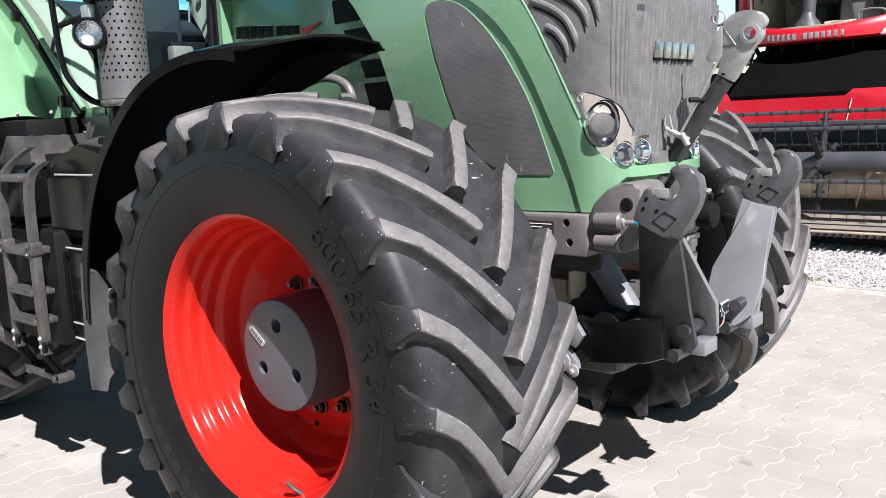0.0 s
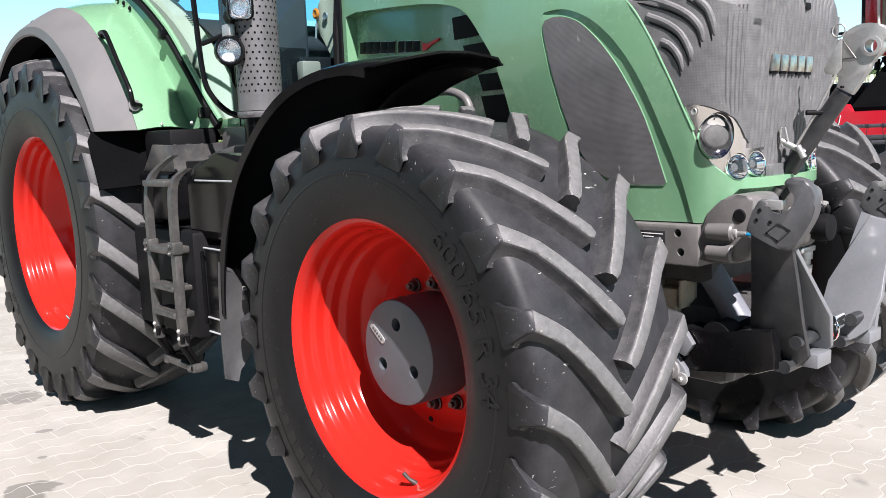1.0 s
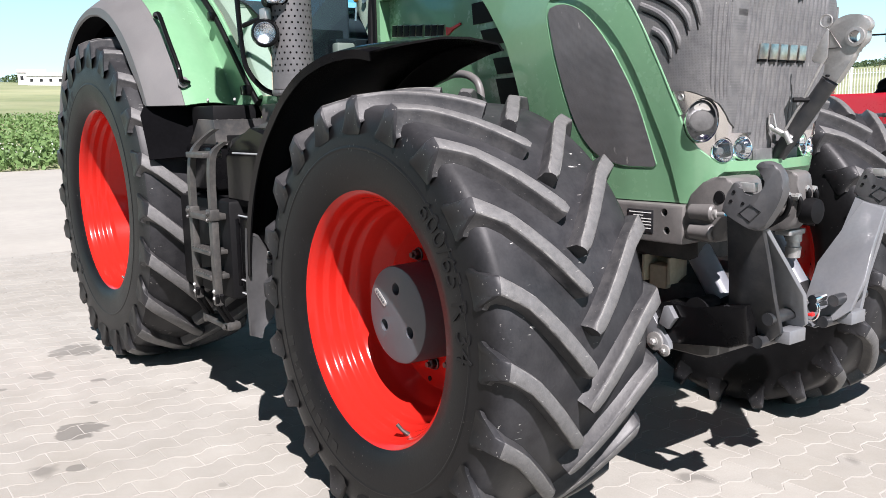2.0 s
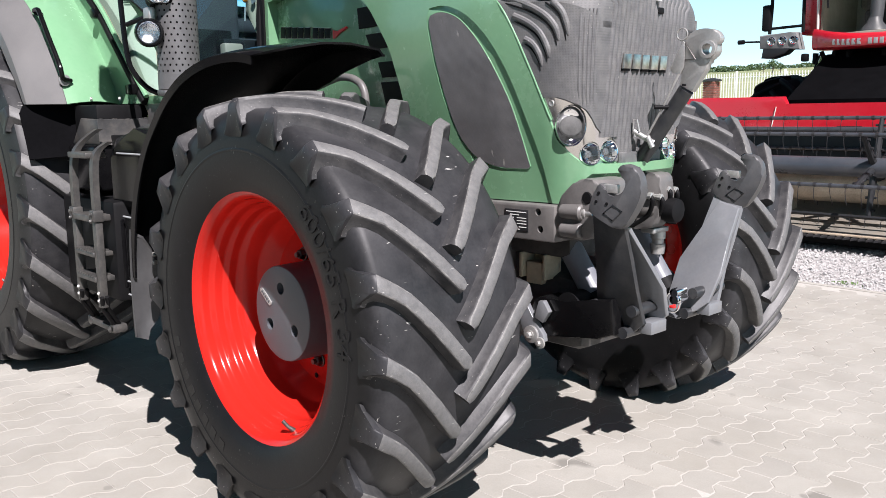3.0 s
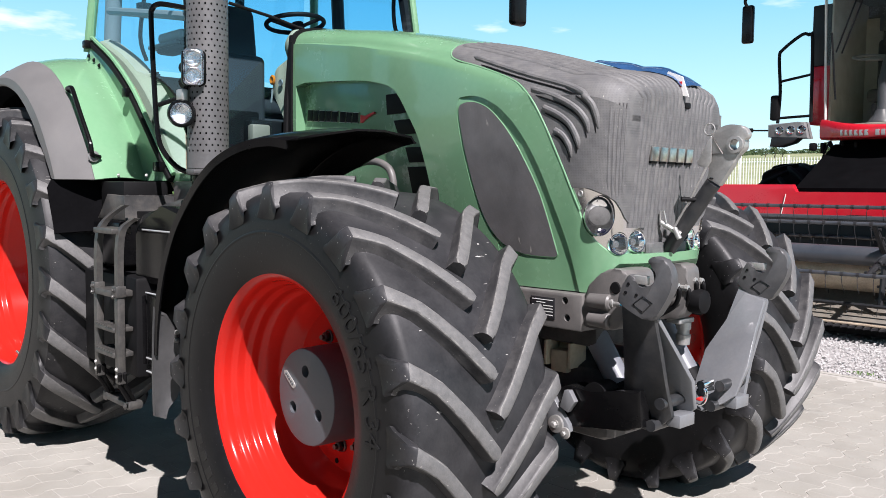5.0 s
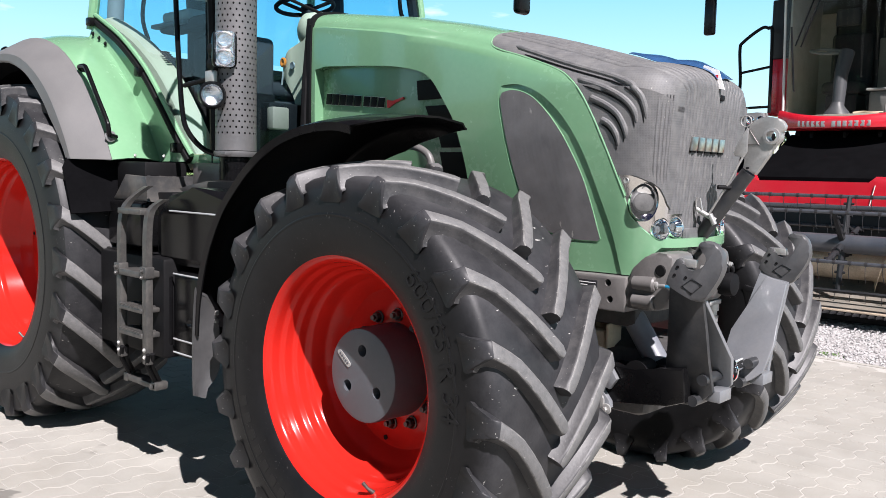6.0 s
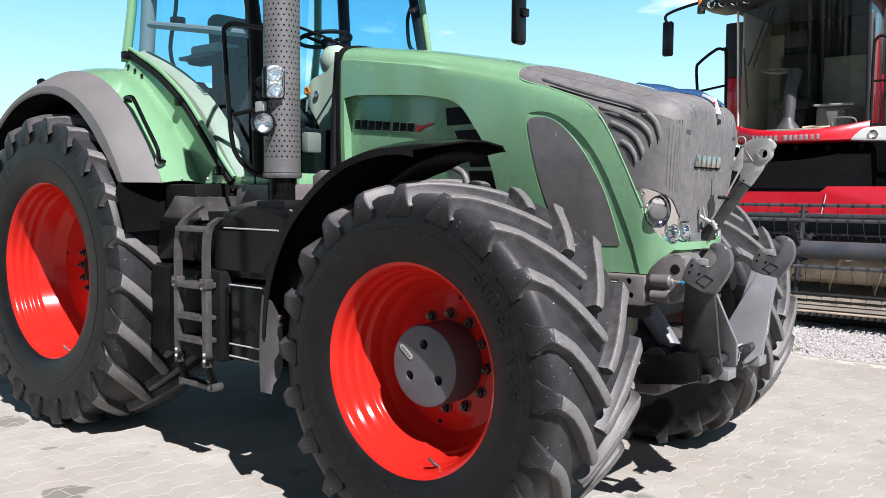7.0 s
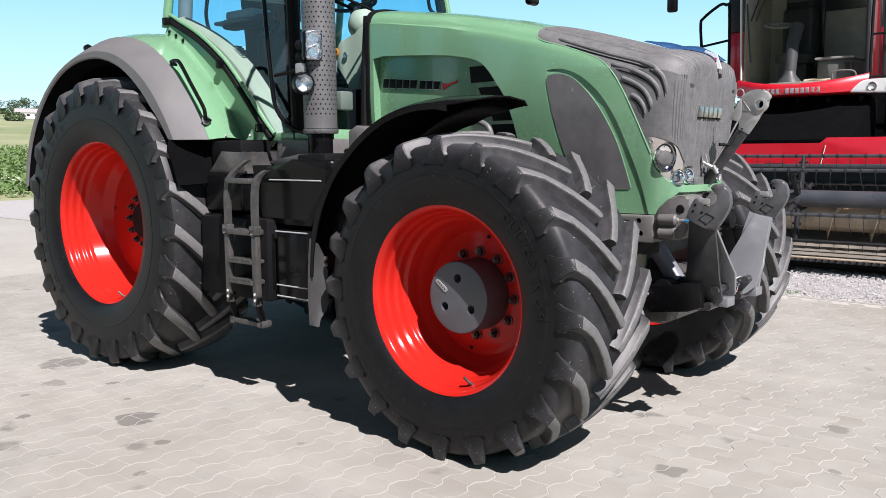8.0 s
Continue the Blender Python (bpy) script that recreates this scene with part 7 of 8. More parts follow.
part("lamp_pod", plate([(CX - 1.30, 4.18), (CX - 1.22, 4.30), (CX - 0.60, 4.34), (CX - 0.60, 4.13), (CX - 1.10, 4.12)], 7.79, 8.4, "y", 0.03), M_CDARK, ccab, "black roof lamp pod")
bm = lathe([(4.24, 0), (4.24, 0.05), (4.34, 0.05), (4.37, 0.03), (4.37, 0)], 16, "z", at=(CX - 1.37, 8.1, 0))
part("beacon", bm, M_AMBER, ccab, "orange rotating beacon")
part("beacon_foot", lathe([(4.14, 0), (4.14, 0.055), (4.24, 0.055)], 16, "z", at=(CX - 1.37, 8.1, 0)), M_CDARK, ccab)
# cab inside
for sgn in (-1, 1):
    part("side_wall", box((CX + sgn * 0.83 - 0.015, 8.36, 2.42), (CX + sgn * 0.83 + 0.015, 9.5, 4.22), 0.008), M_DIMTRIM if sgn < 0 else M_SMOKEWALL, ccab, "dark cab side wall")
part("cab_back", box((CX - 0.95, 9.50, 2.3), (CX + 0.95, 9.58, 4.22), 0.02), M_SEAT, ccab, "dark cab rear wall")
part("rear_screen", box((CX - 0.85, 9.45, 2.45), (CX - 0.60, 9.49, 3.95), 0.02), M_DIMTRIM, ccab, "brown rear panel")
part("rear_screen", box((CX - 0.02, 9.45, 2.55), (CX + 0.80, 9.49, 3.55), 0.02), M_DIMTRIM, ccab, "brown rear panel")
part("cab_floor", plate([(CX - 0.90, 8.36), (CX - 0.55, 8.16), (CX - 0.2, 8.05), (CX + 0.2, 8.05), (CX + 0.55, 8.16), (CX + 0.90, 8.36), (CX + 0.90, 9.48), (CX - 0.90, 9.48)], 2.32, 2.415, "z", 0.01), M_DIMTRIM, ccab, "dusty brown cab floor")
part("seat", box((CX - 0.57, 8.85, 2.75), (CX - 0.05, 9.30, 2.92), 0.06, 3), M_SEAT, ccab, "dark driver seat cushion")
part("seat_back", box((CX - 0.58, 9.20, 2.85), (CX - 0.04, 9.36, 3.62), 0.07, 3), M_SEAT, ccab, "dark driver seat back")
part("seat_frame", box((CX - 0.52, 8.9, 2.415), (CX - 0.10, 9.3, 2.75), 0.04), M_SEAT, ccab)
part("steering_column", tube([(CX - 0.13, 8.24, 2.42), (CX - 0.13, 8.30, 2.95), (CX - 0.11, 8.42, 3.24)], [0.07, 0.085, 0.095], 14), M_HUB, ccab, "blue grey steering column")
part("column_foot", lathe([(2.42, 0), (2.42, 0.16), (2.46, 0.14), (2.52, 0.09), (2.58, 0.07), (2.58, 0)], 20, "z", at=(CX - 0.13, 8.22, 0)), M_HUB, ccab, "dark column foot", 40)
sw = Matrix.Translation((CX - 0.38, 8.47, 3.27)) @ Matrix.Rotation(radians(14), 4, "X") @ Matrix.Rotation(radians(8), 4, "Y")
part("steering_wheel", tube([sw @ Vector((0.20 * math.cos(a), 0.20 * math.sin(a), 0)) for a in np.linspace(0, 2 * math.pi, 30)[:-1]], 0.019, 8, closed=True), M_GREY, ccab, "grey steering wheel")
part("wheel_boss", tube(smooth([(CX - 0.11, 8.44, 3.22), (CX - 0.25, 8.46, 3.25), (CX - 0.38, 8.47, 3.26)], 3), 0.022, 8), M_GREY, ccab, "grey wheel boss")
part("side_console", box((CX + 0.14, 8.55, 2.415), (CX + 0.62, 9.35, 2.74), 0.05, 3), M_GREY, ccab, "grey side console")
part("console_lid", plate([(CX + 0.12, 8.52), (CX + 0.64, 8.52), (CX + 0.66, 9.35), (CX + 0.20, 9.35)], 2.74, 2.775, "z", 0.01), M_PAD, ccab)
part("screen", box((CX + 0.50, 8.50, 2.56), (CX + 0.63, 8.555, 2.68), 0.012), M_SEAT, ccab, "small terminal screen")
part("floor_rag", tube(smooth([(CX + 0.06, 8.24, 2.432), (CX + 0.18, 8.28, 2.445), (CX + 0.26, 8.25, 2.432), (CX + 0.40, 8.30, 2.437)], 4), 0.022, 6), M_AUGER, ccab, "yellow cloth on the floor")
part("grab_loop", tube(smooth([(CX + 0.45, 8.22, 2.44), (CX + 0.46, 8.22, 2.54), (CX + 0.70, 8.26, 2.54), (CX + 0.74, 8.28, 2.44)], 4), 0.012, 8), M_GREY, ccab)
for a, b in (((CX - 0.30, 7.86, 4.05), (CX - 0.62, 7.98, 3.30)), ((CX - 0.22, 7.86, 4.05), (CX - 0.55, 7.98, 3.28))):
    part("wiper_arm", tube([a, b], 0.010, 6), M_DEEP, ccab, "thin black wiper arm")
part("wiper_blade", tube([(CX - 0.68, 7.975, 3.55), (CX - 0.62, 8.02, 2.72)], 0.012, 6), M_DEEP, ccab, "long black wiper blade")
part("monitor", box((CX - 0.28, 8.42, 3.58), (CX + 0.02, 8.50, 3.80), 0.02), M_SEAT, ccab, "dark hanging monitor")
# red and dark side posts
part("side_post", box((-2.34, 8.44, 2.45), (-2.08, 9.3, 3.22), 0.02), M_CRED, combine, "red cab side panel")
part("side_glass", box((-2.34, 8.44, 3.22), (-2.08, 9.3, 4.02), 0.02), M_CDARK, combine, "dark slate side panel")
part("right_side_panel", box((-0.30, 8.75, 2.30), (0.35, 8.85, 3.16), 0.03), M_CRED, combine, "red side door panel")
part("right_side_glass", box((-0.30, 8.78, 3.16), (0.35, 8.84, 4.05), 0.02), M_SMOKEWALL, combine, "slate grey side window")
part("side_window_post", box((-0.195, 8.42, 2.42), (-0.150, 8.50, 4.10), 0.012), M_CDARK, combine, "black window post")
part("grip_box", box((-0.20, 8.60, 2.76), (-0.10, 8.68, 3.10), 0.02), M_DEEP, combine, "black grip box")
part("door_recess", box((0.14, 8.735, 2.60), (0.35, 8.755, 3.02), 0.004), M_CDARK, combine, "dark recess in the door")
# lamp brackets
pod = [(-2.745, 2.285), (-2.75, 2.455), (-2.34, 2.475), (-2.26, 2.47), (-2.20, 2.25)]
part("lamp_bracket", plate(pod, 8.12, 8.30, "y", 0.015), M_GREY, combine, "grey headlight bracket")
for x in (-2.58, -2.43, -2.285):
    part("headlight", lathe([(0.02, 0.052), (-0.012, 0.054), (-0.016, 0.044), (0.01, 0.02), (0.01, 0)], 20, at=(x, 8.12, 2.37)), M_CHROME, combine, "round headlight")
part("lower_lamp", plate([(-2.72, 2.16), (-2.70, 2.285), (-2.30, 2.285), (-2.40, 2.20), (-2.58, 2.15)], 8.12, 8.30, "y", 0.02), M_CDARK, combine)
part("feeler", tube([(-3.02, 8.15, 2.39), (-2.74, 8.2, 2.38)], [0.012, 0.012], 8), M_DEEP, combine, "thin feeler rod")
part("feeler_tip", lathe([(-3.06, 0), (-3.06, 0.03), (-2.98, 0.03), (-2.98, 0)], 12, "x", at=(0, 8.15, 2.39)), M_DEEP, combine)
part("hanging_lamp", box((-2.18, 8.1, 2.09), (-2.10, 8.2, 2.19), 0.02), M_DEEP, combine)
right = smooth2([(-0.50, 2.235), (-0.42, 2.33), (-0.28, 2.40), (0.20, 2.40)], 4) + [(0.20, 2.215)]
part("lamp_bracket", plate(right, 8.10, 8.35, "y", 0.015), M_WHITE, combine, "pale headlight bracket")
for x in (-0.22, 0.02):
    part("headlight", lathe([(0.02, 0.058), (-0.012, 0.060), (-0.016, 0.052), (0.006, 0.026), (0.006, 0)], 20, at=(x, 8.10, 2.305)), M_MARK, combine, "round headlight")
# rails and mirror
part("hand_rail", tube(smooth([(-2.70, 8.3, 2.48), (-2.68, 8.3, 2.9), (-2.71, 8.3, 3.36), (-2.66, 8.3, 3.47), (-2.42, 8.3, 3.63), (-2.32, 8.3, 3.62), (-2.27, 8.3, 3.54), (-2.25, 8.3, 2.48)], 5), 0.022, 10), M_DEEP, combine, "black bent hand rail")
part("rail_bar", tube([(-2.68, 8.3, 3.04), (-2.27, 8.3, 3.10)], 0.018, 8), M_DEEP, combine)
part("rail_bar", tube([(-2.70, 8.3, 2.55), (-2.27, 8.3, 2.56)], 0.018, 8), M_DEEP, combine)
part("rail_box", box((-2.80, 8.25, 2.52), (-2.68, 8.35, 2.86), 0.03), M_DEEP, combine, "black switch box")
part("mirror_head", box((-3.24, 8.22, 3.60), (-3.08, 8.32, 4.12), 0.035, 3), M_BLACK, combine, "black mirror head")
part("mirror_arm", tube(smooth([(-3.16, 8.25, 4.08), (-3.18, 8.2, 4.18), (-3.05, 8.2, 4.25), (-2.60, 8.1, 4.30), (-2.15, 8.0, 4.28)], 4), 0.022, 8), M_DEEP, combine, "black mirror arm")
part("hand_rail", tube(smooth([(-0.32, 8.35, 2.40), (-0.315, 8.35, 3.10), (-0.31, 8.35, 3.46), (-0.29, 8.35, 3.56), (-0.22, 8.35, 3.60), (-0.08, 8.35, 3.54), (0.06, 8.35, 3.46), (0.36, 8.35, 3.30), (0.40, 8.35, 3.20), (0.40, 8.35, 2.40)], 4), 0.019, 8), M_DEEP, combine, "black bent hand rail")
for z in (2.45, 3.02):
    part("rail_bar", tube([(-0.315, 8.35, z), (0.40, 8.35, z)], 0.015, 8), M_DEEP, combine)
# body behind, feeder house, tyres
part("body", box((CX - 1.0, 9.6, 1.35), (CX + 1.5, 15.0, 3.9), 0.10), M_CRED, combine, "red combine body")
part("chassis", box((CX - 0.8, 8.6, 1.0), (CX + 1.75, 14.0, 2.26), 0.05), M_FLATBLACK, combine, "black chassis under the cab")
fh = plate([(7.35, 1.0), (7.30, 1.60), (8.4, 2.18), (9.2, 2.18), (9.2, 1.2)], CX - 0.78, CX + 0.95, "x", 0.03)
part("feeder_house", fh, M_FLATBLACK, combine, "black feeder house")
for k in range(5):
    part("feeder_rib", box((CX - 0.9 + k * 0.42, 8.3, 2.06), (CX - 0.86 + k * 0.42, 8.4, 2.2), 0.005), M_DEEP, combine)
part("strut", tube([(-2.02, 8.35, 2.22), (-1.75, 8.5, 1.5)], 0.03, 8), M_DEEP, combine, "black brace")
part("strut", tube([(-1.86, 8.35, 2.22), (-1.80, 8.5, 1.5)], 0.02, 8), M_DEEP, combine)
part("cable", tube(smooth([(-2.0, 8.3, 2.2), (-2.08, 8.3, 1.95), (-1.98, 8.3, 1.7), (-1.85, 8.35, 1.55)], 4), 0.012, 6), M_DEEP, combine, "hanging cable")
for x in (-3.12, CX + 2.0):
    tw = holder("wheel", combine, pose(x, 10.0, 0.99, 0, 0, 90), "large black drive wheel")
    part("tyre", lathe([(-0.36, 0.45), (-0.40, 0.6), (-0.40, 0.75), (-0.36, 0.90), (-0.2, 0.95), (0, 0.96), (0.2, 0.95), (0.36, 0.90), (0.40, 0.75), (0.40, 0.6), (0.36, 0.45)], 72), M_DEEP, tw, "black tyre", 50)
    part("rim", lathe([(-0.36, 0.45), (-0.2, 0.42), (-0.1, 0.2), (-0.1, 0), (0.1, 0), (0.1, 0.2), (0.2, 0.42), (0.36, 0.45)], 40), M_CRED, tw, "red rim")
    cl = dict(REAR["lug"])
    meshes = (lug_mesh(cl, 1), lug_mesh(cl, -1))
    for me in meshes:
        me.materials[0] = M_DEEP
        me.materials[1] = M_RUBBER
        me.materials[2] = M_RUBBER
        me.materials[3] = M_RUBBER
    for i in range(18):
        for k, me in enumerate(meshes):
            lug = new("lug", me)
            lug.parent = tw
            lug.matrix_basis = pose(0, 0, 0, 0, (i + 0.5 * k) * 20, 0)
for x in (-3.12, CX + 2.0):
    part("drive_axle", tube([(x, 10.0, 0.99), (CX, 10.0, 1.2)], 0.15, 12), M_DEEP, combine)

# header
header = holder("grain_header", None, None)
tagged(header, "wide grain header with a dark reel and red back wall", "grain header")
HX0, HX1 = -4.6, 2.9
part("back_wall", plate([(HX0, 0.55), (HX0, 1.64), (-1.95, 1.64), (-1.915, 1.545), (-0.60, 1.545), (-0.53, 1.62), (HX1, 1.62), (HX1, 0.55)], 7.18, 7.26, "y", 0.008), M_CRED, header, "crimson header back wall")
part("back_face", box((HX0, 7.15, 0.45), (HX1, 7.18, 1.24), 0.004), M_CDARK, header, "dark inner back sheet")
for x in (-3.6, -2.05, -0.55, 0.9, 2.3):
    part("wall_seam", tube([(x - 0.03, 7.175, 1.28), (x + 0.02, 7.17, 1.52)], 0.006, 6), M_WALLW, header)
for x in (-2.9, -1.3, 0.2, 1.7):
    part("wall_latch", box((x, 7.15, 1.25), (x + 0.28, 7.18, 1.29), 0.006), M_DEEP, header, "black latch")
part("upper_beam", box((HX0, 7.02, 1.235), (HX1, 7.12, 1.285), 0.012), M_REEL, header, "slate upper beam")
part("table_sheet", grid([[(HX0, y, z), (HX1, y, z)] for y, z in ((7.15, 0.50), (6.95, 0.34), (6.60, 0.26), (6.28, 0.17))], 0.012), M_TABLE, header, "dusty steel header table")
part("front_edge", box((HX0, 6.22, 0.125), (HX1, 6.34, 0.165), 0.006), M_CDARK, header, "dark knife bar")
part("skid", box((HX0, 6.4, 0.03), (HX1, 7.1, 0.13), 0.02), M_DEEP, header, "black skid under the table")
# auger
ZA = 0.62
part("auger", tube([(HX0 + 0.1, 6.88, ZA), (HX1 - 0.1, 6.88, ZA)], 0.17, 28), M_AUGER, header, "worn tan auger tube")
bm = bmesh.new()
for x0, x1, d in ((HX0 + 0.1, CX - 0.4, 1), (CX + 0.5, HX1 - 0.1, -1)):
    n = int((x1 - x0) / 0.02)
    rows = []
    for i in range(n + 1):
        x = lerp(x0, x1, i / n)
        a = d * x * 2 * math.pi / 0.5
        rows.append([(x, 6.88 + r * math.cos(a), ZA + r * math.sin(a)) for r in (0.165, 0.285)])
    add_grid(bm, rows, 0.006)
part("auger_flight", bm, M_AUGER, header, "spiral auger flight", 60)
# reel
YRL, ZRL = 6.62, 0.865
part("reel_tube", tube([(HX0 + 0.2, YRL, ZRL), (HX1 - 0.2, YRL, ZRL)], 0.105, 28), M_REEL, header, "thick slate reel tube")
RA = 0.535
for k in range(6):
    a = radians(78 + 60 * k)
    y, z = YRL + RA * math.cos(a), ZRL + RA * math.sin(a)
    if z < 0.22:
        z = 0.30
    part("tine_bar", tube([(HX0 + 0.2, y, z), (HX1 - 0.2, y, z)], 0.021, 10), M_REEL, header, "thin reel bar")
    tine = bpy.data.meshes.new("tine")
    bm = tube(smooth([(0, 0, 0), (0.002, -0.03, -0.05), (0.004, -0.012, -0.14), (0.004, 0.03, -0.195)], 3), 0.0036, 6)
    add_tube(bm, [(-0.016, 0, 0), (0.016, 0, 0)], 0.024, 8)
    bm.to_mesh(tine)
    bm.free()
    tine.materials.append(M_TINE)
    n = 44
    for i in range(n):
        ob = new("tine", tine)
        ob.parent = header
        ob.matrix_basis = pose(HX0 + 0.32 + i * (HX1 - HX0 - 0.6) / (n - 1) + (k % 2) * 0.07, y, z, 6 * math.sin(i * 2.1 + k), 4 * math.sin(i * 1.3 + k), 0)
for x in (HX0 + 0.25, -2.75, -0.66, 1.05, HX1 - 0.3):
    sp = holder("reel_spider", header, None, "reel spider arms")
    for k in range(6):
        a = radians(78 + 60 * k)
        tip = (x, YRL + RA * math.cos(a), max(0.30, ZRL + RA * math.sin(a)))
        bm = tube([(x, YRL, ZRL), tip], [0.045, 0.026], 8)
        for f in (0.35, 0.6, 0.85):
            add_lathe(bm, [(x - 0.055, 0), (x - 0.055, 0.014), (x + 0.055, 0.014), (x + 0.055, 0)], 8, "x", at=(0, lerp(YRL, tip[1], f), lerp(ZRL, tip[2], f)))
        part("spoke", bm, M_CDARK, sp)
# knife guards
guard = bpy.data.meshes.new("knife_guard")
bm = plate([(-0.030, 6.24), (0.030, 6.24), (0.012, 6.16), (0.0, 6.075), (-0.012, 6.16)], 0.140, 0.165, "z", 0.003)
bm.to_mesh(guard)
bm.free()
guard.materials.append(M_TINE)
n = 98
for i in range(n):
    ob = new("knife_guard", guard)
    ob.parent = header
    ob.matrix_basis = pose(HX0 + 0.05 + i * 0.0762, 0, 0)
part("knife_rail", box((HX0, 6.20, 0.165), (HX1, 6.25, 0.185), 0.004), M_AUGER, header, "rusty knife rail")
part("lower_bar", tube([(HX0 + 0.2, 6.38, 0.36), (HX1 - 0.2, 6.38, 0.36)], 0.018, 8), M_CDARK, header)
for x in (HX0, HX1):
    part("end_sheet", plate([(6.1, 0.14), (6.3, 0.5), (6.7, 1.25), (7.2, 1.45), (7.25, 0.3)], x - 0.02, x + 0.02, "x", 0.004), M_CRED, header, "red end sheet")
for x in (-2.2, 0.6):
    part("stand", box((x, 7.0, -0.02), (x + 0.08, 7.1, 0.35), 0.01), M_DEEP, header)


# ---- distance: fence, gate post, fields, trees, houses ----
def rise(x, y):
    """Height of the gently rising land round the yard."""
    return 0.053 * min(520.0, max(0.0, -x - 28.5, y - 15.0))


def toward(az, dist):
    a = radians(az)
    return (2.5 + dist * math.cos(a), -3.5 + dist * math.sin(a))


fence = holder("lattice_fence", None, None)
tagged(fence, "white lattice fence of thin bars behind the combine", "fence")
post_xy = (-10.9, 21.6)
fz = rise(*post_xy)
bar = bpy.data.meshes.new("bar")
bm = box((-0.018, -0.018, 0), (0.018, 0.018, 2.12), 0.004)
bm.to_mesh(bar)
bm.free()
bar.materials.append(M_FENCE)
FY = 41.0
for i in range(175):
    ob = new("bar", bar)
    ob.parent = fence
    ob.matrix_basis = pose(-31.0 + i * 0.155, FY, rise(0, FY) - 0.03)
for z in (0.35, 1.85):
    part("rail", box((-31.1, FY + 0.02, rise(0, FY) + z), (-3.9, FY + 0.05, rise(0, FY) + z + 0.05), 0.004), M_FENCE, fence, "white fence rail")
for i in range(11):
    x = -31.0 + i * 2.7
    part("post", box((x - 0.05, FY - 0.02, rise(x, FY) - 0.05), (x + 0.05, FY + 0.08, rise(x, FY) + 2.2), 0.008), M_FENCE, fence, "white fence post")
pier = holder("brick_pier", None, None)
tagged(pier, "dark red brick gate pier with a grey cap", "gate pier")
brick = bpy.data.meshes.new("brick")
bm = box((-0.12, -0.06, 0), (0.12, 0.06, 0.063), 0.006, 1)
bm.to_mesh(brick)
bm.free()
brick.materials.append(M_BRICK)
for c in range(27):
    for k, (dx, dy, rz) in enumerate(((-0.07, -0.13, 0), (0.13, -0.07, 90), (0.07, 0.13, 0), (-0.13, 0.07, 90))):
        ob = new("brick", brick)
        ob.parent = pier
        f = -1 if c % 2 else 1
        ob.matrix_basis = pose(post_xy[0] + dx * f, post_xy[1] + dy, fz + c * 0.075, 0, 0, rz)
part("core", box((post_xy[0] - 0.17, post_xy[1] - 0.17, fz - 0.05), (post_xy[0] + 0.17, post_xy[1] + 0.17, fz + 2.025)), M_JOINT, pier)
part("cap", lathe([(0, 0.34), (0.05, 0.34), (0.10, 0.1), (0.10, 0)], 4, "z", at=(post_xy[0], post_xy[1], fz + 2.025)), M_CDARK, pier, "grey pier cap")


def shell_points(rng, n, cx, cy, cz, rx, ry, rz):
    p = rng.normal(size=(n, 3))
    p /= np.linalg.norm(p, axis=1)[:, None]
    r = rng.uniform(0.55, 1.0, n) ** 0.5
    return np.c_[cx + p[:, 0] * rx * r, cy + p[:, 1] * ry * r, cz + p[:, 2] * rz * r]


def leaf_cloud(name, points, size, material, rng):
    n = len(points)
    d1 = rng.normal(size=(n, 3))
    d1 /= np.linalg.norm(d1, axis=1)[:, None]
    d2 = np.cross(d1, rng.normal(size=(n, 3)))
    d2 /= np.linalg.norm(d2, axis=1)[:, None]
    s = rng.uniform(0.6, 1.3, n)[:, None] * size
    v = np.stack([points - d1 * s, points + d2 * s * 0.6, points + d1 * s, points - d2 * s * 0.6], 1).reshape(-1, 3)
    me = bpy.data.meshes.new(name)
    me.from_pydata(v.tolist(), [], [(4 * i, 4 * i + 1, 4 * i + 2, 4 * i + 3) for i in range(n)])
    me.materials.append(material)
    return new(name, me)


rng = np.random.default_rng(5)


def tree(az, dist, h, w, leaves=500):
    x, y = toward(az, dist)
    z = rise(x, y)
    t = holder("tree", None, pose(x, y, z))
    tagged(t, "leafy green tree far off beside the fields", "tree", "trees on the skyline")
    bm = tube([(0, 0, -0.3), (0.05 * h, 0, h * 0.3), (0.02 * h, 0.03 * h, h * 0.75)], [0.045 * h, 0.035 * h, 0.01 * h], 8)
    for k in range(5):
        a = k * 1.3
        add_tube(bm, [(0.04 * h, 0, h * (0.3 + 0.06 * k)), (0.3 * w * math.cos(a), 0.3 * w * math.sin(a), h * (0.5 + 0.07 * k))], [0.018 * h, 0.006 * h], 6)
    part("trunk", bm, M_BARK, t)
    pts = []
    for k in range(9):
        a = rng.uniform(0, 6.28)
        rr = rng.uniform(0, 0.33) * w
        pts.append(shell_points(rng, leaves // 9, rr * math.cos(a), rr * math.sin(a), h * rng.uniform(0.42, 0.82), w * rng.uniform(0.18, 0.30), w * rng.uniform(0.18, 0.30), h * rng.uniform(0.12, 0.2)))
    crown = leaf_cloud("crown", np.concatenate(pts), h * 0.045, M_LEAF, rng)
    crown.parent = t
    return t


for az, dist, h, w in ((155.6, 420, 8.5, 9), (156.3, 430, 7.5, 10), (157.2, 410, 7, 9), (158.0, 420, 7.5, 9), (155.0, 440, 6, 6), (166.0, 300, 5.5, 6), (165.4, 310, 5, 7), (115.35, 260, 4.6, 5.0), (112.5, 230, 4.6, 5.0), (115.9, 280, 3.4, 5.0), (114.9, 270, 3.4, 4.0), (160.5, 430, 7, 9), (163, 420, 7, 10)):
    tree(az, dist, h, w)
# unseen spruces, added behind the yard to block sky light and darken reflections


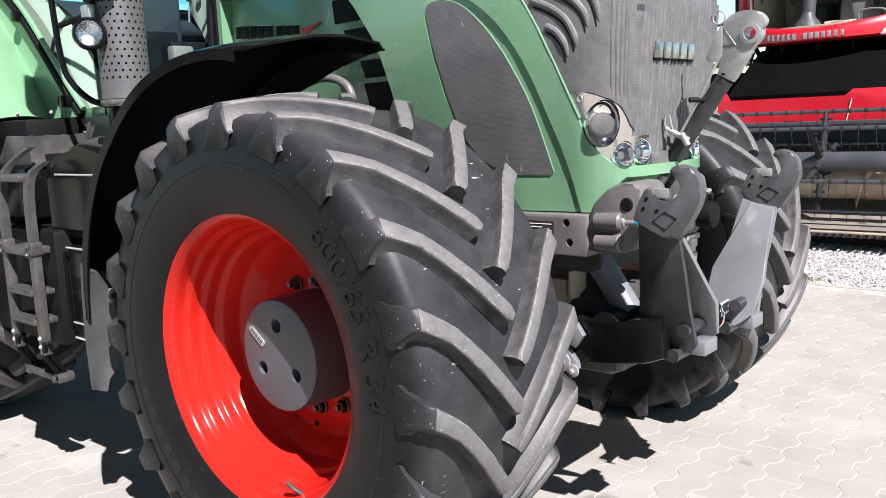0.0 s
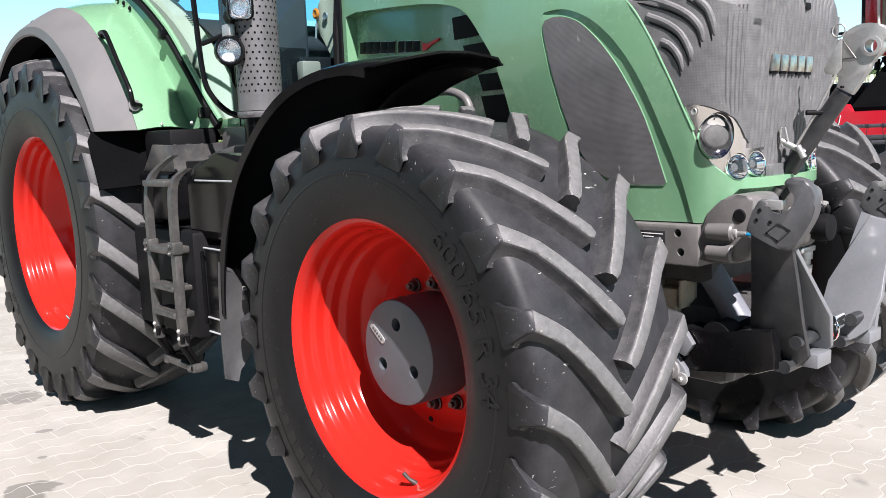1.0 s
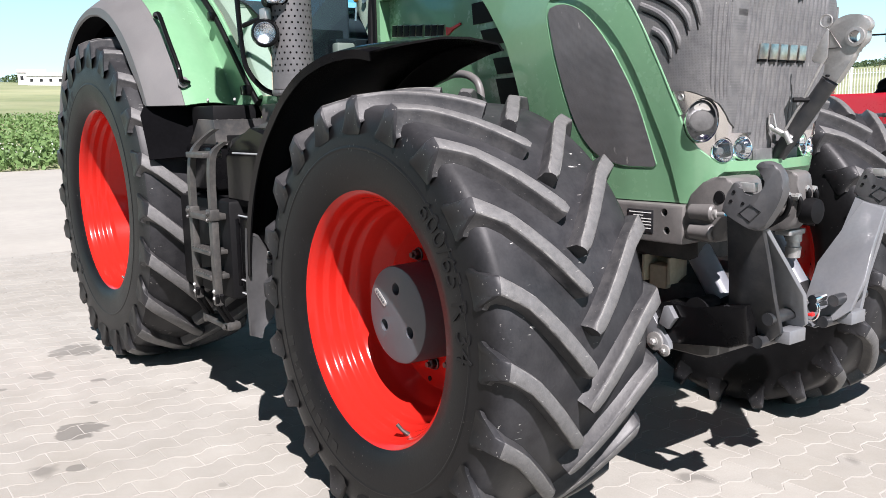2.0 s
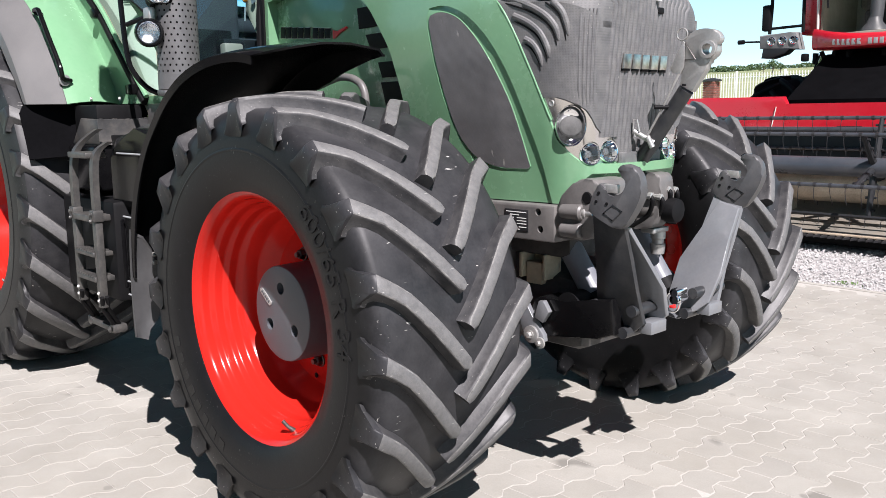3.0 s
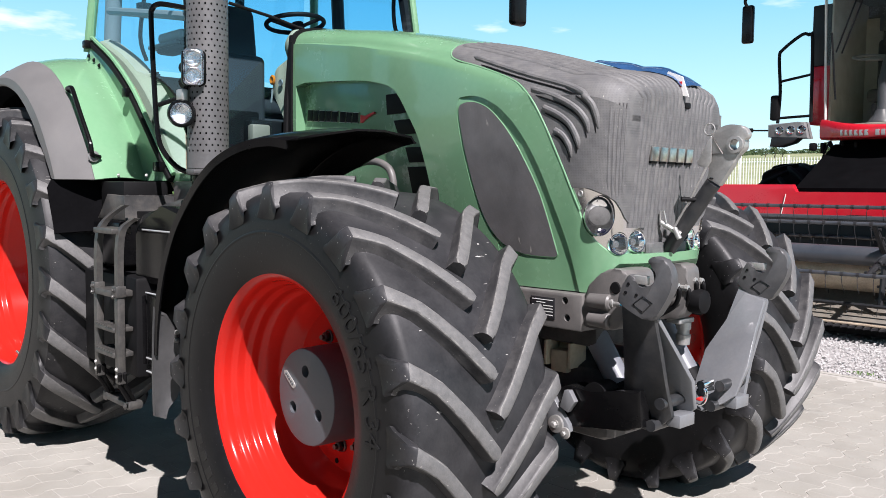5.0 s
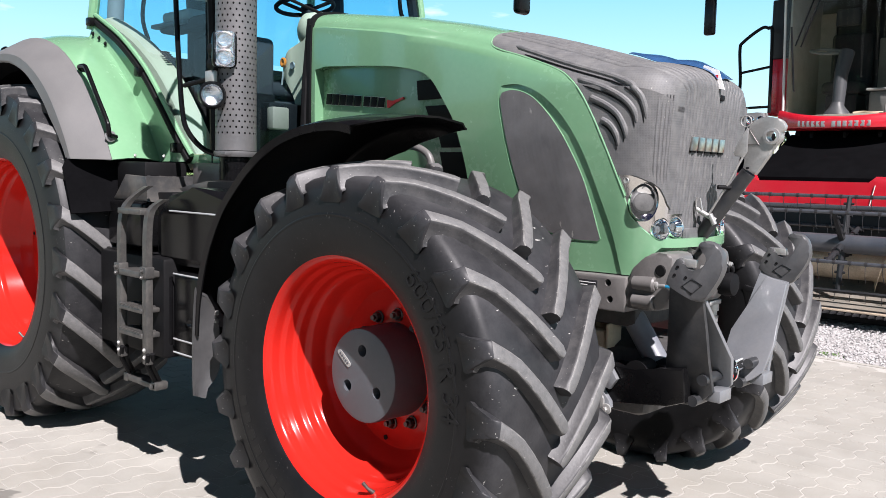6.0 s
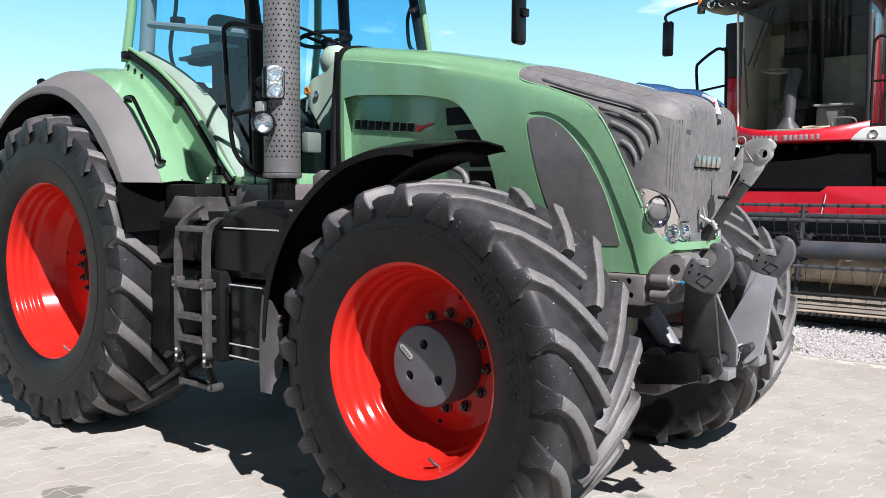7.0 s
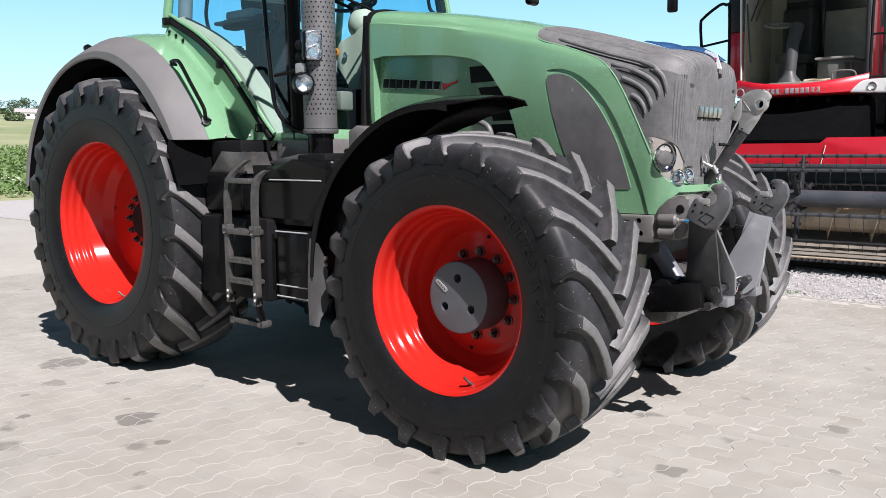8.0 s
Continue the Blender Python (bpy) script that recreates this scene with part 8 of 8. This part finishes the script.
def spruce(x, y, h, w):
    t = holder("spruce", None, pose(x, y, 0))
    tagged(t, "unseen dark spruce added to block sky light", "spruce", "spruces behind the yard")
    part("trunk", tube([(0, 0, -0.1), (0, 0, h * 0.95)], [0.18, 0.02], 8), M_BARK, t)
    n = 2200
    f = rng.uniform(0, 1, n) ** 0.75
    z = h * (0.04 + 0.96 * (1 - f))
    a = rng.uniform(0, 6.283, n)
    tier = 0.78 + 0.22 * np.cos(z * 7.0)
    r = w / 2 * f * tier * rng.uniform(0.35, 1.0, n) ** 0.5
    crown = leaf_cloud("crown", np.c_[r * np.cos(a), r * np.sin(a), z], 0.26, M_SPRUCE, rng)
    crown.parent = t


for k in range(15):
    spruce(-13.0 + 2.45 * k + 0.5 * math.sin(k * 2.3), -15.5 - 1.5 * math.sin(k * 1.7), 8.0 + 1.8 * math.sin(k * 2.9), 3.6 + 0.4 * math.sin(k * 4.1))
# low bush in the field
bx, by = toward(156.3, 240)
bush = leaf_cloud("bush", shell_points(rng, 700, bx, by, rise(bx, by) + 0.9, 2.6, 2.6, 1.3), 0.28, M_LEAF, rng)
tagged(bush, "low green bush in the field", "bush")
# far woods along the skyline
pts = []
for az in np.arange(100, 178, 0.5):
    d = 560 + 60 * math.sin(az)
    x, y = toward(az, d)
    pts.append(shell_points(rng, 260, x, y, rise(x, y) + 0.8, 5, 5, rng.uniform(1.6, 3.0)))
tagged(leaf_cloud("far_woods", np.concatenate(pts), 0.7, M_LEAF, rng), "dark green woods along the skyline", "woods", kind="stuff")
# low white farm buildings
for az, d, w, h in ((155.35, 300, 9, 1.9), (167.6, 330, 12, 3.0), (168.4, 340, 9, 4.2), (166.8, 335, 7, 2.4)):
    x, y = toward(az, d)
    z = rise(x, y)
    hs = holder("farm_building", None, pose(x, y, z, 0, 0, az - 90))
    tagged(hs, "low pale farm building far across the fields", "farm building")
    part("wall", box((-w / 2, -3, -0.5), (w / 2, 3, h), 0.02), M_WALLW, hs, "pale wall")
    part("roof", plate([(-3.3, h - 0.1), (0, h + 1.3), (3.3, h - 0.1)], -w / 2 - 0.3, w / 2 + 0.3, "x", 0.02), M_ROOF, hs, "grey roof")
    for k in range(4):
        part("window", box((-w / 2 + 0.8 + k * w / 4, -3.03, h * 0.35), (-w / 2 + 1.8 + k * w / 4, -2.98, h * 0.7)), M_CDARK, hs)

# crop rows along the yard's far edge
n = 26000
ang = rng.uniform(radians(148), radians(178), n)
dd = 30.0 + 40 * rng.uniform(0, 1, n) ** 1.6
px = 2.5 + dd * np.cos(ang)
py = -3.5 + dd * np.sin(ang)
keep = px < -28.2
px, py = px[keep], py[keep]
pz = np.array([rise(a, b) for a, b in zip(px, py)]) + rng.uniform(0.05, 0.50, len(px))
tagged(leaf_cloud("crop_plants", np.c_[px, py, pz], 0.12, M_CROP, rng), "dense green crop leaves at the yard's edge", "crop plants", kind="stuff")
n = 500
ang = rng.uniform(radians(148), radians(178), n)
dd = 31.0 + 7 * rng.uniform(0, 1, n)
px, py = 2.5 + dd * np.cos(ang), -3.5 + dd * np.sin(ang)
keep = px < -28.2
px, py = px[keep], py[keep]
tagged(leaf_cloud("field_flowers", np.c_[px, py, np.array([rise(a, b) for a, b in zip(px, py)]) + rng.uniform(0.35, 0.55, len(px))], 0.045, M_FLOWER, rng), "small white flowers among the crop", "flowers", kind="stuff")

# crushed stone on the gravel strip
n = 15000
gx = rng.uniform(-2.6, 3.4, n)
gy = 4.40 + 3.6 * rng.uniform(0, 1, n) ** 1.15
base = np.array([(1, 0, 0), (-1, 0, 0), (0, 1, 0), (0, -1, 0), (0, 0, 1), (0, 0, -1)], float)
tri = [(0, 2, 4), (2, 1, 4), (1, 3, 4), (3, 0, 4), (2, 0, 5), (1, 2, 5), (3, 1, 5), (0, 3, 5)]
s = rng.uniform(0.008, 0.019, n)
rot = rng.normal(size=(n, 3, 3))
q, _ = np.linalg.qr(rot)
v = (base[None] * rng.uniform(0.55, 1.2, (n, 6, 1))) @ q * s[:, None, None] * np.array([1, 1, 0.75])
v += np.c_[gx, gy, rng.uniform(-0.018, 0.004, n)][:, None]
me = bpy.data.meshes.new("gravel")
me.from_pydata(v.reshape(-1, 3).tolist(), [], [(6 * i + a, 6 * i + b, 6 * i + c) for i in range(n) for a, b, c in tri])
me.materials.append(M_STONE)
tagged(new("gravel", me), "loose grey crushed stone beside the paving", "gravel", kind="stuff")
tuft = np.c_[rng.normal(-0.10, 0.06, 34), rng.normal(4.50, 0.03, 34), np.abs(rng.normal(0, 0.014, 34))]
tagged(leaf_cloud("weed", tuft, 0.014, M_CROP, rng), "small green weed in the gravel edge", "weed", kind="stuff")
part("kerb", box((-26, 4.325, -0.10), (40, 4.385, 0.006), 0.006), M_SLAB, None)
tagged(bpy.data.objects["kerb"], "flush pale concrete edging of the yard", "kerb", kind="structure")

# ---- pavers ----
PW, PL, GAP, AMP = 0.142, 0.206, 0.0050, 0.017


def wave(y):
    u = (y / PL * 2) % 2.0
    return AMP * float(np.interp(u, [0, 0.30, 0.70, 1.30, 1.70, 2.0], [-1, -1, 1, 1, -1, -1]))


YS = [0.0, 0.15, 0.35, 0.65, 0.85, 1.0]


def paver_points(x, y, shift):
    """Outline of one wavy paver whose corner is at x, y; shift: how far it starts along the wave."""
    left, right = [], []
    for i, u in enumerate(YS):
        yy = y + u * PL
        yy += GAP / 4 if i == 0 else (-GAP / 4 if i == 5 else 0)
        w = wave(u * PL + shift)
        left.append((x + w + GAP / 2, yy))
        right.append((x + PW + w - GAP / 2, yy))
    return right + left[::-1]


def paver_rings(x, y, dz, shift=0.0):
    o = paver_points(x, y, shift)
    cx, cy = x + PW / 2, y + PL / 2
    inner = [(cx + (a - cx) * 0.965, cy + (b - cy) * 0.970) for a, b in o]
    return [(a, b, -0.020) for a, b in o] + [(a, b, dz - 0.0012) for a, b in o] + [(a, b, dz) for a, b in inner]


PFACES = []
for r in range(2):
    for k in range(12):
        PFACES.append((12 * r + k, 12 * r + (k + 1) % 12, 12 * (r + 1) + (k + 1) % 12, 12 * (r + 1) + k))
PFACES.append(tuple(range(24, 36)))
X0, Y0 = -7.98, -5.0
pavement = holder("pavement", None, None)
tagged(pavement, "pale wavy interlocking concrete pavers with sandy joints", "pavement", kind="structure")
pair = []
for shift in (0.0, PL / 2):
    me = bpy.data.meshes.new("paver")
    me.from_pydata(paver_rings(0, 0, 0.0, shift), [], PFACES)
    me.materials.append(M_PAVER)
    pair.append(me)
part("joint_sand", grid([[(X0 + 0.15, Y0 + 0.15, -0.0014), (4.4, Y0 + 0.15, -0.0014)], [(X0 + 0.15, 4.32, -0.0014), (4.4, 4.32, -0.0014)]]), M_JOINT, pavement, "pale sand between the pavers")
verts, faces = [], []
for i in range(int(12.6 / PW)):
    for j in range(int(9.32 / PL)):
        x, y = X0 + i * PW, Y0 + j * PL
        shift = PL / 2 if i % 2 else 0.0
        y += shift
        if y + PL > 4.33:
            continue
        dz = rng.uniform(-0.0008, 0.0010)
        if 0.55 < x < 2.15 and -1.45 < y < 0.45:
            ob = new("paver", pair[i % 2])
            ob.parent = pavement
            ob.matrix_basis = pose(x, y, dz, rng.uniform(-0.15, 0.15), rng.uniform(-0.15, 0.15), 0)
        else:
            b = len(verts)
            verts += paver_rings(x, y, dz, shift)
            faces += [tuple(b + k for k in f) for f in PFACES]
me2 = bpy.data.meshes.new("paver_field")
me2.from_pydata(verts, [], faces)
me2.materials.append(M_PAVER)
field = new("paver_field", me2)
field.parent = pavement
tagged(field, "pale wavy concrete pavers", kind="stuff")
